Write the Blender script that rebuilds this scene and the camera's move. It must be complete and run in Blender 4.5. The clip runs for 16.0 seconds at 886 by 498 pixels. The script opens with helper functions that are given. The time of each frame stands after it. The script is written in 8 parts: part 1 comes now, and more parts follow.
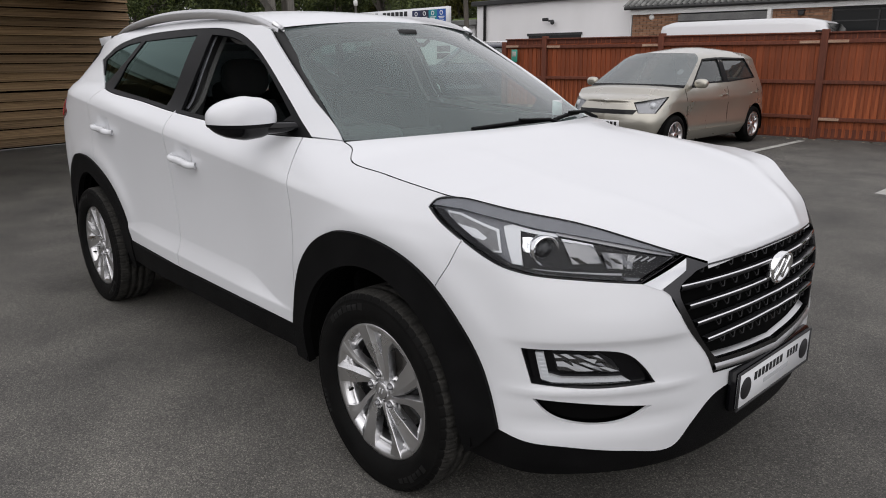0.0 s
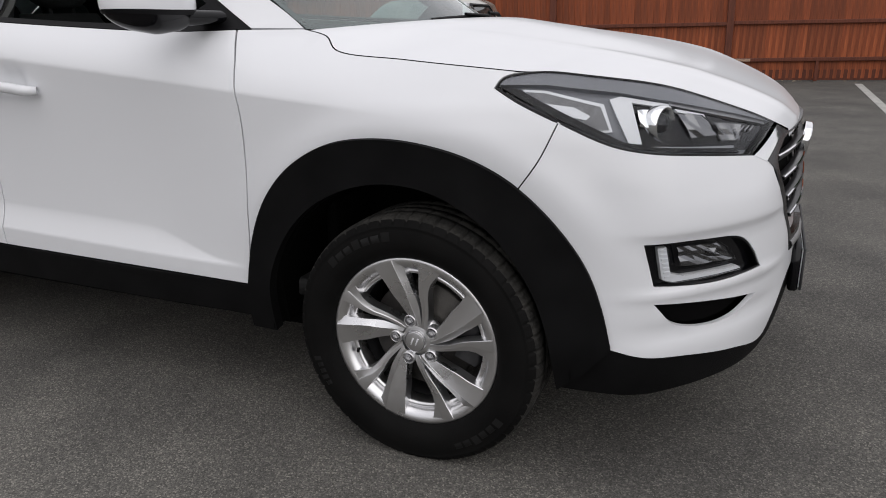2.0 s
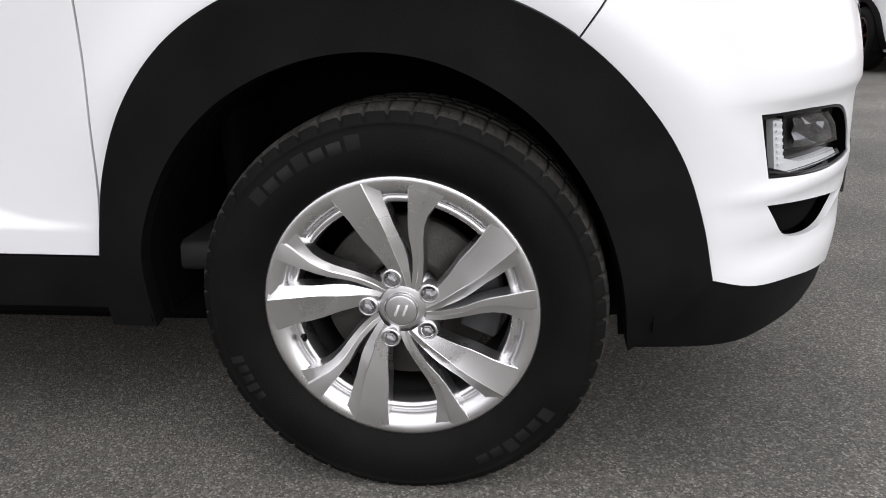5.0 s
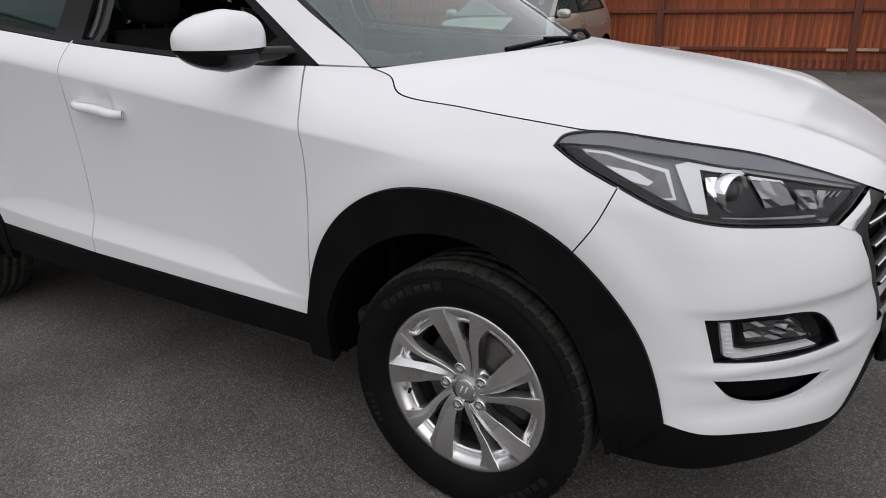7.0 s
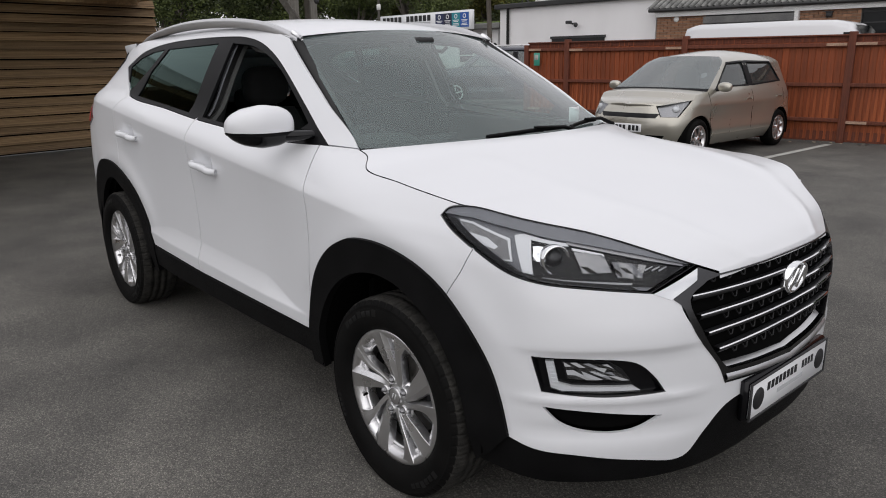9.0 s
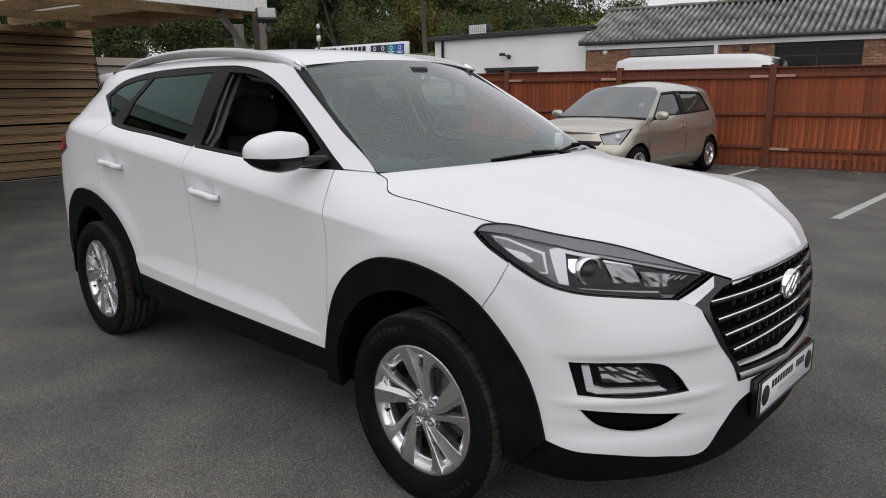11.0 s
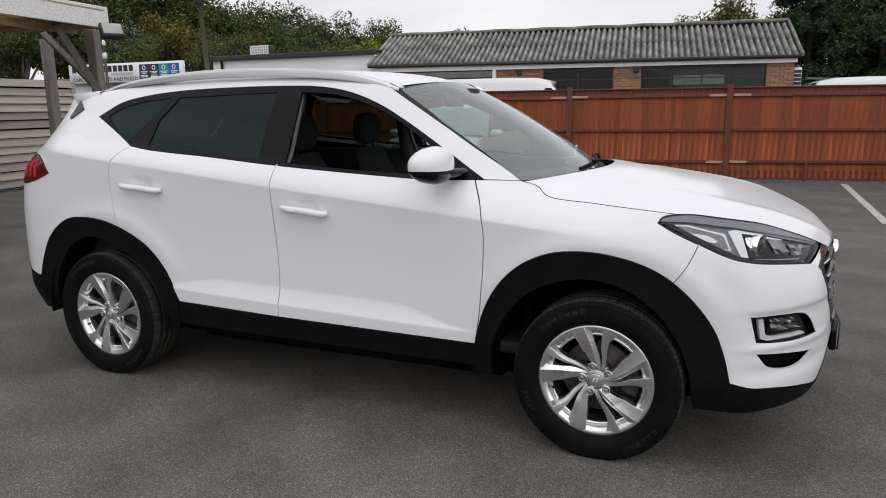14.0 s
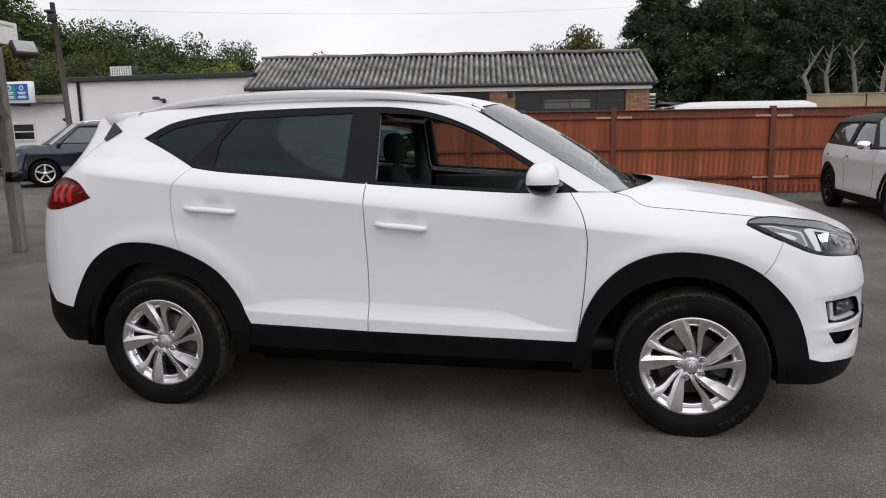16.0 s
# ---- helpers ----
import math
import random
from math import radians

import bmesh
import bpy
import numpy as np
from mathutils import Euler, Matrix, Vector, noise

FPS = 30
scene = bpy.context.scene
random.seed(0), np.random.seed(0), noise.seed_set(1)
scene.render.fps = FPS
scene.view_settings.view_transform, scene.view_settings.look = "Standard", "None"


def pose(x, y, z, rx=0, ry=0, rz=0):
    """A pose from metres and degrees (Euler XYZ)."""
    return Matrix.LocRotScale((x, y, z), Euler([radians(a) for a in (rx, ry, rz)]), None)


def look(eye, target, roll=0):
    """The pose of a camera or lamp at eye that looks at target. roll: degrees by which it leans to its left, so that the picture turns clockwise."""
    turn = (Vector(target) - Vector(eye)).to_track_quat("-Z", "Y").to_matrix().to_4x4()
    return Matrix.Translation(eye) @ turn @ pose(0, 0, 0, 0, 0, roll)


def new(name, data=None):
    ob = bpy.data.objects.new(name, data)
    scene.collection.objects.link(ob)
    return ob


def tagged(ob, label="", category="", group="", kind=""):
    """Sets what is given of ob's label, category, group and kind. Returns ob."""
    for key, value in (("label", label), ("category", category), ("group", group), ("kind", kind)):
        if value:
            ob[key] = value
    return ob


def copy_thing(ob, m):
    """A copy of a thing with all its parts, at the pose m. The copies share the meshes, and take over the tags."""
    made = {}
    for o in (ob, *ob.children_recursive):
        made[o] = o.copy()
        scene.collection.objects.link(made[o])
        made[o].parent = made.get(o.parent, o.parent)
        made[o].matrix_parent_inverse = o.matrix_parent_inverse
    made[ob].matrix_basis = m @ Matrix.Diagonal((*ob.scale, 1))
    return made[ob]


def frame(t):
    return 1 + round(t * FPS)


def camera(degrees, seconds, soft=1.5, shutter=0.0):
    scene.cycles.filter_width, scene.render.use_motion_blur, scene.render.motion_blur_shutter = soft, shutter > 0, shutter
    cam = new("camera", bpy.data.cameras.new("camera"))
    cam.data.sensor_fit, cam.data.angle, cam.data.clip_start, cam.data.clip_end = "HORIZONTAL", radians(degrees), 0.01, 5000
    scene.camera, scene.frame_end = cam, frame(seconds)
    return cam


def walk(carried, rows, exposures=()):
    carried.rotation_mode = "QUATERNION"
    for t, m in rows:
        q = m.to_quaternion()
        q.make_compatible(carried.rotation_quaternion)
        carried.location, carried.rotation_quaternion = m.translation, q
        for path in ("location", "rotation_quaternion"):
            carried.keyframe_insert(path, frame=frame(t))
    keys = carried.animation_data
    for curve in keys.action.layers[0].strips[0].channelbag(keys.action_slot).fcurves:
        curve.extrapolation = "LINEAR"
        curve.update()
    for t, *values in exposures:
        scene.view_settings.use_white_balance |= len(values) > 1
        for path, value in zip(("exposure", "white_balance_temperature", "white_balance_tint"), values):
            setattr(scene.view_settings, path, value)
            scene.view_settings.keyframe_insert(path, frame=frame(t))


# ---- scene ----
cam = camera(63.6, 16.0, soft=1.0)
PATH = [
    (0, (3.066, -2.203, 1.423), (1.655, -0.886, 0.898), -0.5),
    (0.5, (2.864, -2.254, 1.367), (1.548, -0.842, 0.846), -0.7),
    (1, (2.626, -2.324, 1.315), (1.406, -0.835, 0.773), -0.8),
    (1.5, (2.378, -2.395, 1.228), (1.345, -0.79, 0.629), -1.4),
    (2, (2.112, -2.4, 1.153), (1.329, -0.666, 0.536), -1.4),
    (2.5, (1.866, -2.285, 1.049), (1.286, -0.473, 0.431), -1.6),
    (3, (1.711, -2.143, 0.947), (1.309, -0.297, 0.291), -2.0),
    (3.5, (1.581, -1.988, 0.862), (1.295, -0.13, 0.181), -2.2),
    (3.7, (1.543, -1.941, 0.802), (1.305, -0.059, 0.169), -2.1),
    (5.8, (1.608, -2.029, 0.916), (1.293, -0.171, 0.249), -2.0),
    (6, (1.691, -2.093, 0.992), (1.248, -0.264, 0.314), -1.7),
    (6.5, (1.908, -2.209, 1.147), (1.182, -0.473, 0.468), -1.3),
    (7, (2.162, -2.267, 1.316), (1.154, -0.678, 0.639), -1.1),
    (7.5, (2.463, -2.232, 1.376), (1.209, -0.774, 0.827), -0.9),
    (8, (2.779, -2.234, 1.395), (1.455, -0.828, 0.875), -0.8),
    (8.5, (2.971, -2.241, 1.424), (1.588, -0.894, 0.901), -0.8),
    (9, (3.1, -2.191, 1.445), (1.645, -0.92, 0.927), -0.7),
    (11.5, (2.849, -2.644, 1.433), (1.567, -1.169, 1.009), -0.6),
    (12, (2.669, -2.833, 1.425), (1.461, -1.294, 1.008), -0.6),
    (12.5, (2.504, -3.118, 1.432), (1.426, -1.485, 1.018), -0.6),
    (13, (2.316, -3.305, 1.424), (1.298, -1.636, 1.003), -0.7),
    (13.5, (2.063, -3.444, 1.426), (1.194, -1.685, 1.036), -0.7),
    (14, (1.853, -3.638, 1.447), (1.08, -1.836, 1.054), -0.7),
    (14.5, (1.626, -3.838, 1.458), (0.968, -1.985, 1.091), -0.8),
    (15, (1.339, -3.924, 1.41), (0.784, -2.028, 1.094), -0.6),
    (15.5, (1.078, -4.015, 1.386), (0.613, -2.093, 1.088), -0.7),
    (16, (0.826, -4.175, 1.445), (0.448, -2.24, 1.109), -0.9),
]
EXPOSURES = [(0, -0.02), (1.5, -0.06), (2.0, 0.0), (2.5, 0.24), (3.0, 0.53), (3.7, 0.82), (5.8, 0.68), (6.5, 0.08), (7.0, -0.02), (9.0, -0.07), (12.5, -0.05), (13.5, 0.06), (14.5, 0.10), (16.0, 0.16)]
DROP = Vector((0, 0, -0.013))  # the tyres are flattened by this much under the car's weight
walk(cam, [(t, look(Vector(eye) + DROP, Vector(target) + DROP, roll)) for t, eye, target, roll in PATH], EXPOSURES)

# ---- light ----
world = bpy.data.worlds.new("overcast_sky")
scene.world = world
world.use_nodes = True
wn, wl = world.node_tree.nodes, world.node_tree.links
wn.clear()
SUN_ELEVATION, SUN_ROTATION = radians(43), radians(138)
sky = wn.new("ShaderNodeTexSky")
sky.sky_type, sky.sun_disc = "NISHITA", False
sky.sun_elevation, sky.sun_rotation = SUN_ELEVATION, SUN_ROTATION
coord = wn.new("ShaderNodeTexCoord")
stretch = wn.new("ShaderNodeMapping")
stretch.inputs["Scale"].default_value = (1.0, 1.0, 3.2)
puffs = wn.new("ShaderNodeTexNoise")
puffs.inputs["Scale"].default_value, puffs.inputs["Detail"].default_value = 2.3, 7
cloud = wn.new("ShaderNodeValToRGB")
cloud.color_ramp.elements[0].position, cloud.color_ramp.elements[0].color = 0.33, (7.95, 7.85, 8.3, 1)
cloud.color_ramp.elements[1].position, cloud.color_ramp.elements[1].color = 0.68, (10.75, 10.5, 10.75, 1)
cover = wn.new("ShaderNodeMix")
cover.data_type = "RGBA"
cover.inputs["Factor"].default_value = 0.93
back = wn.new("ShaderNodeBackground")
back.inputs["Strength"].default_value = 0.10
wout = wn.new("ShaderNodeOutputWorld")
wl.new(coord.outputs["Generated"], stretch.inputs["Vector"])
wl.new(stretch.outputs["Vector"], puffs.inputs["Vector"])
wl.new(puffs.outputs["Fac"], cloud.inputs["Fac"])
wl.new(sky.outputs["Color"], cover.inputs[6])
wl.new(cloud.outputs["Color"], cover.inputs[7])
# an overcast sky is brighter overhead than at the horizon
split, lift, shade = wn.new("ShaderNodeSeparateXYZ"), wn.new("ShaderNodeMath"), wn.new("ShaderNodeMix")
lift.operation, lift.inputs[1].default_value, lift.inputs[2].default_value, lift.use_clamp = "MULTIPLY_ADD", 0.24, 0.87, False
shade.data_type, shade.blend_type = "RGBA", "MULTIPLY"
shade.inputs[0].default_value = 1.0
wl.new(coord.outputs["Generated"], split.inputs["Vector"])
wl.new(split.outputs["Z"], lift.inputs[0])
wl.new(cover.outputs[2], shade.inputs[6])
wl.new(lift.outputs[0], shade.inputs[7])
wl.new(shade.outputs[2], back.inputs["Color"])
wl.new(back.outputs["Background"], wout.inputs["Surface"])

sun = new("sun", bpy.data.lights.new("sun", "SUN"))
sun.data.energy, sun.data.angle, sun.data.color = 1.1, radians(100), (1.0, 0.97, 0.93)
sun.matrix_world = look((0, 0, 30), (0 - math.sin(SUN_ROTATION) * 20, 0 - math.cos(SUN_ROTATION) * 20, 30 - 20 * math.tan(SUN_ELEVATION)))


# ---- materials ----
def principled(name, color, rough=0.5, metal=0.0, coat=0.0, spec=0.5):
    m = bpy.data.materials.new(name)
    m.use_nodes = True
    b = m.node_tree.nodes["Principled BSDF"]
    b.inputs["Base Color"].default_value = (*color, 1)
    b.inputs["Roughness"].default_value = rough
    b.inputs["Metallic"].default_value = metal
    b.inputs["Coat Weight"].default_value = coat
    b.inputs["Coat Roughness"].default_value = 0.04
    b.inputs["Specular IOR Level"].default_value = spec
    return m


def noise_node(m, scale, detail=5, stretch=(1, 1, 1), space="Object"):
    n, l = m.node_tree.nodes, m.node_tree.links
    c, mp, t = n.new("ShaderNodeTexCoord"), n.new("ShaderNodeMapping"), n.new("ShaderNodeTexNoise")
    mp.inputs["Scale"].default_value = stretch
    t.inputs["Scale"].default_value, t.inputs["Detail"].default_value = scale, detail
    l.new(c.outputs[space], mp.inputs["Vector"])
    l.new(mp.outputs["Vector"], t.inputs["Vector"])
    return t


def ramp_node(m, source, stops):
    n, l = m.node_tree.nodes, m.node_tree.links
    r = n.new("ShaderNodeValToRGB")
    els = r.color_ramp.elements
    while len(els) < len(stops):
        els.new(0.5)
    for e, (p, c) in zip(els, stops):
        e.position, e.color = p, (*c, 1)
    l.new(source, r.inputs["Fac"])
    return r


def mix_node(m, a, b, fac, mode="MIX"):
    n, l = m.node_tree.nodes, m.node_tree.links
    x = n.new("ShaderNodeMix")
    x.data_type, x.blend_type = "RGBA", mode
    for sock, v in ((x.inputs[0], fac), (x.inputs[6], a), (x.inputs[7], b)):
        if isinstance(v, (int, float)):
            sock.default_value = v
        elif isinstance(v, tuple):
            sock.default_value = (*v, 1)
        else:
            l.new(v, sock)
    return x


def base_from(m, socket):
    m.node_tree.links.new(socket, m.node_tree.nodes["Principled BSDF"].inputs["Base Color"])


def rough_from(m, source, lo, hi):
    r = ramp_node(m, source, [(0.3, (lo, lo, lo)), (0.7, (hi, hi, hi))])
    m.node_tree.links.new(r.outputs["Color"], m.node_tree.nodes["Principled BSDF"].inputs["Roughness"])


def bump_from(m, source, strength, distance=0.01):
    n, l = m.node_tree.nodes, m.node_tree.links
    b = n.new("ShaderNodeBump")
    b.inputs["Strength"].default_value, b.inputs["Distance"].default_value = strength, distance
    l.new(source, b.inputs["Height"])
    l.new(b.outputs["Normal"], n["Principled BSDF"].inputs["Normal"])


def piece_random(m):
    return m.node_tree.nodes.new("ShaderNodeObjectInfo").outputs["Random"]


def worn(name, c0, c1, scale, rough, bump=0.2, stretch=(1, 1, 1), fine=60.0, vary=0.0, metal=0.0, spec=0.5, space="Object"):
    """Two tones in large patches, a fine grain over them, and a bump from the grain."""
    m = principled(name, c0, rough, metal, 0, spec)
    big, small = noise_node(m, scale, 6, stretch, space), noise_node(m, fine, 4, stretch, space)
    tone = ramp_node(m, big.outputs["Fac"], [(0.32, c0), (0.68, c1)])
    grain = ramp_node(m, small.outputs["Fac"], [(0.3, (0.72, 0.72, 0.72)), (0.7, (1.18, 1.18, 1.18))])
    out = mix_node(m, tone.outputs["Color"], grain.outputs["Color"], 1.0, "MULTIPLY").outputs[2]
    if vary:
        each = ramp_node(m, piece_random(m), [(0, (1 - vary,) * 3), (1, (1 + vary,) * 3)])
        out = mix_node(m, out, each.outputs["Color"], 1.0, "MULTIPLY").outputs[2]
    base_from(m, out)
    bump_from(m, small.outputs["Fac"], bump)
    return m


def pane(name, tint, gloss=0.0, ior=1.5, dark=0.0, sheen=(1, 1, 1)):
    """Thin glass: clear straight through with a tint, a mirror by Fresnel, and a share of pale diffuse haze: sky
    reflection put in as colour.
    """
    m = bpy.data.materials.new(name)
    m.use_nodes = True
    n, l = m.node_tree.nodes, m.node_tree.links
    n.clear()
    out, mix, clear, shine, facing, power, scale = (n.new("ShaderNode" + k) for k in ("OutputMaterial", "MixShader", "BsdfTransparent", "BsdfGlossy", "LayerWeight", "Math", "Math"))
    clear.inputs["Color"].default_value = (*tint, 1)
    shine.inputs["Roughness"].default_value = gloss
    shine.inputs["Color"].default_value = (*sheen, 1)
    f0 = ((ior - 1) / (ior + 1)) ** 2
    facing.inputs["Blend"].default_value = 0.5
    power.operation, power.inputs[1].default_value = "POWER", 5.0
    scale.operation, scale.inputs[1].default_value, scale.inputs[2].default_value = "MULTIPLY_ADD", 1 - f0, f0
    l.new(facing.outputs["Facing"], power.inputs[0])
    l.new(power.outputs[0], scale.inputs[0])
    body = clear
    if dark:
        sky_haze, veil = n.new("ShaderNodeBsdfDiffuse"), n.new("ShaderNodeMixShader")
        sky_haze.inputs["Color"].default_value = (0.64, 0.77, 0.77, 1)
        veil.inputs["Fac"].default_value = dark
        l.new(clear.outputs["BSDF"], veil.inputs[1])
        l.new(sky_haze.outputs["BSDF"], veil.inputs[2])
        body = veil
    l.new(scale.outputs[0], mix.inputs["Fac"])
    l.new(body.outputs[0], mix.inputs[1])
    l.new(shine.outputs["BSDF"], mix.inputs[2])
    l.new(mix.outputs["Shader"], out.inputs["Surface"])
    return m


# car
PAINT = principled("white_paint", (0.70, 0.71, 0.735), 0.38, 0, 0.7, 0.4)
PAINT.node_tree.nodes["Principled BSDF"].inputs["Coat Roughness"].default_value = 0.13
flake = noise_node(PAINT, 5.0, 5)
rough_from(PAINT, flake.outputs["Fac"], 0.38, 0.46)
CLAD = worn("black_cladding", (0.0035, 0.0035, 0.0038), (0.006, 0.006, 0.0064), 9, 0.55, 0.12, fine=900, spec=0.09)
UNDER = principled("underbody_black", (0.003, 0.003, 0.003), 0.9, 0, 0, 0.05)
FRAME = principled("window_frame_black", (0.004, 0.004, 0.0048), 0.5, 0, 0.0, 0.14)
PIANO = principled("gloss_black", (0.004, 0.004, 0.005), 0.12, 0, 0.0, 0.28)
CHROME = principled("chrome", (0.86, 0.87, 0.88), 0.07, 1.0)
DARKCHROME = principled("dark_chrome", (0.30, 0.30, 0.31), 0.42, 1.0)
GUNMETAL = principled("gunmetal_surround", (0.085, 0.085, 0.088), 0.24, 1.0)
LAMPCHROME = principled("lamp_chrome", (0.24, 0.24, 0.245), 0.10, 1.0)
RAILSILVER = principled("satin_silver_rail", (0.60, 0.60, 0.61), 0.30, 0.9)
WORNMARK = principled("raised_rubber_mark", (0.0055, 0.0055, 0.0055), 0.6, 0, 0, 0.25)
SLATDARK = principled("slat_dark_grey", (0.022, 0.022, 0.024), 0.32, 0.3)
ALLOY = principled("silver_alloy", (0.74, 0.74, 0.75), 0.28, 1.0, 0.0)
rough_from(ALLOY, noise_node(ALLOY, 9, 5).outputs["Fac"], 0.24, 0.36)
RUBBER = worn("tyre_rubber", (0.003, 0.003, 0.003), (0.006, 0.0058, 0.0056), 8, 0.66, 0.15, fine=420, spec=0.09)
TREAD = worn("dusty_tread_rubber", (0.016, 0.0157, 0.0148), (0.042, 0.040, 0.036), 22, 0.85, 0.3, fine=180, spec=0.2)
STEEL = worn("brake_steel", (0.05, 0.047, 0.043), (0.09, 0.085, 0.08), 20, 0.5, 0.1, fine=300, metal=0.7)
CAST = principled("cast_grey", (0.035, 0.035, 0.037), 0.6, 0.3)
SCREEN = pane("windscreen_glass", (0.70, 0.86, 0.82), 0.0, 1.55, 0.12)
CLEARGLASS = pane("side_glass", (0.62, 0.74, 0.70))
TINT = pane("privacy_glass", (0.085, 0.135, 0.125), 0.0, 1.44, 0.0, (0.72, 1.0, 0.95))
LENS = pane("lamp_lens", (0.95, 0.96, 0.97), 0.0, 1.18)
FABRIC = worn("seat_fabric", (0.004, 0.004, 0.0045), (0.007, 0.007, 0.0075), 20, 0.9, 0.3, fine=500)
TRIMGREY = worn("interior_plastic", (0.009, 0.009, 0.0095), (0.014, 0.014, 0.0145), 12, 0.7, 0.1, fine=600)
HEADLINER = principled("headliner_grey", (0.14, 0.14, 0.137), 0.95)
REDLENS = principled("red_lens", (0.10, 0.005, 0.007), 0.10, 0, 0.4)
REDGLOW = principled("red_lens_inner", (0.42, 0.022, 0.022), 0.25, 0, 0.3)
AMBER = principled("amber_reflector", (0.55, 0.20, 0.05), 0.2, 0, 0.4)
LAMPWHITE = principled("lamp_reflector_pale", (0.62, 0.63, 0.65), 0.25, 0.1, 0.3)
LAMPGREY = worn("lamp_housing_grey", (0.160, 0.165, 0.182), (0.180, 0.186, 0.204), 15, 0.35, 0.05, fine=400)
STIPPLE = worn("stippled_reflector", (0.26, 0.26, 0.265), (0.34, 0.34, 0.35), 60, 0.4, 0.6, fine=700, metal=0.4)
PLATE = principled("plate_white", (0.74, 0.75, 0.77), 0.3, 0, 0.2)
INK = principled("print_black", (0.012, 0.012, 0.014), 0.5)
PALEINK = principled("print_grey", (0.45, 0.46, 0.48), 0.5)


# ---- mesh helpers ----
def part(name, data, mat, parent=None, label="", smooth=True, normals=None):
    """Links vertices and faces as one mesh object, under a thing or a part if given."""
    verts, faces = data
    me = bpy.data.meshes.new(name)
    me.from_pydata([tuple(map(float, v)) for v in verts], [], [tuple(map(int, f)) for f in faces])
    me.materials.append(mat)
    me.polygons.foreach_set("use_smooth", [smooth] * len(me.polygons))
    me.update()
    if normals is not None:
        me.normals_split_custom_set_from_vertices([tuple(map(float, v)) for v in normals])
    ob = new(name, me)
    if parent is not None:
        ob.parent = parent
    if label:
        ob["label"] = label
    return ob


def thing(name, label, category, group="", kind="", m=None):
    ob = new(name)
    ob.empty_display_size = 0.1
    if m is not None:
        ob.matrix_world = m
    return tagged(ob, label, category, group, kind)


def join(*datas):
    verts, faces = [], []
    for v, f in datas:
        k = len(verts)
        verts += [tuple(p) for p in v]
        faces += [tuple(i + k for i in q) for q in f]
    return verts, faces


def moved(data, m):
    return [tuple(m @ Vector(v)) for v in data[0]], data[1]


def mirrored(data):
    return [(x, -y, z) for x, y, z in data[0]], [tuple(reversed(f)) for f in data[1]]


def box(x0, x1, y0, y1, z0, z1, b=0.0):
    """A box, its edges chamfered by b."""
    if b <= 0:
        v = [(x, y, z) for x in (x0, x1) for y in (y0, y1) for z in (z0, z1)]
        return v, [(0, 1, 3, 2), (4, 6, 7, 5), (0, 4, 5, 1), (2, 3, 7, 6), (0, 2, 6, 4), (1, 5, 7, 3)]
    c, h = ((x0 + x1) / 2, (y0 + y1) / 2, (z0 + z1) / 2), ((x1 - x0) / 2, (y1 - y0) / 2, (z1 - z0) / 2)
    b = min(b, min(h) * 0.9)
    verts, index = [], {}
    for sx in (-1, 1):
        for sy in (-1, 1):
            for sz in (-1, 1):
                for ax in range(3):
                    p = [s * (hh - b) for s, hh in zip((sx, sy, sz), h)]
                    p[ax] = (sx, sy, sz)[ax] * h[ax]
                    index[sx, sy, sz, ax] = len(verts)
                    verts.append(tuple(a + q for a, q in zip(c, p)))
    faces = []
    for ax in range(3):
        u, w = [k for k in range(3) if k != ax]
        for s in (-1, 1):
            ring = []
            for a, d in ((-1, -1), (1, -1), (1, 1), (-1, 1)):
                k = [0, 0, 0]
                k[ax], k[u], k[w] = s, a, d
                ring.append(index[(*k, ax)])
            faces.append(tuple(ring if (s > 0) == (ax != 1) else ring[::-1]))
    for ax in range(3):
        u, w = [k for k in range(3) if k != ax]
        for a in (-1, 1):
            for d in (-1, 1):
                k0, k1 = [0, 0, 0], [0, 0, 0]
                k0[ax], k1[ax] = -1, 1
                for k in (k0, k1):
                    k[u], k[w] = a, d
                q = [index[(*k0, u)], index[(*k1, u)], index[(*k1, w)], index[(*k0, w)]]
                good = (a * d > 0) != (ax == 1)
                faces.append(tuple(q[::-1] if good else q))
    for (sx, sy, sz) in [(a, d, e) for a in (-1, 1) for d in (-1, 1) for e in (-1, 1)]:
        q = [index[sx, sy, sz, k] for k in range(3)]
        faces.append(tuple(q if sx * sy * sz > 0 else q[::-1]))
    return verts, faces


def spline(points, n):
    """n points along a centripetal Catmull-Rom curve through the points."""
    p = np.array(points, float)
    p = np.vstack([2 * p[0] - p[1], p, 2 * p[-1] - p[-2]])
    t = np.concatenate([[0], np.cumsum(np.maximum(np.linalg.norm(np.diff(p, axis=0), axis=1), 1e-9) ** 0.5)])
    out = []
    for u in np.linspace(t[1], t[-2], n):
        k = min(max(int(np.searchsorted(t, u)) - 1, 1), len(p) - 3)
        t0, t1, t2, t3 = t[k - 1:k + 3]
        p0, p1, p2, p3 = p[k - 1:k + 3]
        a1 = (t1 - u) / (t1 - t0) * p0 + (u - t0) / (t1 - t0) * p1
        a2 = (t2 - u) / (t2 - t1) * p1 + (u - t1) / (t2 - t1) * p2
        a3 = (t3 - u) / (t3 - t2) * p2 + (u - t2) / (t3 - t2) * p3
        b1 = (t2 - u) / (t2 - t0) * a1 + (u - t0) / (t2 - t0) * a2
        b2 = (t3 - u) / (t3 - t1) * a2 + (u - t1) / (t3 - t1) * a3
        out.append((t2 - u) / (t2 - t1) * b1 + (u - t1) / (t2 - t1) * b2)
    return np.array(out)


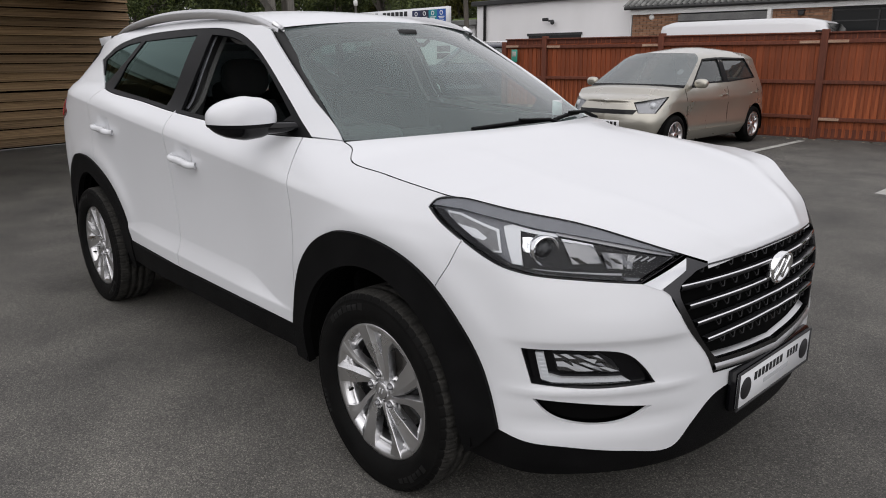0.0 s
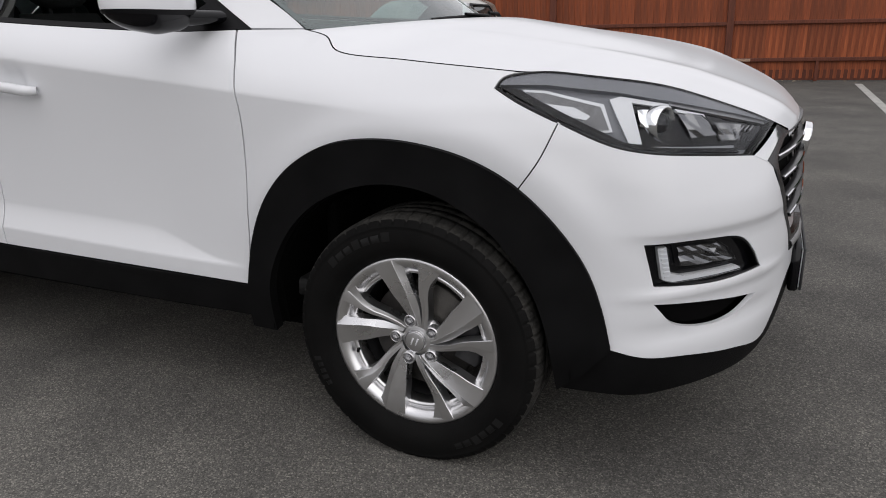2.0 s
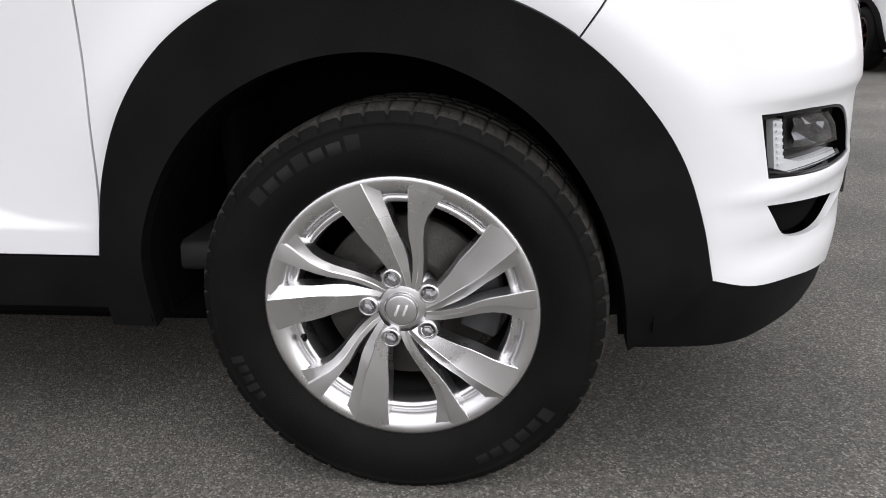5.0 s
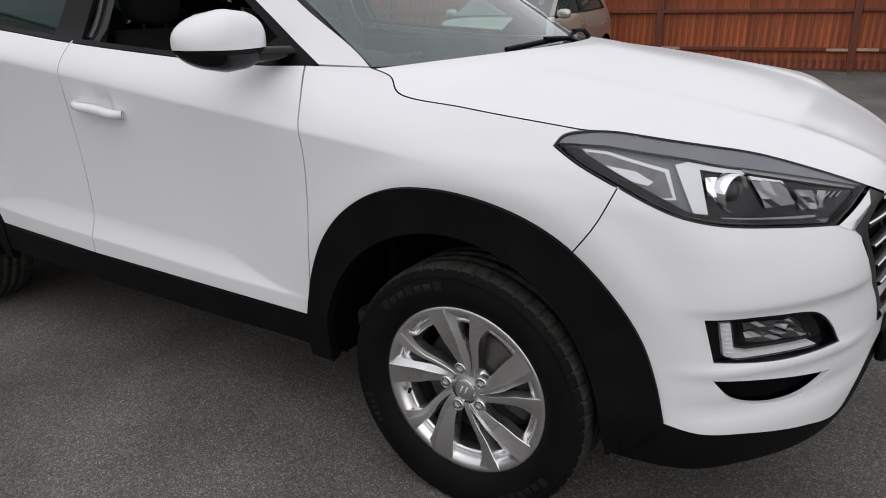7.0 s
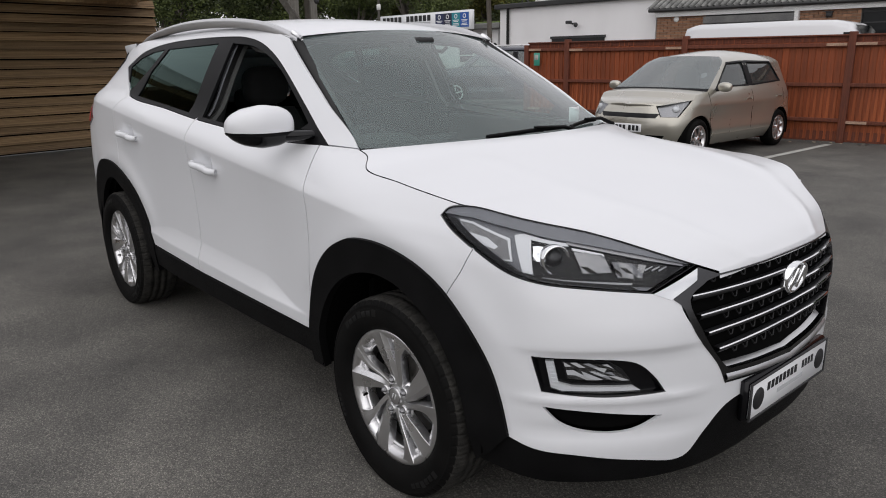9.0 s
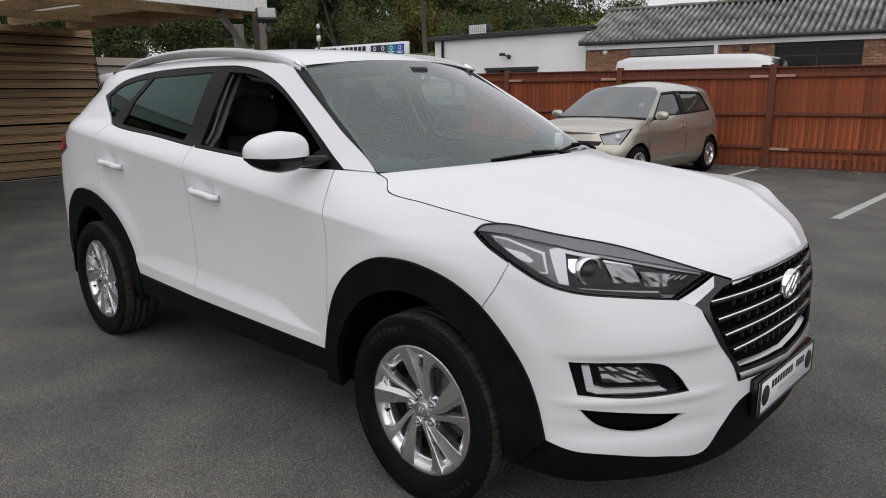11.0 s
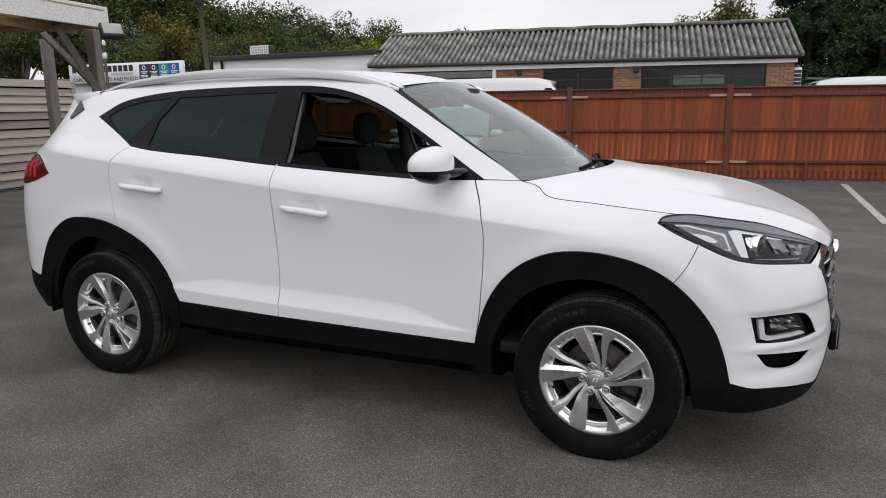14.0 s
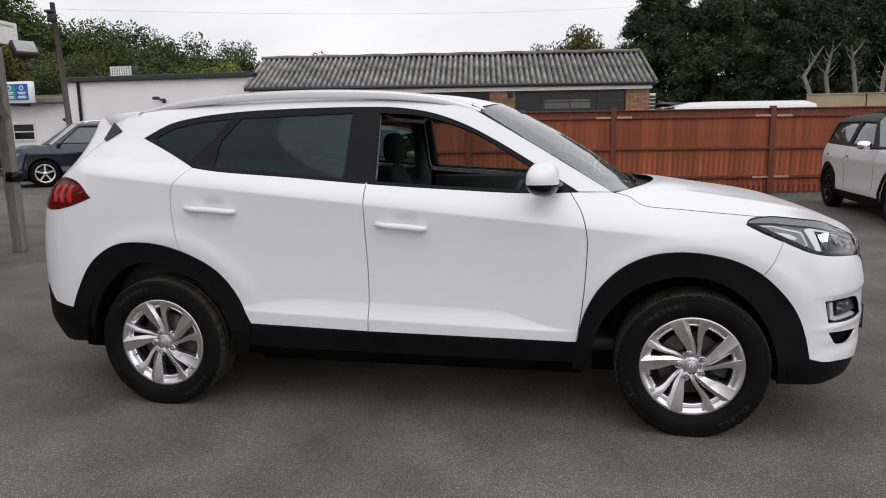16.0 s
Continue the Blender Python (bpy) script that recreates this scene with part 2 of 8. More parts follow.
def grid(rows, closed=False):
    """Quads over rows of points."""
    n = len(rows[0])
    verts = [tuple(p) for r in rows for p in r]
    faces = []
    for i in range(len(rows) - 1):
        for j in range(n if closed else n - 1):
            k = (j + 1) % n
            faces.append((i * n + j, i * n + k, (i + 1) * n + k, (i + 1) * n + j))
    return verts, faces


def tube(points, radius, n=10, flat=1.0):
    """A tube along the points; radius may be a number or one for each point. Its ends are closed."""
    p = np.array(points, float)
    r = np.broadcast_to(np.array(radius, float), (len(p),))
    tang = np.gradient(p, axis=0)
    tang /= np.linalg.norm(tang, axis=1)[:, None]
    up = np.array((0, 0, 1.0)) if abs(tang[0][2]) < 0.9 else np.array((1.0, 0, 0))
    rows = []
    for c, t, rr in zip(p, tang, r):
        a = np.cross(t, up)
        a /= np.linalg.norm(a)
        b = np.cross(a, t)
        rows.append([c + rr * (math.cos(k) * a + flat * math.sin(k) * b) for k in np.linspace(0, 2 * math.pi, n, endpoint=False)])
    v, f = grid(rows, True)
    f += [tuple(range(n)), tuple(range(len(v) - 1, len(v) - n - 1, -1))]
    return v, f


def lathe(profile, n=48, a0=0.0, a1=2 * math.pi):
    """Turns (radius, y) points about the y axis."""
    full = abs(a1 - a0) > 6.28
    angles = np.linspace(a0, a1, n, endpoint=not full)
    rows = [[(r * math.cos(a), y, r * math.sin(a)) for a in angles] for r, y in profile]
    return grid(rows, full)


def prism(poly, depth, to3=lambda u, v, w: (u, w, v), b=0.0):
    """A flat shape with thickness: poly of (u, v), from w 0 to depth; its front edge (w 0) chamfered by b."""
    p = np.array(poly, float)
    n = len(p)
    rings = [(shrink(p, b), 0.0), (p, b), (p, depth)] if b else [(p, 0.0), (p, depth)]
    verts = [to3(u, v, w) for ring, w in rings for u, v in ring]
    faces = [(k * n + i, k * n + (i + 1) % n, (k + 1) * n + (i + 1) % n, (k + 1) * n + i) for k in range(len(rings) - 1) for i in range(n)]
    m = len(verts)
    faces += [tuple(range(n - 1, -1, -1)), tuple(range(m - n, m))]
    return verts, faces


def area2(p):
    return float(np.sum(p[:, 0] * np.roll(p[:, 1], -1) - np.roll(p[:, 0], -1) * p[:, 1]))


def shrink(poly, g):
    """Moves a closed outline inwards by g."""
    p = np.array(poly, float)
    e = np.roll(p, -1, axis=0) - p
    e /= np.maximum(np.linalg.norm(e, axis=1), 1e-9)[:, None]
    nrm = np.stack([-e[:, 1], e[:, 0]], 1) * (1 if area2(p) > 0 else -1)
    prev = np.roll(nrm, 1, axis=0)
    m = nrm + prev
    m /= np.maximum(np.linalg.norm(m, axis=1), 0.35)[:, None]
    c = np.clip(np.sum(m * nrm, axis=1), 0.5, 1)
    return p + m * (g / c)[:, None]


def ellipsoid(c, r, n=20, m=12, p=2.0):
    """A (super)ellipsoid about c with half-axes r."""
    def pw(v):
        return math.copysign(abs(v) ** (2 / p), v)
    rows = [[(c[0] + r[0] * pw(math.cos(a)) * pw(math.cos(b)), c[1] + r[1] * pw(math.sin(a)) * pw(math.cos(b)), c[2] + r[2] * pw(math.sin(b)))
             for a in np.linspace(0, 2 * math.pi, n, endpoint=False)] for b in np.linspace(-math.pi / 2, math.pi / 2, m)]
    return grid(rows, True)


# ---- the yard: ground and bay lines ----
ASPHALT = principled("asphalt", (0.06, 0.06, 0.06), 0.85, 0, 0, 0.35)
_big, _mid, _spk = noise_node(ASPHALT, 0.22, 6), noise_node(ASPHALT, 1.7, 9), noise_node(ASPHALT, 120, 2)
_tone = ramp_node(ASPHALT, _big.outputs["Fac"], [(0.34, (0.082, 0.079, 0.0745)), (0.68, (0.126, 0.122, 0.115))])
_patch = ramp_node(ASPHALT, _mid.outputs["Fac"], [(0.3, (0.68, 0.68, 0.68)), (0.72, (1.24, 1.23, 1.19))])
_an, _al = ASPHALT.node_tree.nodes, ASPHALT.node_tree.links
_stone, _pos = _an.new("ShaderNodeTexVoronoi"), _an.new("ShaderNodeTexCoord")
_stone.inputs["Scale"].default_value = 250
_al.new(_pos.outputs["Object"], _stone.inputs["Vector"])
_sep = _an.new("ShaderNodeSeparateColor")
_al.new(_stone.outputs["Color"], _sep.inputs["Color"])
_grain = ramp_node(ASPHALT, _sep.outputs["Red"], [(0.0, (0.50, 0.50, 0.50)), (0.5, (0.88, 0.88, 0.88)), (0.85, (1.28, 1.27, 1.25)), (0.985, (2.2, 2.16, 2.08))])
_flint = ramp_node(ASPHALT, _spk.outputs["Fac"], [(0.715, (0, 0, 0)), (0.76, (1, 1, 1))])
_m1 = mix_node(ASPHALT, _tone.outputs["Color"], _patch.outputs["Color"], 1.0, "MULTIPLY")
_m2 = mix_node(ASPHALT, _m1.outputs[2], _grain.outputs["Color"], 1.0, "MULTIPLY")
_m3 = mix_node(ASPHALT, _m2.outputs[2], (0.26, 0.25, 0.23), _flint.outputs["Color"])
base_from(ASPHALT, _m3.outputs[2])
bump_from(ASPHALT, _stone.outputs["Distance"], 0.4, -0.004)
ground = part("ground", grid([[(x, y, 0) for x in (-400, -60, -20, 0, 20, 60, 400)] for y in (-400, -60, -20, 0, 20, 60, 400)]), ASPHALT, smooth=False)
tagged(ground, "dark grey worn asphalt of a car park", "asphalt", kind="structure")

LINE = worn("worn_line_paint", (0.50, 0.50, 0.47), (0.34, 0.34, 0.32), 7, 0.8, 0.3, fine=90)
for x, y0, y1 in ((-3.95, 6.2, 10.0), (-1.5, 6.0, 10.12), (0.87, 5.95, 10.35), (3.40, 6.1, 10.62), (5.9, 6.2, 11.0)):
    tagged(part("bay_line", box(x - 0.05, x + 0.05, y0, y1, -0.002, 0.004), LINE, smooth=False), "worn white painted line of a parking bay", "bay line", "parking bay lines")

# ---- boarded fence, stained red-brown ----
FENCEWOOD = worn("stained_fence_board", (0.205, 0.045, 0.013), (0.345, 0.088, 0.027), 2.2, 0.7, 0.35, (9, 9, 0.6), 8, 0.22)
POSTWOOD = worn("stained_fence_post", (0.105, 0.026, 0.012), (0.150, 0.040, 0.018), 3, 0.75, 0.3, (6, 6, 0.6), 10, 0.1)
BAREWOOD = worn("bare_wood_end", (0.36, 0.22, 0.15), (0.44, 0.30, 0.22), 6, 0.8, 0.2)
fence = thing("fence", "red-brown stained close-board fence with exposed rails", "fence", kind="structure")
FENCE_X = (-7.60, -6.62, -4.17, -1.476, 1.437, 4.565, 7.60, 10.65, 13.7)


def fence_y(x):
    return 10.50 + 0.142 * (x + 1.476)


rnd = random.Random(4)
TURN = math.degrees(math.atan(0.142))
board_mesh = None
for k, x in enumerate(FENCE_X):
    h = 1.755 if k else 1.66
    p = part("post", box(-0.055, 0.055, -0.055, 0.055, 0, h, 0.006), POSTWOOD, fence, smooth=False)
    p.matrix_basis = pose(x, fence_y(x), 0, rnd.uniform(-0.4, 0.4), rnd.uniform(-0.4, 0.4), TURN)
for x0, x1 in zip(FENCE_X[:-1], FENCE_X[1:]):
    length = math.dist((x0, fence_y(x0)), (x1, fence_y(x1)))
    m = pose(x0, fence_y(x0), 0, 0, 0, TURN)
    for z, hh in ((1.555, 0.032), (0.93, 0.030), (0.345, 0.030)):
        sag = rnd.uniform(-0.012, 0.012)
        r = part("rail", box(0.05, length - 0.05, -0.050, 0.012, z - hh, z + hh, 0.008), POSTWOOD, fence, smooth=False)
        r.matrix_basis = m @ pose(0, 0, sag, 0, rnd.uniform(-0.25, 0.25), 0)
        for a in (0.06, length - 0.06 - 0.3):
            if rnd.random() < 0.62 and z != 0.93:
                e = part("bare_end", box(a, a + 0.3, -0.056, -0.048, z - 0.022, z + 0.022, 0.003), BAREWOOD, fence, smooth=False)
                e.matrix_basis = m @ pose(0, 0, sag, 0, 0, 0)
    for z0, z1, y0, y1 in ((1.60, 1.69, 0.006, 0.03), (1.69, 1.715, -0.045, 0.045)):
        part("capping", box(0.03, length - 0.03, y0, y1, z0, z1, 0.004), POSTWOOD, fence, smooth=False).matrix_basis = m
    part("gravel_board", box(0.05, length - 0.05, 0.012, 0.040, 0.01, 0.18, 0.004), POSTWOOD, fence, smooth=False).matrix_basis = m
    part("stub_post", box(length * 0.43, length * 0.43 + 0.05, -0.05, 0.012, 0, 0.33, 0.004), POSTWOOD, fence, smooth=False).matrix_basis = m
    n = round(length / 0.105)
    for j in range(n):
        a = 0.04 + (length - 0.08) * j / n
        w = (length - 0.08) / n + 0.018
        if board_mesh is None:
            v = [(0, 0.024, 0), (0.125, 0.004, 0), (0.125, 0.030, 0), (0, 0.030, 0)]
            v = v + [(x_, y_, 1.64) for x_, y_, _ in v]
            board_mesh = part("board", (v, [(0, 1, 5, 4), (1, 2, 6, 5), (2, 3, 7, 6), (3, 0, 4, 7), (4, 5, 6, 7), (3, 2, 1, 0)]), FENCEWOOD, fence, smooth=False)
            b = board_mesh
        else:
            b = new("board", board_mesh.data)
            b.parent = fence
        b.matrix_basis = m @ pose(a, 0, 0.04 + rnd.uniform(-0.006, 0.006), 0, rnd.uniform(-0.25, 0.25), rnd.uniform(-1.0, 1.0)) @ Matrix.Diagonal((w / 0.125, 1, 1, 1))
sign_g = tagged(part("notice", box(-7.38, -7.22, 9.585, 9.60, 1.24, 1.50, 0.004), principled("notice_green", (0.05, 0.30, 0.22), 0.4)), "small green and white safety notice on fence", "notice")
sign_g.matrix_world = Matrix.Translation((0, -0.01, 0))
part("notice_mark", box(-7.35, -7.25, 9.578, 9.584, 1.36, 1.46, 0.002), LINE, sign_g)
litter = []
for j in range(120):
    x = rnd.uniform(-7, 8)
    y = fence_y(x) - rnd.uniform(0.08, 0.5) ** 1.3
    a, r = rnd.uniform(0, 6.28), rnd.uniform(0.012, 0.035)
    litter.append(([(x + r * math.cos(a + q), y + r * math.sin(a + q) * 0.7, 0.004 + 0.012 * (q > 3)) for q in (0, 1.7, 3.4, 4.9)], [(0, 1, 2, 3)]))
tagged(part("leaf_litter", join(*litter), worn("dry_leaf", (0.20, 0.14, 0.07), (0.40, 0.36, 0.28), 3, 0.9), smooth=False), "dry leaves and chips lying along the fence", "leaf litter", kind="stuff")

# ---- timber wall under the car port, and the weathered fence beyond it ----
CLADWOOD = worn("brown_weatherboard", (0.140, 0.085, 0.042), (0.350, 0.235, 0.120), 2.6, 0.75, 0.4, (1, 0.6, 5), 11, 0.36)
_knot = noise_node(CLADWOOD, 5.5, 2, (1, 0.8, 1.6))
_spot = ramp_node(CLADWOOD, _knot.outputs["Fac"], [(0.60, (1, 1, 1)), (0.68, (0.34, 0.30, 0.27))])
base_from(CLADWOOD, mix_node(CLADWOOD, CLADWOOD.node_tree.nodes["Principled BSDF"].inputs["Base Color"].links[0].from_socket, _spot.outputs["Color"], 1.0, "MULTIPLY").outputs[2])
GREYWOOD = worn("weathered_grey_board", (0.24, 0.205, 0.165), (0.47, 0.43, 0.375), 2.6, 0.85, 0.6, (1, 0.5, 7), 9, 0.30)
WALL_TURN = math.degrees(math.atan(0.147))


def wall_x(y):
    return -9.87 - 0.147 * y


def board_wall(name, label, y0, y1, top, mat, pitch, seed):
    w = thing(name, label, "timber wall", kind="structure")
    r = random.Random(seed)
    length = (y1 - y0) / math.cos(radians(WALL_TURN))
    m = pose(wall_x(y0), y0, 0, 0, 0, WALL_TURN)
    part("backing", box(-0.10, -0.03, 0, length, 0.02, top - 0.02), UNDER, w, smooth=False).matrix_basis = m
    shared = None
    z = 0.05
    while z < top - 0.05:
        cuts = sorted([0, length] + [length * r.uniform(0.3, 0.7)] if length > 5 else [0, length])
        for a, b in zip(cuts[:-1], cuts[1:]):
            if shared is None:
                v = [(0.060, 0, 0), (0.010, 0, 1), (-0.02, 0, 1), (-0.02, 0, 0), (0.060, 1, 0), (0.010, 1, 1), (-0.02, 1, 1), (-0.02, 1, 0)]
                o = shared = part("board", (v, [(0, 4, 5, 1), (1, 5, 6, 2), (3, 7, 4, 0), (0, 1, 2, 3), (7, 6, 5, 4), (2, 6, 7, 3)]), mat, w, smooth=False)
            else:
                o = new("board", shared.data)
                o.parent = w
            o.matrix_basis = m @ pose(r.uniform(0, 0.014), a + 0.003, z, r.uniform(-0.22, 0.22), r.uniform(-3, 3), 0) @ Matrix.Diagonal((1, b - a - 0.006, pitch - 0.016, 1))
        z += pitch * r.uniform(0.92, 1.08)
    return w


board_wall("wall_timber_brown", "brown overlapping timber boards under a car port", -7.0, 2.75, 2.45, CLADWOOD, 0.142, 2)
gw = board_wall("wall_timber_grey", "weathered grey overlapping timber boards", 2.78, 7.05, 1.95, GREYWOOD, 0.150, 3)
part("end_post", box(-0.06, 0.06, -0.06, 0.06, 0, 2.0, 0.006), GREYWOOD, gw, smooth=False).matrix_basis = pose(wall_x(7.08), 7.08, 0, 0, 0, WALL_TURN)
for y in (3.9, 6.98):
    part("junction_box", box(0.03, 0.09, -0.06, 0.06, 1.28, 1.40, 0.008), LAMPWHITE, gw).matrix_basis = pose(wall_x(y), y, 0, 0, 0, WALL_TURN)

# ---- car port ----
PORTWOOD = worn("carport_timber", (0.34, 0.22, 0.115), (0.50, 0.35, 0.20), 1.2, 0.75, 0.3, (0.5, 3, 3), 10, 0.15)
PORTPOST = worn("carport_post_grey", (0.135, 0.125, 0.11), (0.20, 0.19, 0.17), 2, 0.85, 0.4, (5, 5, 0.5), 12)
FASCIA = worn("white_fascia_paint", (0.76, 0.76, 0.75), (0.70, 0.70, 0.68), 1.3, 0.5, 0.05)
ROOFSHEET = worn("pale_roof_sheet", (0.62, 0.64, 0.62), (0.55, 0.57, 0.56), 1.5, 0.5, 0.05)
_rn, _rl = ROOFSHEET.node_tree.nodes, ROOFSHEET.node_tree.links
_glow, _mixs = _rn.new("ShaderNodeBsdfTranslucent"), _rn.new("ShaderNodeMixShader")
_glow.inputs["Color"].default_value, _mixs.inputs["Fac"].default_value = (0.80, 0.80, 0.76, 1), 0.6
_rl.new(_rn["Principled BSDF"].outputs["BSDF"], _mixs.inputs[1])
_rl.new(_glow.outputs["BSDF"], _mixs.inputs[2])
_rl.new(_mixs.outputs["Shader"], _rn["Material Output"].inputs["Surface"])
port = thing("car_port", "timber car port with white fascia and grey posts", "car port")
pm = pose(-5.50, 3.14, 0, 0, 0, WALL_TURN)
part("fascia", box(-0.02, 0.02, -9.5, 0.02, 2.41, 2.66, 0.004), FASCIA, port, "white painted board", smooth=False).matrix_basis = pm
part("end_fascia", box(-4.7, 0.0, 0.0, 0.03, 2.42, 2.62, 0.004), PORTWOOD, port, smooth=False).matrix_basis = pm
for k in range(11):
    y = -0.10 - 0.92 * k
    part("rafter", box(-4.75, -0.03, y - 0.025, y + 0.025, 2.44, 2.60, 0.004), PORTWOOD, port, smooth=False).matrix_basis = pm
for x in (-4.68, -2.4, -0.45):
    part("purlin", box(x - 0.03, x + 0.03, -9.5, -0.02, 2.36, 2.46, 0.004), PORTWOOD, port, smooth=False).matrix_basis = pm
for k in range(10):
    part("roof_sheet", box(-4.8, 0.02, -9.5 + 0.952 * k, -9.5 + 0.952 * (k + 1) - (0.06 if k % 2 else 0.004), 2.605, 2.625), ROOFSHEET if k % 3 else PORTWOOD, port, smooth=False).matrix_basis = pm
for px, py in ((-5.96, 3.38), (-7.15, -5.2)):
    pp = part("post", box(-0.065, 0.065, -0.065, 0.065, 0, 2.44, 0.008), PORTPOST, port, smooth=False)
    pp.matrix_basis = pose(px, py, 0, 0.6, -0.8, WALL_TURN)
part("brace", tube([(-5.93, 3.34, 1.62), (-5.80, 2.95, 2.02), (-5.66, 2.55, 2.42)], 0.055, 4), PORTPOST, port, smooth=False)
part("brace", tube([(-5.97, 3.42, 1.62), (-6.35, 3.30, 2.05), (-6.75, 3.25, 2.42)], 0.05, 4), PORTPOST, port, smooth=False)
part("post", box(-7.93, -7.80, 4.11, 4.24, 0, 2.47, 0.008), PORTPOST, port, smooth=False)
part("post_strap", box(-6.03, -5.88, 3.30, 3.46, 0.86, 0.98, 0.004), PIANO, port)
LAMPGLASS = principled("floodlight_glass", (0.28, 0.29, 0.28), 0.12, 0, 0.4)
flood = tagged(part("floodlight", box(-0.13, 0.13, -0.045, 0.045, -0.10, 0.10, 0.015), CAST), "grey outdoor floodlight bracketed to the car port", "floodlight")
flood.matrix_world = pose(-5.30, 3.02, 2.36, -38, 0, 62)
part("lamp_glass", box(-0.11, 0.11, -0.052, -0.046, -0.08, 0.08, 0.002), LAMPGLASS, flood)
part("bracket", tube([(0, 0.03, 0.02), (-0.02, 0.14, 0.10), (-0.02, 0.24, 0.08)], 0.016, 6), CAST, flood)
part("sensor", ellipsoid((0.0, 0.06, -0.20), (0.035, 0.045, 0.06), 12, 8), CAST, flood)

# ---- brick workshop beyond the fence ----
BRICK = worn("brick", (0.22, 0.105, 0.060), (0.33, 0.185, 0.110), 5, 0.85, 0.3, fine=60, vary=0.30)
MORTAR = worn("mortar", (0.30, 0.27, 0.23), (0.36, 0.33, 0.29), 3, 0.9, 0.2)
DARKGLASS = principled("dark_window_glass", (0.006, 0.007, 0.0075), 0.06, 0, 0.0, 0.25)
BLIND = worn("grey_blind", (0.10, 0.10, 0.10), (0.16, 0.16, 0.155), 2, 0.7, 0.1)
CORRUGATED = worn("corrugated_cement_sheet", (0.11, 0.112, 0.11), (0.36, 0.36, 0.35), 2.4, 0.9, 0.4, fine=9, vary=0.15)
# dirt and shade of the troughs, both put into the colour by height
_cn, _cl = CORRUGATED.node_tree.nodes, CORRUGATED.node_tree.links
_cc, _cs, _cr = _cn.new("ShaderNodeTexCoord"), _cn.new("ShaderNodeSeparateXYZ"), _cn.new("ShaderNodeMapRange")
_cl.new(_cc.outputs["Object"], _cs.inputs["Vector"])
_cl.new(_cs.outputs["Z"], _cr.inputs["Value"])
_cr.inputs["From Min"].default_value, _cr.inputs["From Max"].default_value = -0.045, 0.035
_trough_tone = ramp_node(CORRUGATED, _cr.outputs["Result"], [(0.1, (0.24, 0.24, 0.235)), (0.75, (1.02, 1.02, 1.01))])
base_from(CORRUGATED, mix_node(CORRUGATED, _cn["Principled BSDF"].inputs["Base Color"].links[0].from_socket, _trough_tone.outputs["Color"], 1.0, "MULTIPLY").outputs[2])
MOSS = worn("mossy_edge", (0.10, 0.10, 0.085), (0.22, 0.22, 0.19), 5, 0.95, 0.5, fine=40)
BLACKTRIM = worn("black_gutter", (0.016, 0.016, 0.017), (0.028, 0.028, 0.028), 3, 0.5, 0.1)
WY = 17.3
SHOP_TURN = Matrix.Translation((-9.42, WY, 0)) @ pose(0, 0, 0, 0, 0, TURN) @ Matrix.Translation((9.42, -WY, 0))
shop = thing("workshop", "long brick workshop with grey corrugated roof and dark windows", "building", m=SHOP_TURN)
part("wall", join(box(-9.42, 2.96, WY + 0.03, WY + 0.30, 0, 1.28), box(-9.42, -7.95, WY + 0.03, WY + 0.3, 1.28, 2.62), box(-5.47, -4.03, WY + 0.03, WY + 0.3, 1.28, 2.62), box(-1.95, -1.16, WY + 0.03, WY + 0.3, 1.28, 2.62), box(2.24, 2.96, WY + 0.03, WY + 0.3, 1.28, 2.62),
                 box(-9.42, 2.96, WY + 4.2, WY + 4.5, 0, 2.62), box(-9.42, -9.15, WY + 0.3, WY + 4.2, 0, 2.62), box(2.69, 2.96, WY + 0.3, WY + 4.2, 0, 2.62)), MORTAR, shop, smooth=False)
gable = [(WY - 0.0, 2.62), (WY + 4.5, 2.62), (WY + 2.25, 3.70)]
for x in (-9.40, 2.70):
    part("gable", prism(gable, 0.25, lambda u, v, w: (x + w, u, v)), MORTAR, shop, smooth=False)
whole = None
for x0, x1 in ((-9.42, -7.95), (-5.47, -4.03), (-1.95, -1.16), (2.24, 2.96)):
    for row in range(13):
        z = 1.56 + row * 0.075
        if z > 2.46:
            break
        cuts = [x0]
        x = x0 + (0.225 if row % 2 else 0.1125)
        while x < x1 - 0.05:
            cuts.append(x)
            x += 0.225
        cuts.append(x1)
        for a, b in zip(cuts[:-1], cuts[1:]):
            if whole is None:
                o = whole = part("brick", box(0, 1, 0, 0.034, 0, 0.064), BRICK, shop, smooth=False)
            else:
                o = new("brick", whole.data)
                o.parent = shop
            o.matrix_basis = pose(a + 0.005, WY + rnd.uniform(-0.002, 0.002), z) @ Matrix.Diagonal((b - a - 0.010, 1, 1, 1))
part("fascia", join(box(-9.45, 3.0, WY - 0.10, WY - 0.02, 2.50, 2.66)), FASCIA, shop, "white painted eaves board", smooth=False)
part("lintel", box(-9.42, 2.96, WY + 0.02, WY + 0.3, 2.46, 2.62), BLACKTRIM, shop, smooth=False)
part("gutter", tube([(-9.6, WY - 0.20, 2.69), (3.1, WY - 0.20, 2.66)], 0.055, 8), BLACKTRIM, shop)
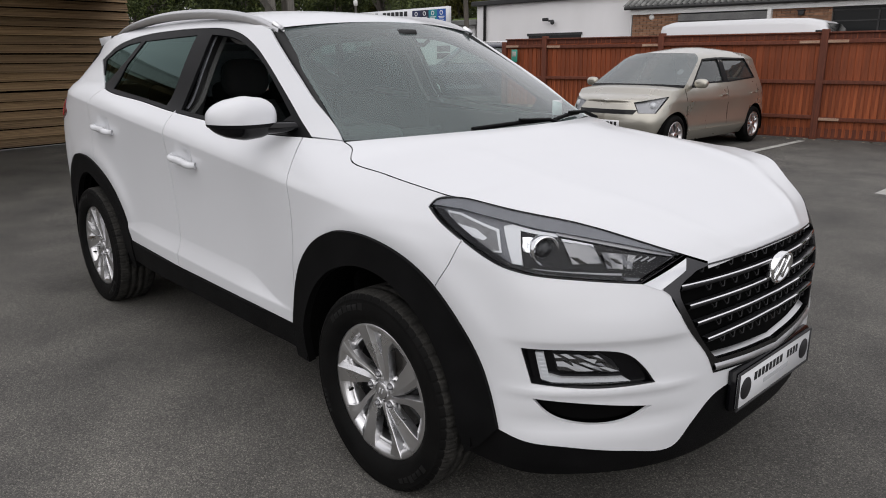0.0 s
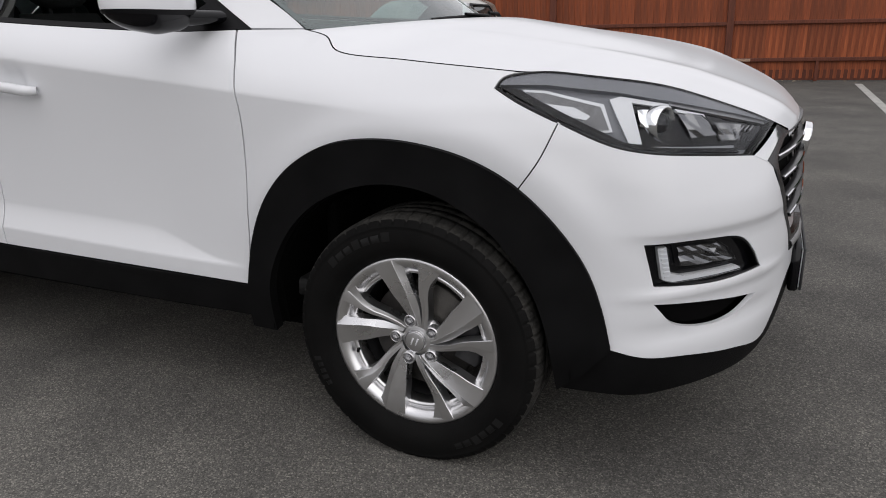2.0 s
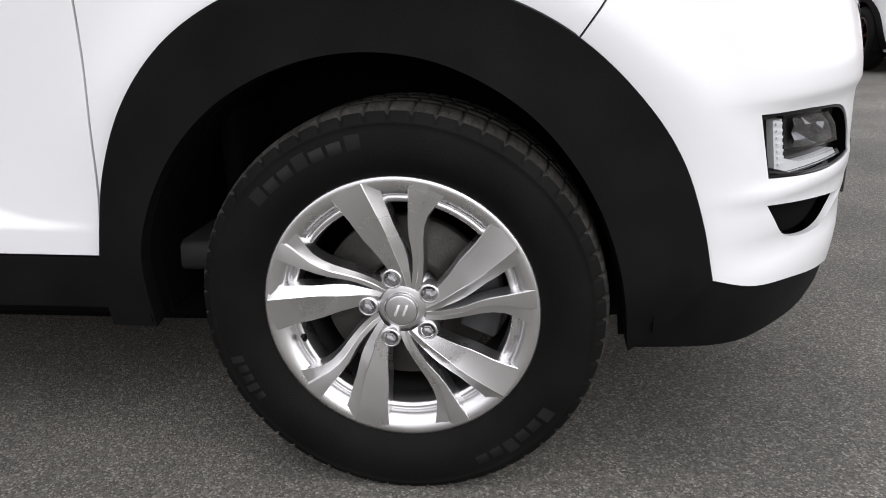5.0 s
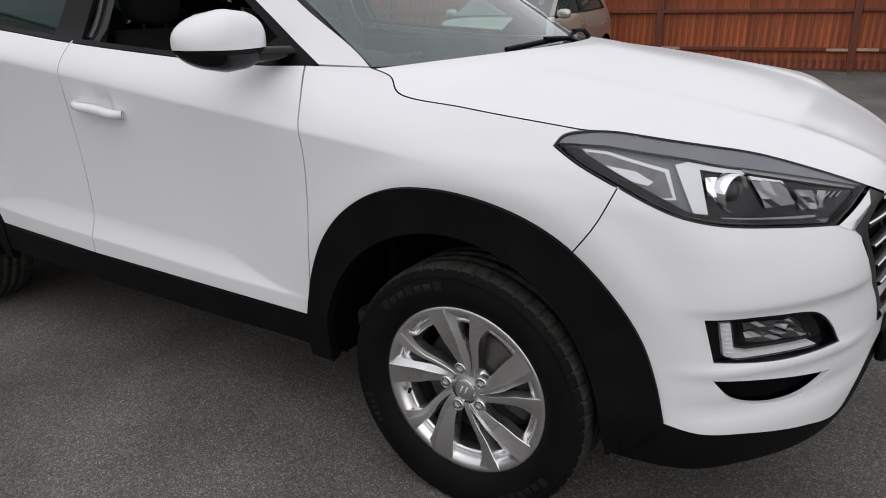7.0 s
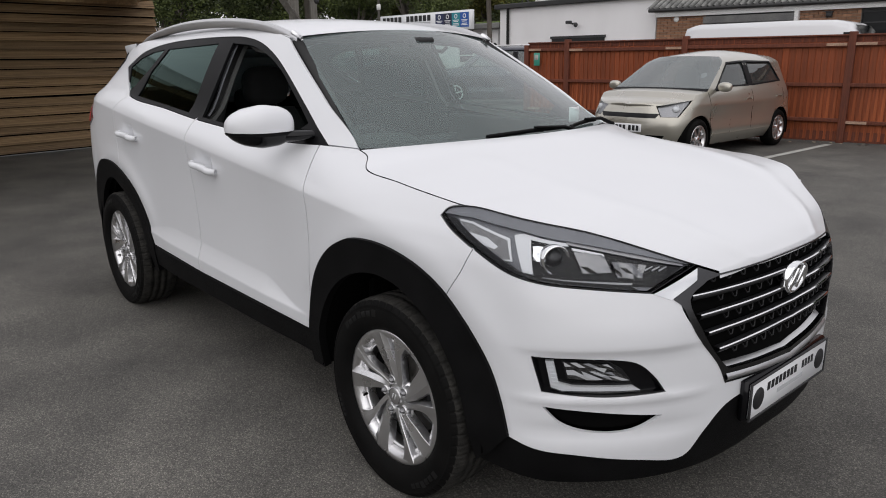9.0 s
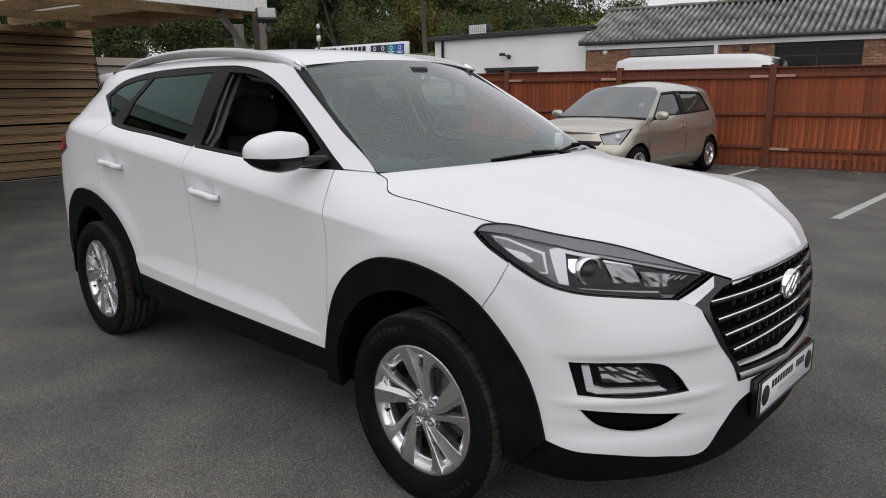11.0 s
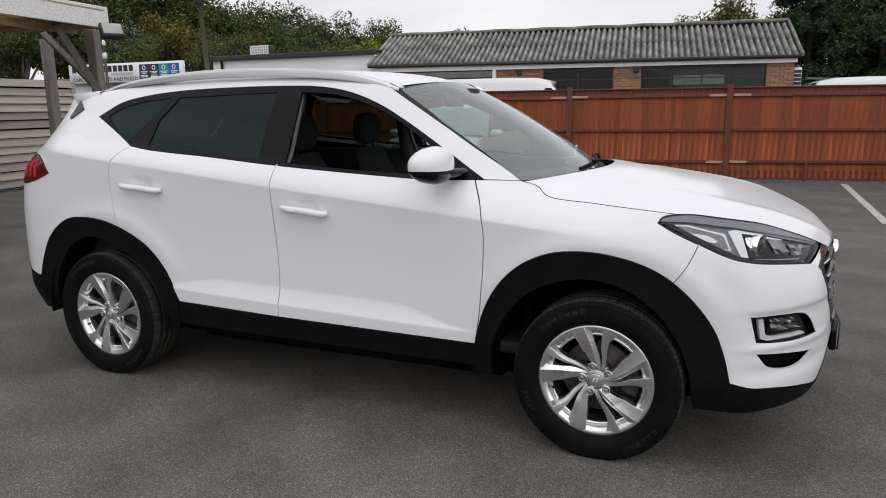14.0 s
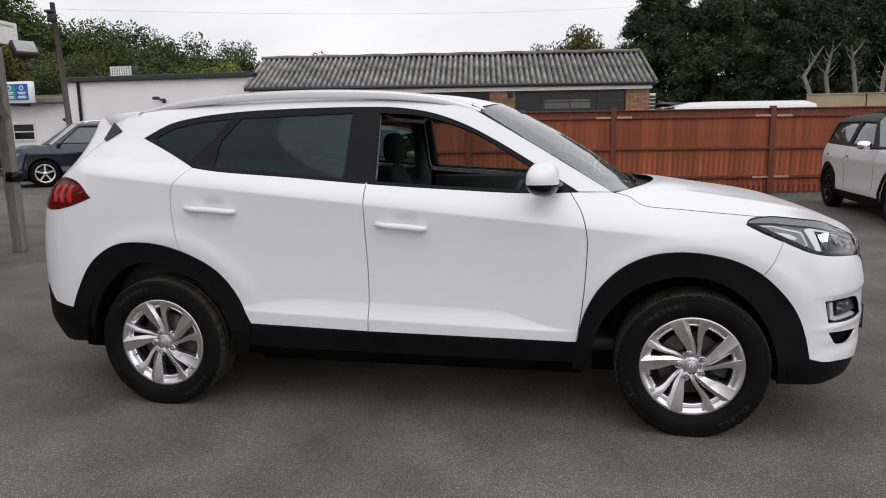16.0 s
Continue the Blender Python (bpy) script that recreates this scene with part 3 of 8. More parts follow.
for x0, x1, n in ((-7.95, -5.47, 3), (-4.03, -1.95, 2), (-1.16, 2.24, 4)):
    win = part("window", box(x0, x1, WY + 0.12, WY + 0.14, 1.28, 2.46), DARKGLASS, shop, smooth=False)
    part("window_frame", join(box(x0, x1, WY + 0.08, WY + 0.15, 2.40, 2.46), box(x0, x1, WY + 0.08, WY + 0.15, 2.14, 2.17), *[box(x0 + (x1 - x0) * k / n - 0.02, x0 + (x1 - x0) * k / n + 0.02, WY + 0.08, WY + 0.15, 1.28, 2.46) for k in range(n + 1)]), BLACKTRIM, win, smooth=False)
    if n == 4:
        part("blind", box(-0.25, 1.15, WY + 0.10, WY + 0.118, 1.95, 2.22), BLIND, win, smooth=False)
        for k in range(4):
            part("blind_slat", box(-0.25, 1.15, WY + 0.090, WY + 0.10, 1.97 + 0.065 * k, 2.015 + 0.065 * k, 0.004), BLIND, win, smooth=False)
part("shutter_box", box(-7.98, -5.52, WY - 0.16, WY + 0.06, 2.26, 2.46, 0.02), BLIND, shop, "grey roller shutter housing", smooth=False)
part("shutter_side", box(-5.56, -5.46, WY - 0.17, WY + 0.05, 2.2, 2.50, 0.01), FASCIA, shop, smooth=False)
for k in range(7):
    part("window_bar", tube([(-7.85 + 0.09 * k, WY + 0.02, 1.3), (-7.85 + 0.09 * k, WY + 0.02, 2.28)], 0.010, 6), BLACKTRIM, shop)
part("alarm_box", moved(lathe([(0.0, -0.05), (0.05, -0.048), (0.075, -0.03), (0.08, 0.0)], 16), pose(-8.82, WY, 2.42)), FASCIA, shop)
for x in (-4.75, -1.30):
    part("wall_lamp", join(box(x - 0.07, x + 0.07, WY - 0.10, WY, 2.32, 2.44, 0.01), box(x - 0.09, x + 0.09, WY - 0.12, WY, 2.43, 2.46, 0.005)), CAST, shop)
sheet_mesh = None
n, width = 12, 12.75 / 12
for row in range(2):
    for k in range(n):
        if sheet_mesh is None:
            us = np.linspace(0, width + 0.05, 92)
            prof = [0.048 * math.sin(2 * math.pi * u / 0.177) for u in us]
            rows = [[(u, v, prof[i] + dz) for i, u in enumerate(us)] for v, dz in ((0, -0.008), (0, 0), (0.45, 0.004), (0.9, 0.0), (1.35, 0.0))]
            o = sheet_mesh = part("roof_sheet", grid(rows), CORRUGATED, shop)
        else:
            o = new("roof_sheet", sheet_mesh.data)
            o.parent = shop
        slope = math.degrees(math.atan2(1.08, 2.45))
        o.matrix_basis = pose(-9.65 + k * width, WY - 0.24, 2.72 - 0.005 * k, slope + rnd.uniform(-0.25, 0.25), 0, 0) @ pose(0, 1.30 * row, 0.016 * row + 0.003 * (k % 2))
rear = [[(x, WY + 2.25, 3.84), (x, WY + 4.6, 2.72)] for x in (-9.65, 3.1)]
part("rear_slope", grid(rear), CORRUGATED, shop, smooth=False)
part("ridge", tube([(x, WY + 2.22, 3.86 + 0.012 * math.sin(x * 4.1)) for x in np.arange(-9.7, 3.2, 0.2)], 0.09, 8, 0.7), MOSS, shop)
part("verge", tube([(3.10, WY - 0.26, 2.70), (3.10, WY + 2.22, 3.84)], 0.05, 6), MOSS, shop)
ac = tagged(part("air_conditioner", box(2.98, 3.24, WY + 0.45, WY + 1.05, 1.85, 2.38, 0.02), FASCIA), "white air conditioner bracketed to a brick wall", "air conditioner")
ac.matrix_world = SHOP_TURN
for k in range(4):
    part("vent_slat", box(2.99, 3.23, WY + 0.435, WY + 0.449, 1.90 + 0.11 * k, 1.98 + 0.11 * k, 0.004), BLACKTRIM, ac, smooth=False)

# ---- white flat-roofed building ----
RENDERWALL = principled("white_render", (0.82, 0.81, 0.815), 0.85, 0, 0, 0.3)
_stain = noise_node(RENDERWALL, 0.9, 6, (1, 1, 0.35))
base_from(RENDERWALL, ramp_node(RENDERWALL, _stain.outputs["Fac"], [(0.3, (0.83, 0.82, 0.825)), (0.75, (0.76, 0.75, 0.75))]).outputs["Color"])
hall = thing("flat_roofed_building", "white rendered building with flat black-edged roof", "building")
part("wall", box(-16.2, -9.64, 17.6, 24.0, 0, 3.10), RENDERWALL, hall, smooth=False)
part("roof_edge", join(box(-16.35, -9.5, 17.42, 17.64, 3.10, 3.26, 0.02), box(-16.35, -9.6, 17.5, 24.1, 3.22, 3.27)), BLACKTRIM, hall, smooth=False)
part("downpipe", tube([(-15.75, 17.53, 3.1), (-15.75, 17.53, 1.75), (-15.9, 17.53, 1.6), (-16.4, 17.5, 1.9)], 0.05, 8), BLACKTRIM, hall)
part("window", box(-13.7, -11.5, 17.58, 17.62, 1.05, 2.04), DARKGLASS, hall, smooth=False)
part("window_lintel", box(-13.75, -11.45, 17.55, 17.6, 2.00, 2.08), BLACKTRIM, hall, smooth=False)
cctv = tagged(part("cctv_camera", join(tube([(-12.75, 17.6, 2.48), (-12.72, 17.45, 2.46)], 0.03, 6), box(-12.95, -12.72, 17.35, 17.45, 2.46, 2.56, 0.02), ellipsoid((-12.58, 17.45, 2.42), (0.07, 0.07, 0.08), 10, 8)), CAST), "dark security camera fixed to a white wall", "camera")
acu = tagged(part("roof_unit", box(-14.75, -13.95, 17.9, 18.25, 3.27, 3.62, 0.02), CAST), "white slatted cooling unit on a flat roof", "cooling unit")
for k in range(9):
    part("grille_bar", box(-14.74 + 0.089 * k, -14.69 + 0.089 * k, 17.87, 17.9, 3.29, 3.60, 0.004), FASCIA, acu, smooth=False)
for k in range(4):
    part("grille_bar", box(-14.75, -13.95, 17.86, 17.895, 3.30 + 0.085 * k, 3.325 + 0.085 * k, 0.004), FASCIA, acu, smooth=False)
dish = tagged(part("satellite_dish", tube([(-15.45, 17.9, 3.26), (-15.3, 17.9, 3.48), (-15.05, 17.9, 3.28)], 0.025, 6), CAST), "grey aerial bracket on a flat roof", "aerial")

# ---- low white showroom with its sign ----
show = thing("showroom", "low white showroom with grey flat roof and small windows", "building")
part("wall", box(-29.0, -16.6, 17.9, 24.0, 0, 2.45), RENDERWALL, show, smooth=False)
part("roof_edge", box(-29.1, -16.3, 17.6, 24.2, 2.45, 2.66, 0.03), worn("grey_felt", (0.16, 0.16, 0.155), (0.24, 0.24, 0.23), 2, 0.9), show, smooth=False)
for x0, x1, z0, z1 in ((-18.7, -17.9, 1.25, 1.75), (-21.2, -20.1, 0.9, 1.75), (-24.0, -22.0, 0.6, 1.8)):
    win = part("window", box(x0, x1, 17.88, 17.92, z0, z1), DARKGLASS, show, smooth=False)
    part("window_frame", join(box(x0 - 0.05, x1 + 0.05, 17.85, 17.9, z1, z1 + 0.06), box(x0 - 0.05, x1 + 0.05, 17.85, 17.9, z0 - 0.06, z0), box(x0 - 0.06, x0, 17.85, 17.9, z0, z1), box(x1, x1 + 0.06, 17.85, 17.9, z0, z1), box(x0, x1, 17.86, 17.9, (z0 + z1) / 2 - 0.02, (z0 + z1) / 2 + 0.02)), FASCIA, win, smooth=False)
MOSSROOF = worn("moss_green", (0.06, 0.09, 0.02), (0.12, 0.16, 0.04), 3, 0.95, 0.5)
part("moss", box(-18.6, -16.7, 18.6, 20.0, 2.6, 2.78, 0.05), MOSSROOF, show)
board = tagged(part("sign_board", box(-22.70, -17.05, 16.95, 17.10, 2.44, 3.14, 0.01), PLATE), "white dealer sign with dark lettering and coloured panels", "sign")
for k in range(12):
    if k == 5:
        continue
    part("name_bar", box(-22.50 + 0.265 * k, -22.50 + 0.265 * k + 0.195, 16.938, 16.948, 2.84, 3.06), INK, board, smooth=False)
part("rule_line", box(-22.50, -20.75, 16.940, 16.948, 2.715, 2.725), PALEINK, board, smooth=False)
part("grey_bar", box(-20.5, -19.4, 16.940, 16.948, 2.69, 2.80), PALEINK, board, smooth=False)
txt = bpy.data.curves.new("sign_text", "FONT")
txt.body, txt.size, txt.align_x = "CARS OF ALL MAKES AND MODELS", 0.205, "LEFT"
txt.extrude = 0.003
txt.space_character = 1.08
t_ob = new("sign_text", txt)
t_ob.matrix_world = pose(-22.5, 16.944, 2.50, 90, 0, 0)
deps = bpy.context.evaluated_depsgraph_get()
t_me = bpy.data.meshes.new_from_object(t_ob.evaluated_get(deps))
bpy.data.objects.remove(t_ob)
t_me.materials.clear()
t_me.materials.append(CAST)
t_new = new("lettering", t_me)
t_new.matrix_basis = pose(-22.5, 16.944, 2.50, 90, 0, 0)
t_new.parent = board
tagged(t_new, kind="stuff")
for k, c in enumerate(((0.010, 0.018, 0.075), (0.012, 0.014, 0.040), (0.012, 0.22, 0.27), (0.012, 0.085, 0.36))):
    x = -19.08 + 0.475 * k
    blk = part("colour_panel", box(x, x + 0.468, 16.936, 16.948, 2.53, 3.06), principled("panel_blue", c, 0.4), board, smooth=False)
    part("emblem", moved(lathe([(0.055, 0.0), (0.055, -0.006), (0.085, -0.006), (0.085, 0.0)], 20), pose(x + 0.234, 16.936, 2.93)), PLATE, blk)
    for z, w in ((2.79, 0.17), (2.74, 0.12), (2.66, 0.15), (2.61, 0.17)):
        part("small_bar", box(x + 0.234 - w, x + 0.234 + w, 16.932, 16.937, z - 0.014, z + 0.014), PLATE, blk, smooth=False)
part("sign_bracket", join(box(-18.0, -17.95, 17.0, 17.9, 2.36, 2.44), box(-21.8, -21.75, 17.0, 17.9, 2.36, 2.44)), CAST, board, smooth=False)

# ---- telegraph pole and wires ----
POLEWOOD = worn("telegraph_pole_wood", (0.065, 0.055, 0.045), (0.11, 0.095, 0.08), 2, 0.85, 0.3, (4, 4, 0.4))
pole = tagged(part("telegraph_pole", tube([(-14.55, 15.5, 0), (-14.66, 15.5, 2.5), (-14.80, 15.5, 5.28)], (0.095, 0.085, 0.07), 12), POLEWOOD), "dark wooden telegraph pole leaning slightly", "telegraph pole")
part("pole_fitting", join(box(-14.92, -14.62, 15.36, 15.42, 4.72, 5.0, 0.02), box(-14.95, -14.65, 15.30, 15.42, 4.98, 5.06, 0.01)), CAST, pole)
for end in ((-40, 20, 6.2), (12, 40, 8.4), (-9.6, 17.4, 3.3)):
    a, b = np.array((-14.8, 15.5, 5.1)), np.array(end, float)
    pts = [a + (b - a) * t - np.array((0, 0, 0.5 * 4 * t * (1 - t))) for t in np.linspace(0, 1, 14)]
    part("wire", tube(pts, 0.0026, 5), CAST, pole)
stand = tagged(part("pole_camera", ellipsoid((-11.9, 8.9, 2.93), (0.04, 0.045, 0.07), 10, 8), FASCIA), "white camera on a slim grey pole", "camera pole")
part("bracket", box(-11.95, -11.85, 8.86, 8.94, 2.58, 2.72, 0.02), FASCIA, stand)
part("pole", tube([(-11.9, 8.9, 0), (-11.9, 8.9, 2.9)], 0.03, 8), PORTPOST, stand)

# ---- trees ----
BARK = worn("bark", (0.07, 0.06, 0.05), (0.12, 0.105, 0.09), 3, 0.95, 0.6, (3, 3, 0.6))
# conifer copy of BARK, the crown's shade put into its darker colour
DARKBARK = worn("shaded_conifer_bark", (0.018, 0.016, 0.013), (0.034, 0.030, 0.025), 3, 0.95, 0.6, (3, 3, 0.6))
PALEBARK = worn("pale_bare_stem", (0.15, 0.14, 0.125), (0.26, 0.25, 0.23), 3, 0.95, 0.5, (3, 3, 0.6))


def leaf_mat(name, dark, light):
    m = principled(name, dark, 0.7, 0, 0, 0.25)
    g = m.node_tree.nodes.new("ShaderNodeNewGeometry")
    r = ramp_node(m, g.outputs["Random Per Island"], [(0.0, dark), (1.0, light)])
    # clump shading put into the leaf colour, as dark cool and light warm patches
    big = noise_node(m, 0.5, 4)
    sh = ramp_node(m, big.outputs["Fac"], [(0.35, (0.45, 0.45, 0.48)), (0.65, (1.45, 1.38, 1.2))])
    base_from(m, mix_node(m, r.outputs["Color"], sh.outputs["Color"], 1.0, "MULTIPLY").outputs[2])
    return m


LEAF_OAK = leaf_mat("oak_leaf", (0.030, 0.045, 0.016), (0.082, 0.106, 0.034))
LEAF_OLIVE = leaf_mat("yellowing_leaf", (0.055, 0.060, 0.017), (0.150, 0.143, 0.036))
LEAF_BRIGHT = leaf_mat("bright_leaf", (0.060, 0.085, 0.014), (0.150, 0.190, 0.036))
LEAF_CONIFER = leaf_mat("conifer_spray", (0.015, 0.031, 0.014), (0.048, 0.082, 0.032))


def quads(centers, size, r, droop=0.0, long=1.0, wide=0.55):
    verts, faces = [], []
    for c in centers:
        a, b = r.uniform(0, 6.28), r.uniform(-1.1, 1.1)
        u = np.array((math.cos(a) * math.cos(b), math.sin(a) * math.cos(b), math.sin(b) - droop))
        u /= np.linalg.norm(u)
        w = np.cross(u, np.array((r.uniform(-1, 1), r.uniform(-1, 1), r.uniform(-1, 1))))
        w /= max(np.linalg.norm(w), 1e-6)
        s = size * r.uniform(0.6, 1.35)
        k = len(verts)
        c = np.array(c)
        verts += [c - u * s * long, c - w * s * wide + u * s * 0.1, c + u * s * long, c + w * s * wide - u * s * 0.1]
        faces.append((k, k + 1, k + 2, k + 3))
    return verts, faces


def broad_tree(seed, height, spread, mat, label, leaves=3600, size=0.10):
    """A trunk that forks into limbs, with leaves in uneven clumps about the limb ends."""
    r = random.Random(seed)
    t = thing("tree", label, "tree", "trees behind the buildings")
    limbs, tips = [], []
    top = height * 0.42
    limbs.append(tube([(0, 0, -0.2), (0.05, 0.02, top * 0.5), (0.0, 0.08, top)], (height * 0.032, height * 0.026, height * 0.02), 8))
    for k in range(11):
        a = k * 2.4 + r.uniform(-0.3, 0.3)
        reach, up = spread * r.uniform(0.45, 1.0), height * r.uniform(0.45, 0.97)
        end = np.array((reach * math.cos(a) * (1.15 - 0.6 * up / height), reach * math.sin(a) * (1.15 - 0.6 * up / height), up))
        start = np.array((0, 0.05, top * r.uniform(0.6, 1.0)))
        mid = (start + end) / 2 + np.array((0, 0, 0.06 * height))
        limbs.append(tube([start, mid, end], (height * 0.014, height * 0.009, height * 0.003), 6))
        tips += [end, mid + (end - mid) * 0.5, mid + np.array((r.uniform(-0.5, 0.5), r.uniform(-0.5, 0.5), 0.3)) * spread * 0.5]
    part("trunk", join(*limbs), BARK, t)
    pts = []
    for j in range(leaves):
        c = tips[r.randrange(len(tips))]
        rad = spread * 0.27 * (r.random() ** 0.45)
        d = np.array((r.gauss(0, 1), r.gauss(0, 1), r.gauss(0, 0.75)))
        d /= np.linalg.norm(d)
        pts.append(c + d * rad)
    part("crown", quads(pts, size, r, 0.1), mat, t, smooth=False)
    return t


def conifer(seed, height, spread, label, leaves=42000):
    r = random.Random(seed)
    t = thing("conifer", label, "conifer", "conifers along the boundary")
    part("trunk", tube([(0, 0, -0.2), (0, 0.03, height * 0.5), (0, 0, height * 0.97)], (0.18, 0.11, 0.02), 8), DARKBARK, t)
    pts = []
    arms = [(r.uniform(0, 6.28), r.uniform(0.06, 1.0) ** 0.9, r.uniform(0.75, 1.1)) for _ in range(190)]
    for j in range(leaves):
        a, v, k = arms[r.randrange(len(arms))]
        rr = spread * (1 - v) ** 0.55 * k * r.random() ** 0.32 + 0.12
        z = height * v - 0.16 * rr + r.gauss(0, 0.10)
        pts.append((rr * math.cos(a) + r.gauss(0, 0.14), rr * math.sin(a) + r.gauss(0, 0.14), max(z, 0.1)))
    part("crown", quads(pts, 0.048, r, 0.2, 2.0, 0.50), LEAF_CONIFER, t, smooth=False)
    return t


oak = broad_tree(1, 9.0, 4.2, LEAF_OAK, "dark green oak in full leaf behind buildings", 14000)
oak2 = broad_tree(2, 8.5, 3.9, LEAF_OAK, "dark green broad tree in full leaf", 14000)
olive = broad_tree(3, 8.0, 3.6, LEAF_OLIVE, "olive tree with leaves turning yellow", 12000)
bright = broad_tree(5, 5.4, 3.0, LEAF_BRIGHT, "rounded bush-like tree with bright yellow-green leaves", 11000, 0.09)
r5 = random.Random(9)
olive.matrix_world = pose(-36.0, 36.5, 0, 0, 0, 40)
bright.matrix_world = pose(-20.8, 34.5, 0)
oak.matrix_world = pose(-43.0, 43.0, 0) @ Matrix.Scale(1.5, 4)
oak2.matrix_world = pose(-38.5, 44.0, 0) @ Matrix.Scale(1.32, 4)
for src, x, y, s in ((oak, -34.5, 45.0, 1.15), (oak2, -31.0, 44.0, 1.06), (oak, -28.2, 46.5, 0.98), (oak2, -25.2, 45.5, 0.90), (oak, -22.0, 47.0, 0.80), (oak2, -19.0, 49.0, 0.78), (oak2, -50.0, 42.0, 1.6), (oak, -57.0, 40.0, 1.7),
                     (oak2, -42.0, 34.0, 1.35), (oak, -50.0, 33.0, 1.5), (oak2, -60.0, 33.0, 1.6), (oak, -46.5, 27.0, 1.4), (oak2, -35.0, 31.0, 0.80), (oak, -28.5, 33.0, 0.72), (oak2, -24.5, 36.5, 0.70), (oak, -68.0, 26.0, 1.6), (oak2, -56.0, 22.0, 1.5), (oak, -46.0, 14.0, 1.2), (oak2, -60.0, 8.0, 1.5),
                     (olive, -47.0, 38.0, 1.1), (olive, -30.5, 37.5, 0.82), (oak2, -18.0, 40.0, 0.62), (bright, -25.5, 32.5, 0.8), (olive, -53.0, 28.0, 1.0), (oak, -38.0, 19.5, 0.85), (oak2, -36.0, 25.0, 0.80), (oak, -30.0, 27.0, 0.66), (oak2, -34.0, 12.0, 0.8)):
    c = copy_thing(src, pose(x, y, 0, 0, 0, r5.uniform(0, 360)))
    c.scale = (s * r5.uniform(0.92, 1.1), s * r5.uniform(0.92, 1.1), s)
birch = copy_thing(olive, pose(0.6, 31.0, 0, 0, 0, 100))
birch.scale = (0.62, 0.62, 0.74)
birch2 = copy_thing(oak2, pose(-0.6, 33.0, 0, 0, 0, 70))
birch2.scale = (0.5, 0.5, 0.62)
con = conifer(11, 6.8, 2.3, "dense dark green conifer of a tall screen")
con2 = conifer(12, 6.5, 2.2, "dense dark green conifer of a tall screen")
con.matrix_world = pose(3.6, 27.0, 0)
con2.matrix_world = pose(5.9, 26.4, 0)
for src, x, y, s in ((con, 8.0, 26.2, 0.96), (con2, 10.0, 26.8, 0.98), (con, 4.6, 29.5, 1.06), (con2, 7.0, 29.5, 1.12), (con, 9.8, 30.0, 1.04), (con2, 12.5, 30.5, 1.12), (con, 15.0, 30.0, 1.05), (con2, 17.5, 31.0, 1.15), (con, 20.0, 30.0, 1.08), (con2, 23.0, 31.0, 1.15), (con, 26.5, 31.0, 1.1), (con2, 12.4, 27.4, 1.02), (con, 14.6, 27.2, 0.98)):
    c = copy_thing(src, pose(x, y, 0, 0, 0, r5.uniform(0, 360)))
    c.scale = (s, s, s)
for k in range(9):
    x, y = 8.6 + 0.75 * k + r5.uniform(-0.2, 0.2), 23.5 + r5.uniform(-0.25, 0.25)
    stem = [(x, y, 0), (x + r5.uniform(-0.15, 0.15), y, 2.0), (x + r5.uniform(-0.3, 0.3), y, 3.0), (x + r5.uniform(-0.5, 0.5), y, 4.0)]
    twigs = [tube(stem, (0.10, 0.085, 0.07, 0.03), 7)]
    for j in range(14):
        z = r5.uniform(1.8, 3.8)
        f = np.array((np.interp(z, [0, 2, 3.0, 4.0], [q[0] for q in stem]), y, z))
        e = f + np.array((r5.uniform(-0.4, 0.4), r5.uniform(-0.3, 0.1), r5.uniform(0.2, 0.6)))
        twigs.append(tube([f, (f + e) / 2 + np.array((0, 0, -0.05)), e], (0.02, 0.014, 0.005), 5))
    st = tagged(part("bare_stem", join(*twigs), PALEBARK), "pale bare conifer stem stripped of leaves", "tree trunk", "bare stems under the conifers")
PALEFENCE = worn("pale_fence_panel", (0.28, 0.22, 0.13), (0.38, 0.31, 0.20), 1.5, 0.85, 0.2, vary=0.1)
for k in range(5):
    pf = tagged(part("fence_panel", box(8.15 + 1.84 * k, 8.15 + 1.84 * k + 1.80, 22.0, 22.05, 0.3, 2.30, 0.01), PALEFENCE, smooth=False), "pale new timber fence panel before conifers", "fence panel", "pale fence panels")
    part("panel_cap", box(8.13 + 1.84 * k, 8.15 + 1.84 * k + 1.83, 21.97, 22.08, 2.30, 2.34), PALEFENCE, pf, smooth=False)
    part("panel_foot", box(8.15 + 1.84 * k, 8.15 + 1.84 * k + 1.80, 21.99, 22.06, 0.0, 0.3), PALEFENCE, pf, smooth=False)
shed = thing("outbuilding", "low white outbuilding with a shallow pale roof", "outbuilding")
part("wall", box(3.3, 5.3, 20.0, 23.0, 0, 1.96), RENDERWALL, shed, smooth=False)
part("roof", (((3.2, 19.8, 2.12), (5.5, 19.8, 1.97), (5.5, 23.2, 1.97), (3.2, 23.2, 2.12), (3.2, 19.8, 2.06), (5.5, 19.8, 1.91), (5.5, 23.2, 1.91), (3.2, 23.2, 2.06)), [(0, 1, 2, 3), (4, 7, 6, 5), (0, 4, 5, 1), (1, 5, 6, 2), (2, 6, 7, 3), (3, 7, 4, 0)]), BLIND, shed, smooth=False)


# ---- the white car: its skin as a surface over the plan outline and the height ----
from mathutils.geometry import delaunay_2d_cdt

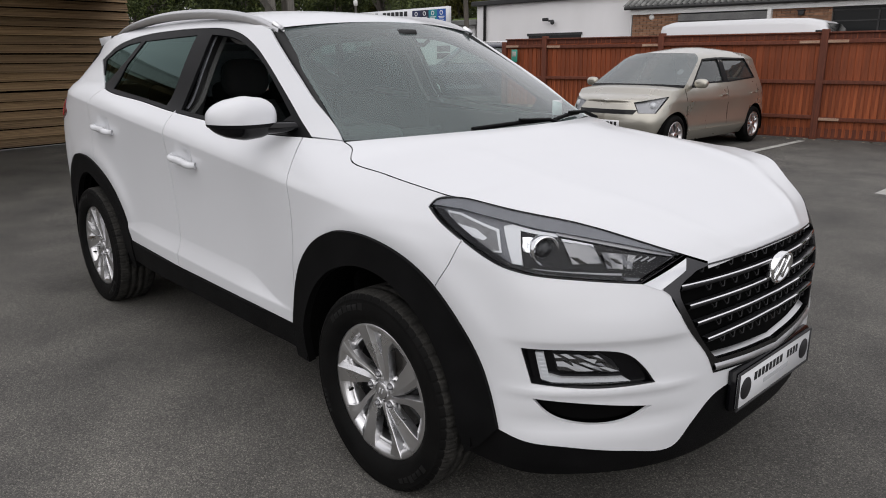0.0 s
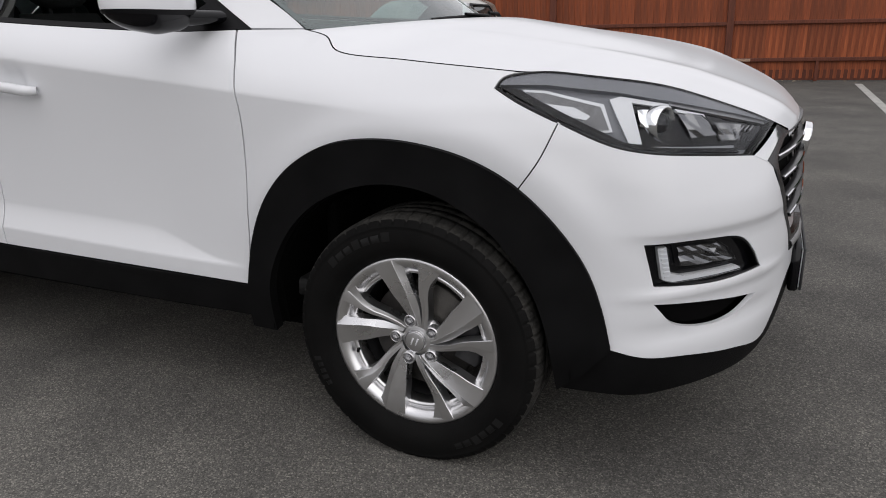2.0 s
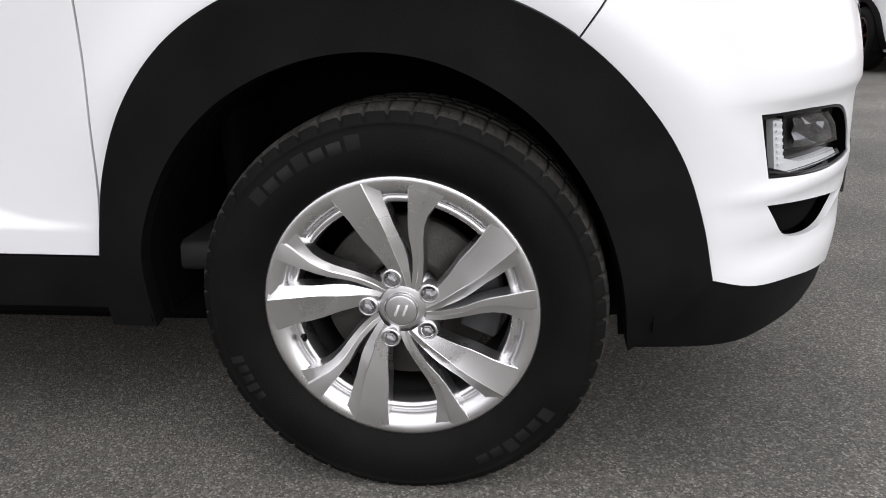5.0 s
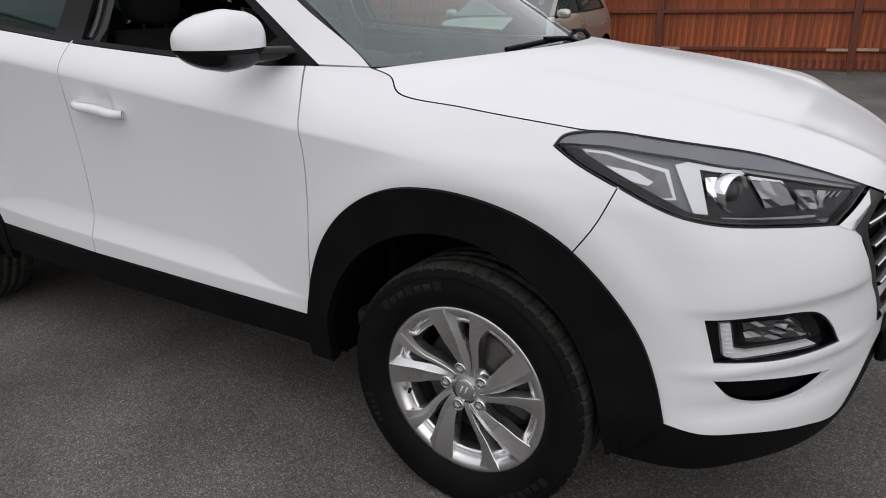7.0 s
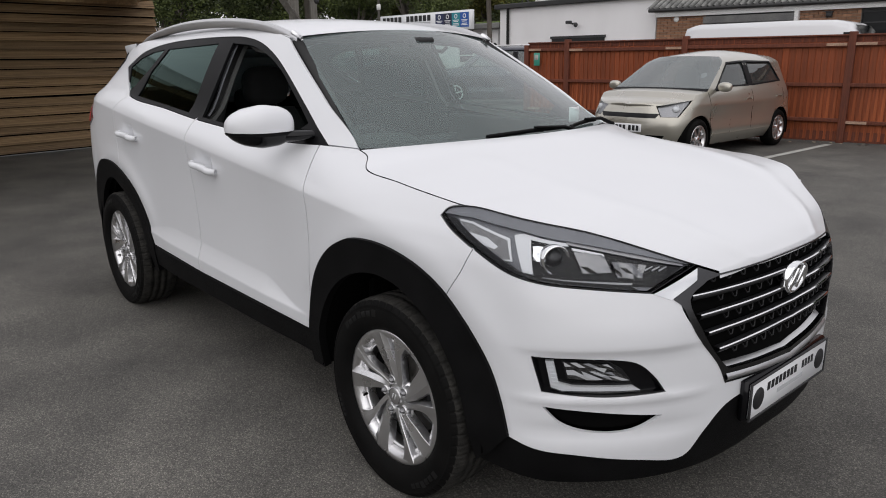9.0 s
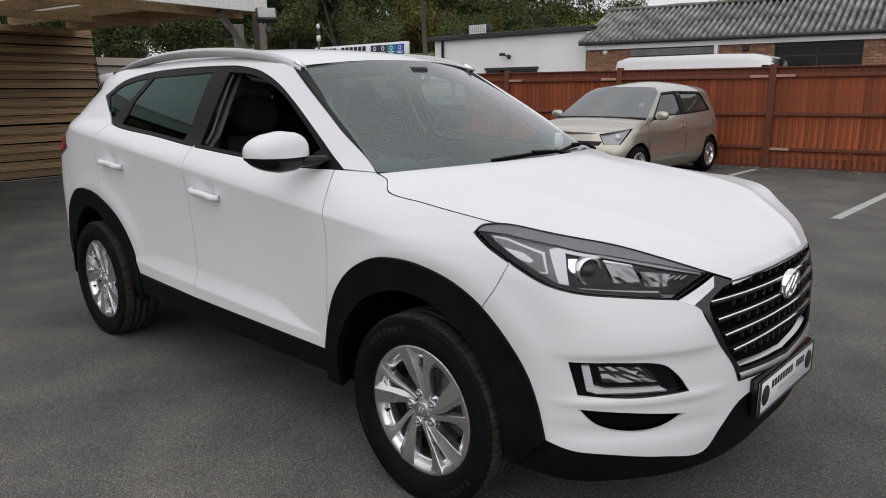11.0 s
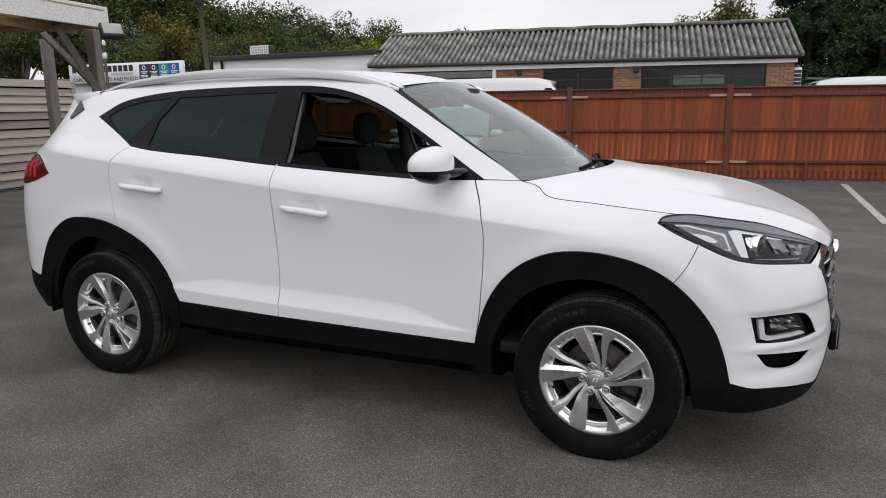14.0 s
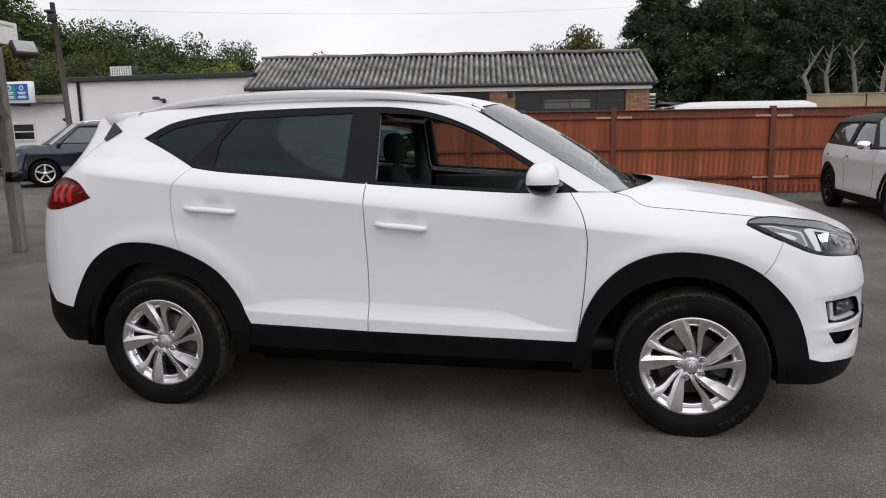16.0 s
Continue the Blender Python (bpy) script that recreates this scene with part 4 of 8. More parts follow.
OUTLINE = spline([(2.245, 0), (2.233, -0.2), (2.195, -0.4), (2.125, -0.57), (2.02, -0.715), (1.90, -0.822), (1.76, -0.865), (1.56, -0.886), (1.2, -0.893),
                  (0.6, -0.893), (0, -0.895), (-0.6, -0.895), (-1.3, -0.886), (-1.7, -0.866), (-1.98, -0.815), (-2.14, -0.70), (-2.22, -0.5), (-2.262, -0.25), (-2.27, 0)], 900)
ARC = np.concatenate([[0], np.cumsum(np.linalg.norm(np.diff(OUTLINE, axis=0), axis=1))])
_t = np.gradient(OUTLINE, axis=0)
_t /= np.linalg.norm(_t, axis=1)[:, None]
OUTWARD = np.stack([-_t[:, 1], _t[:, 0]], 1)


def arc_at_x(x):
    return float(np.interp(-x, -OUTLINE[:, 0], ARC))


# how far the skin lies inside the outline: (x of the station, heights, insets)
STATIONS = [
    (2.245, (0.2, 0.3, 0.42, 0.55, 0.70, 0.86, 0.95, 1.1, 1.6), (0.09, 0.028, 0.0, 0.002, 0.010, 0.028, 0.10, 0.3, 0.9)),
    (2.125, (0.2, 0.3, 0.42, 0.55, 0.70, 0.82, 0.90, 0.97, 1.1, 1.6), (0.055, 0.012, 0.0, 0.0, 0.006, 0.025, 0.055, 0.12, 0.3, 0.8)),
    (1.91, (0.2, 0.3, 0.39, 0.5, 0.66, 0.78, 0.87, 0.97, 1.02, 1.1, 1.6), (0.05, 0.012, 0.0, 0.0, 0.0, 0.004, 0.018, 0.062, 0.10, 0.18, 0.6)),
    (1.6, (0.2, 0.3, 0.39, 0.6, 0.88, 0.95, 1.0, 1.03, 1.1, 1.6), (0.06, 0.02, 0.0, 0.0, 0.004, 0.020, 0.050, 0.072, 0.13, 0.5)),
    (1.2, (0.2, 0.3, 0.39, 0.6, 0.88, 0.95, 1.0, 1.06, 1.1, 1.6), (0.05, 0.02, 0.006, 0.0, 0.0, 0.008, 0.040, 0.100, 0.145, 0.5)),
    (0.95, (0.2, 0.3, 0.40, 0.6, 0.86, 0.95, 1.0, 1.06, 1.13, 1.3, 1.54, 1.7), (0.06, 0.03, 0.012, 0.004, 0.0, 0.008, 0.025, 0.075, 0.165, 0.27, 0.38, 0.5)),
    (0.70, (0.2, 0.3, 0.43, 0.50, 0.56, 0.7, 0.9, 1.0, 1.06, 1.13, 1.3, 1.54, 1.7), (0.06, 0.035, 0.014, 0.007, 0.016, 0.016, 0.003, 0.004, 0.03, 0.105, 0.21, 0.345, 0.45)),
    (0.3, (0.2, 0.3, 0.43, 0.485, 0.54, 0.65, 0.8, 0.95, 1.03, 1.09, 1.15, 1.35, 1.54, 1.65, 1.7), (0.07, 0.04, 0.016, 0.0, 0.020, 0.026, 0.016, 0.003, 0.004, 0.030, 0.085, 0.195, 0.31, 0.40, 0.46)),
    (-0.6, (0.2, 0.3, 0.43, 0.50, 0.55, 0.66, 0.8, 1.0, 1.1, 1.17, 1.22, 1.40, 1.53, 1.60, 1.65), (0.07, 0.04, 0.016, 0.0, 0.020, 0.026, 0.016, 0.003, 0.006, 0.035, 0.085, 0.185, 0.265, 0.33, 0.42)),
    (-1.2, (0.2, 0.3, 0.45, 0.6, 0.8, 1.0, 1.12, 1.2, 1.28, 1.42, 1.53, 1.58, 1.65), (0.07, 0.04, 0.010, 0.004, 0.004, 0.0, 0.004, 0.025, 0.090, 0.190, 0.270, 0.325, 0.43)),
    (-1.6, (0.2, 0.3, 0.45, 0.6, 0.8, 1.0, 1.12, 1.2, 1.3, 1.42, 1.53, 1.58, 1.65), (0.07, 0.04, 0.008, 0.0, 0.0, 0.0, 0.008, 0.030, 0.095, 0.20, 0.28, 0.33, 0.43)),
    (-1.95, (0.2, 0.3, 0.45, 0.6, 0.8, 1.0, 1.12, 1.2, 1.3, 1.42, 1.53, 1.65), (0.10, 0.05, 0.006, 0.0, 0.0, 0.008, 0.03, 0.08, 0.17, 0.27, 0.34, 0.45)),
    (-2.19, (0.2, 0.3, 0.45, 0.6, 0.8, 1.0, 1.1, 1.2, 1.3, 1.42, 1.53, 1.65), (0.12, 0.06, 0.0, 0.0, 0.005, 0.03, 0.065, 0.15, 0.27, 0.40, 0.48, 0.6)),
    (-2.245, (0.2, 0.3, 0.45, 0.6, 0.8, 1.0, 1.1, 1.2, 1.3, 1.42, 1.53, 1.65), (0.12, 0.06, 0.0, 0.0, 0.005, 0.03, 0.07, 0.17, 0.30, 0.44, 0.52, 0.65)),
]
STATION_S = np.array([arc_at_x(st[0]) for st in STATIONS])


def pchip(xk, yk, x):
    """Monotone cubic interpolation; yk may hold one column for each x."""
    xk, yk, x = np.asarray(xk, float), np.asarray(yk, float), np.asarray(x, float)
    single = yk.ndim == 1
    if single:
        yk = yk[:, None]
    h = np.diff(xk)
    d = np.diff(yk, axis=0) / h[:, None]
    m = np.zeros_like(yk)
    w1, w2 = (2 * h[1:] + h[:-1])[:, None], (h[1:] + 2 * h[:-1])[:, None]
    same = d[1:] * d[:-1] > 0
    safe0, safe1 = np.where(d[:-1] == 0, 1, d[:-1]), np.where(d[1:] == 0, 1, d[1:])
    with np.errstate(all="ignore"):
        m[1:-1] = np.where(same, (w1 + w2) / np.where(same, w1 / safe0 + w2 / safe1, 1), 0)
    m[0], m[-1] = d[0], d[-1]
    k = np.clip(np.searchsorted(xk, x) - 1, 0, len(xk) - 2)
    c = 0 if single else np.arange(x.size)
    t = np.clip((x - xk[k]) / h[k], 0, 1)
    y0, y1, m0, m1 = yk[k, c], yk[k + 1, c], m[k, c] * h[k], m[k + 1, c] * h[k]
    return (2 * t**3 - 3 * t**2 + 1) * y0 + (t**3 - 2 * t**2 + t) * m0 + (3 * t**2 - 2 * t**3) * y1 + (t**3 - t**2) * m1


def ease(v, a, b):
    t = np.clip((v - a) / (b - a), 0, 1)
    return t * t * (3 - 2 * t)


def station(s, z):
    """The inset between the stations."""
    return pchip(STATION_S, np.stack([pchip(h, d, z) for _, h, d in STATIONS]), s)


def shoulder_z(x):
    return 1.064 - 0.098 * x


def ridge_z(x):
    return 0.508 - 0.030 * x


def facet_z(x):
    """The upper edge of the facet along the foot of the doors."""
    return ridge_z(x) + 0.012 + 0.070 * ease(-x, -0.74, -0.42) * ease(x, -1.0, -0.5)


BELT_X, BELT_Z = (-1.6, -1.13, -0.6, -0.204, 0.216, 0.567, 0.775, 1.0, 1.3), (1.30, 1.262, 1.212, 1.180, 1.152, 1.134, 1.132, 1.118, 1.075)
BROW_Z = 0.685


def inset(s, z):
    x = np.interp(s, ARC, OUTLINE[:, 0])
    y = np.interp(s, ARC, OUTLINE[:, 1])
    v = station(s, z)
    # doors: a sharp shoulder, a hollow under it, and a facet that flares out above the sill
    zb, zc, z1, z2 = pchip(BELT_X, BELT_Z, x), shoulder_z(x), facet_z(x), ridge_z(x)
    mid = ease(-x, -0.85, -0.42) * ease(x, -1.05, -0.55)
    hollow, flare = 0.009 + 0.022 * ease(-x, -1.05, -0.45) * ease(x, -1.25, -0.7), 0.023 * mid
    u = np.clip((z - zc) / (zb - zc), 0, 1)
    q = np.clip((zc - z) / (zc - z1), 0, 1)
    f = np.clip((z1 - z) / (z1 - z2), 0, 1)
    door = station(s, zb) * (0.30 * u + 0.70 * u * u) + hollow * (1 - (1 - q) ** 2) - flare * f ** 1.35 + 0.06 * np.clip(z2 - z, 0, 0.08) + station(s, np.minimum(z, 0.43)) - station(s, np.full_like(z, 0.43))
    door = np.where(z > zb, v, door)
    k = ease(-x, -1.5, -1.0) * ease(x, -1.95, -1.45)
    v = k * door + (1 - k) * v
    # flares over both wheels
    for cx in (1.335, -1.335):
        r = np.hypot(x - cx, z - 0.345)
        v -= 0.010 * np.exp(-((r - 0.56) / 0.055) ** 2) * ease(z, 0.5, 0.75)
    # brow over the fog lamp and the two bars under it
    front = ease(x, 1.80, 1.98) * ease(-y, 0.34, 0.56)
    v -= 0.013 * np.where(z > BROW_Z, np.exp(-((z - BROW_Z) / 0.11) ** 2), np.exp(-((BROW_Z - z) / 0.022) ** 2)) * front
    v -= 0.007 * np.exp(-((z - 0.528) / 0.016) ** 2) * front
    v += 0.008 * np.exp(-((z - 0.430) / 0.03) ** 2) * front
    # cups behind the door handles
    for cx, cz in ((-0.01, 1.000), (-1.0, 1.070)):
        v += 0.017 * np.exp(-(((x - cx) / 0.060) ** 4 + ((z - cz - 0.004) / 0.036) ** 4)) * ease(-y, 0.8, 0.85)
    return v


def skin(s, z, out=0.0):
    """Points of the car's right flank, by the distance along the outline from the nose and the height."""
    s, z = np.atleast_1d(np.asarray(s, float)), np.atleast_1d(np.asarray(z, float))
    d = inset(s, z) - out
    ox, oy = np.interp(s, ARC, OUTLINE[:, 0]), np.interp(s, ARC, OUTLINE[:, 1])
    nx, ny = np.interp(s, ARC, OUTWARD[:, 0]), np.interp(s, ARC, OUTWARD[:, 1])
    return np.stack([ox - nx * d, oy - ny * d, z], 1)


def skin_normal(s, z):
    e = 0.003
    a = skin(s + e, z) - skin(s - e, z)
    b = skin(s, z + e) - skin(s, z - e)
    n = np.cross(b, a)
    return n / np.maximum(np.linalg.norm(n, axis=1), 1e-9)[:, None]


_side = np.linspace(arc_at_x(2.05), arc_at_x(-2.16), 700)
_nose = np.linspace(0, arc_at_x(1.9), 400)


def fx(x, z):
    """The (s, z) of a point of the flank at x."""
    p = skin(_side, np.full(len(_side), z))[:, 0]
    return float(np.interp(-x, -p, _side)), z


def fy(y, z):
    """The (s, z) of a point of the nose at y (negative: the car's right)."""
    p = skin(_nose, np.full(len(_nose), z))[:, 1]
    return float(np.interp(-y, -p, _nose)), z


MARKS = [(arc_at_x(x), line_z(x) + e) for line_z, x0, x1 in ((shoulder_z, -1.75, 1.35), (facet_z, -0.98, 0.80), (ridge_z, -0.98, 0.80)) for x in np.arange(x0, x1, 0.012) for e in (-0.006, 0.006)]
MARKS = np.array(MARKS + [(q, BROW_Z + e) for q in np.arange(0.25, arc_at_x(1.74), 0.012) for e in (0.008, -0.002, -0.012, -0.022, -0.032)])


def curve(points, step=0.02):
    """A smooth line through (s, z) points."""
    p = np.array(points, float)
    n = max(3, int(np.sum(np.linalg.norm(np.diff(p, axis=0), axis=1)) / step))
    return [tuple(q) for q in spline(p, n)]


def line(points, step=0.03):
    out = []
    p = np.array(points, float)
    for a, b in zip(p[:-1], p[1:]):
        n = max(1, int(np.linalg.norm(b - a) / step))
        out += [tuple(a + (b - a) * k / n) for k in range(n)]
    return out + [tuple(p[-1])]


def ring(*pieces):
    """Joins lines end to end to a closed outline, dropping double points."""
    out = []
    for p in [q for piece in pieces for q in piece]:
        if not out or math.dist(out[-1], p) > 2e-3:
            out.append(tuple(p))
    while math.dist(out[0], out[-1]) < 2e-3:
        out.pop()
    return out


def inside(poly, q):
    p = np.array(poly)
    x, y = q[:, 0:1], q[:, 1:2]
    x0, y0 = p[:, 0], p[:, 1]
    x1, y1 = np.roll(x0, -1), np.roll(y0, -1)
    with np.errstate(all="ignore"):
        cross = ((y0 > y) != (y1 > y)) & (x < (x1 - x0) * (y - y0) / (y1 - y0) + x0)
    return cross.sum(1) % 2 == 1


def fill(poly, holes=(), step=0.028, gap=0.0, marks=None):
    """Triangles over a closed outline with holes; returns 2D points, faces, and the loops of the edge."""
    loops = [shrink(poly, gap)] + [shrink(h, -gap) for h in holes]
    loops = [np.array(l) for l in loops]
    lo, hi = loops[0].min(0), loops[0].max(0)
    gx, gy = np.meshgrid(np.arange(lo[0], hi[0], step), np.arange(lo[1], hi[1], step))
    gx = gx + (np.arange(gx.shape[0]) % 2)[:, None] * step / 2
    q = np.stack([gx.ravel(), gy.ravel()], 1)
    keep = inside(loops[0], q)
    for h in loops[1:]:
        keep &= ~inside(h, q)
    q = q[keep]
    edge = np.vstack(loops)
    if len(q):
        near = np.min(np.linalg.norm(q[:, None, :] - edge[None], axis=2), axis=1)
        q = q[near > step * 0.45]
    if marks is not None and len(q):
        m = marks[inside(loops[0], marks)]
        for h in loops[1:]:
            m = m[~inside(h, m)]
        if len(m):
            m = m[np.min(np.linalg.norm(m[:, None, :] - edge[None], axis=2), axis=1) > 0.006]
        if len(m):
            q = np.vstack([q[np.min(np.linalg.norm(q[:, None, :] - m[None], axis=2), axis=1) > 0.011], m])
    pts = np.vstack([edge, q])
    edges, k = [], 0
    for l in loops:
        edges += [(k + i, k + (i + 1) % len(l)) for i in range(len(l))]
        k += len(l)
    v, _, f, *_ = delaunay_2d_cdt([Vector(p) for p in pts], edges, [], 0, 1e-6)
    v = np.array([tuple(p) for p in v])
    f = np.array([t for t in f if len(t) == 3])
    mid = v[f].mean(1)
    ok = inside(loops[0], mid)
    for h in loops[1:]:
        ok &= ~inside(h, mid)
    f = f[ok]
    e0, e1 = v[f[:, 1]] - v[f[:, 0]], v[f[:, 2]] - v[f[:, 0]]
    ok = np.abs(e0[:, 0] * e1[:, 1] - e0[:, 1] * e1[:, 0]) > 1e-9
    return v, f[ok]


def rim_edges(f):
    count = {}
    for t in f:
        for a, b in ((t[0], t[1]), (t[1], t[2]), (t[2], t[0])):
            count.setdefault((min(a, b), max(a, b)), []).append((a, b))
    return [e[0] for e in count.values() if len(e) == 1]


def sheet(v2, f, point, normal, thick=0.012):
    """Carries flat triangles on to a surface, turned-in edges all round; the normals are the surface's own."""
    p, n = point(v2[:, 0], v2[:, 1]), normal(v2[:, 0], v2[:, 1])
    g = np.cross(p[f[:, 1]] - p[f[:, 0]], p[f[:, 2]] - p[f[:, 0]])
    flip = np.sum(g * n[f[:, 0]], axis=1) < 0
    f = np.where(flip[:, None], f[:, ::-1], f)
    verts, norms, faces = [*p], [*n], [tuple(t) for t in f]
    for a, b in rim_edges(f):
        tangent = p[b] - p[a]
        side = np.cross(tangent, n[a])
        side /= max(np.linalg.norm(side), 1e-9)
        q = []
        for k, lift in ((a, 0), (b, 0), (b, thick), (a, thick)):
            verts.append(p[k] - n[k] * lift)
            norms.append(side)
            q.append(len(verts) - 1)
        faces.append((q[1], q[0], q[3], q[2]))
    return (verts, faces), norms


def upright(data, norms):
    """Normals of a side pane: gently bowed from the belt to the roof."""
    n = len(data[0])
    tilt = [radians(16 + 40 * (data[0][k][2] - 1.18)) for k in range(n)]
    return [(0.03, -math.cos(t), math.sin(t)) for t in tilt]


def flank(name, poly, mat, parent, holes=(), out=0.0, gap=0.0, step=0.028, thick=0.012, label="", both=True, bowed=False):
    """A panel of the skin on the car's right, and its twin on the left."""
    v2, f = fill(poly, holes, step, gap, MARKS if mat is PAINT else None)
    data, norms = sheet(v2, f, lambda s, z: skin(s, z, out), skin_normal, thick)
    if bowed:
        norms = upright(data, norms)
    made = [part(name, data, mat, parent, label, normals=norms)]
    if both:
        made.append(part(name, mirrored(data), mat, parent, label, normals=[(a, -b, c) for a, b, c in norms]))
    return made


def flank_whole(name, poly, mat, parent, holes=(), out=0.0, step=0.028, thick=0.012, label=""):
    """One panel that spans the nose or tail, both halves in one mesh."""
    v2, f = fill(poly, holes, step)
    data, norms = sheet(v2, f, lambda s, z: skin(s, z, out), skin_normal, thick)
    return part(name, join(data, mirrored(data)), mat, parent, label, normals=list(norms) + [(a, -b, c) for a, b, c in norms])


def X(*pts):
    return [fx(x, z) for x, z in pts]


def Y(*pts):
    return [fy(y, z) for y, z in pts]


car = thing("car", "white suv with black arch cladding, driver's window open, on asphalt", "car", m=Matrix.Translation(DROP))

ARCH_F = curve(X((0.812, 0.436), (0.851, 0.582), (0.917, 0.705), (1.011, 0.80), (1.133, 0.86), (1.266, 0.878), (1.398, 0.867), (1.518, 0.834), (1.619, 0.778), (1.713, 0.689), (1.776, 0.597), (1.813, 0.50), (1.837, 0.40)), 0.015)
ARCH_FI = curve(X((0.885, 0.30), (0.897, 0.462), (0.965, 0.60), (1.064, 0.696), (1.186, 0.752), (1.307, 0.768), (1.428, 0.745), (1.55, 0.671), (1.639, 0.558), (1.686, 0.443), (1.712, 0.27)), 0.015)
ARCH_R = curve(X((-1.875, 0.509), (-1.813, 0.629), (-1.713, 0.77), (-1.57, 0.863), (-1.437, 0.88), (-1.278, 0.864), (-1.123, 0.811), (-1.003, 0.74), (-0.917, 0.64), (-0.832, 0.464)), 0.015)
ARCH_RI = curve(X((-1.765, 0.32), (-1.728, 0.477), (-1.644, 0.634), (-1.516, 0.744), (-1.382, 0.776), (-1.225, 0.735), (-1.102, 0.679), (-0.985, 0.563), (-0.946, 0.445), (-0.94, 0.30)), 0.015)
SEAM_F = curve(X((1.700, 0.926), (1.663, 0.842), (1.619, 0.778)))
DOOR_F = curve(X((0.812, 0.436), (0.833, 0.568), (0.852, 0.783), (0.854, 0.941), (0.83, 1.044), (0.775, 1.135)))
DOOR_M = curve(X((-0.202, 0.451), (-0.196, 0.703), (-0.203, 0.981), (-0.204, 1.183)))
DOOR_R = curve(X((-1.19, 0.838), (-1.22, 0.971), (-1.224, 1.115), (-1.202, 1.186), (-1.13, 1.262)))
BELT = curve(X((-1.13, 1.262), (-0.989, 1.243), (-0.6, 1.212), (-0.204, 1.180), (0.216, 1.152), (0.567, 1.134), (0.775, 1.135)))
TIP = curve(X((-1.13, 1.262), (-1.261, 1.325), (-1.40, 1.385), (-1.468, 1.412)))
WINTOP = curve(X((-1.468, 1.412), (-1.333, 1.484), (-1.166, 1.519), (-0.94, 1.541), (-0.60, 1.552), (-0.266, 1.553), (-0.09, 1.546), (0.082, 1.518), (0.251, 1.460), (0.418, 1.376), (0.583, 1.279), (0.747, 1.177), (0.812, 1.136)))
SCREEN_EDGE = line(X((0.966, 1.133), (0.80, 1.235), (0.63, 1.338), (0.46, 1.437), (0.29, 1.534)))
ROOF_EDGE = curve(X((0.29, 1.534), (0.1, 1.572), (-0.2, 1.596), (-0.6, 1.605), (-1.0, 1.595), (-1.4, 1.562), (-1.62, 1.535)))
TAIL_LAMP = ring(curve(X((-1.700, 1.108), (-1.78, 1.180), (-1.90, 1.207), (-2.0, 1.195), (-2.07, 1.12), (-2.05, 1.052), (-1.974, 1.040), (-1.85, 1.060), (-1.700, 1.108))))
REAR_EDGE = line(X((-1.62, 1.535), (-1.69, 1.43), (-1.875, 1.272), (-2.02, 1.185), (-2.10, 1.05), (-2.12, 0.80), (-2.10, 0.62), (-2.02, 0.53), (-1.875, 0.509)))
NOSE_END = Y((-0.0, 0.5))[0][0]

def cut(c, a, b):
    """The stretch of a line between the points nearest to a and b."""
    i, j = (min(range(len(c)), key=lambda k: math.dist(c[k], q)) for q in (a, b))
    return c[i:j + 1] if i <= j else c[j:i + 1][::-1]


GAP = 0.0022
front_door = flank("front_door", ring(X((-0.202, 0.451), (0.812, 0.436)), DOOR_F, BELT[::-1][:len(cut(BELT, fx(0.775, 1.135), fx(-0.204, 1.18)))], DOOR_M[::-1]), PAINT, car, gap=GAP)
rear_door = flank("rear_door", ring(X((-0.832, 0.464), (-0.202, 0.451)), DOOR_M, cut(BELT, fx(-0.204, 1.18), BELT[0]), DOOR_R[::-1], cut(ARCH_R, fx(-1.19, 0.838), ARCH_R[-1])), PAINT, car, gap=GAP)
flank("side_panel", ring(X((0.812, 1.136)), SCREEN_EDGE, ROOF_EDGE, REAR_EDGE, cut(ARCH_R, ARCH_R[0], fx(-1.19, 0.838)), DOOR_R, TIP, WINTOP), PAINT, car, holes=[TAIL_LAMP], gap=GAP * 0.6)
BONNET_CUT = curve(X((0.966, 1.133), (1.047, 1.113), (1.10, 1.080), (1.30, 1.058), (1.56, 1.036), (1.609, 1.031)))
LAMP_LOW = curve(X((1.547, 0.998), (1.605, 0.968), (1.70, 0.926), (1.811, 0.878), (1.878, 0.862)) + Y((-0.719, 0.845), (-0.573, 0.826)))
LAMP_TOP = curve(X((1.547, 0.998), (1.560, 1.018), (1.609, 1.030), (1.664, 1.033), (1.79, 1.019)) + Y((-0.695, 0.996), (-0.538, 0.935), (-0.424, 0.886)))
flank("fender", ring(DOOR_F, BONNET_CUT, cut(LAMP_TOP, fx(1.609, 1.03), LAMP_TOP[0]), cut(LAMP_LOW, LAMP_LOW[0], fx(1.70, 0.926)), SEAM_F, cut(ARCH_F, fx(1.619, 0.778), ARCH_F[0])), PAINT, car, gap=GAP)
GRILLE = line(Y((0, 0.868), (-0.375, 0.856))) + curve(Y((-0.42, 0.845), (-0.497, 0.80), (-0.455, 0.70), (-0.365, 0.59), (-0.335, 0.533))) + line(Y((-0.335, 0.533), (0, 0.512)))
FOG = ring(curve(X((1.897, 0.655)) + Y((-0.73, 0.652), (-0.62, 0.636), (-0.575, 0.595), (-0.543, 0.545)), 0.012), curve(Y((-0.543, 0.545), (-0.70, 0.542)) + X((1.922, 0.554)), 0.02), X((1.897, 0.655)))
SLIT = ring(line(X((1.926, 0.508)) + Y((-0.68, 0.490), (-0.545, 0.472))), curve(Y((-0.545, 0.472), (-0.595, 0.437), (-0.69, 0.428)) + X((1.968, 0.450), (1.926, 0.508)), 0.012))
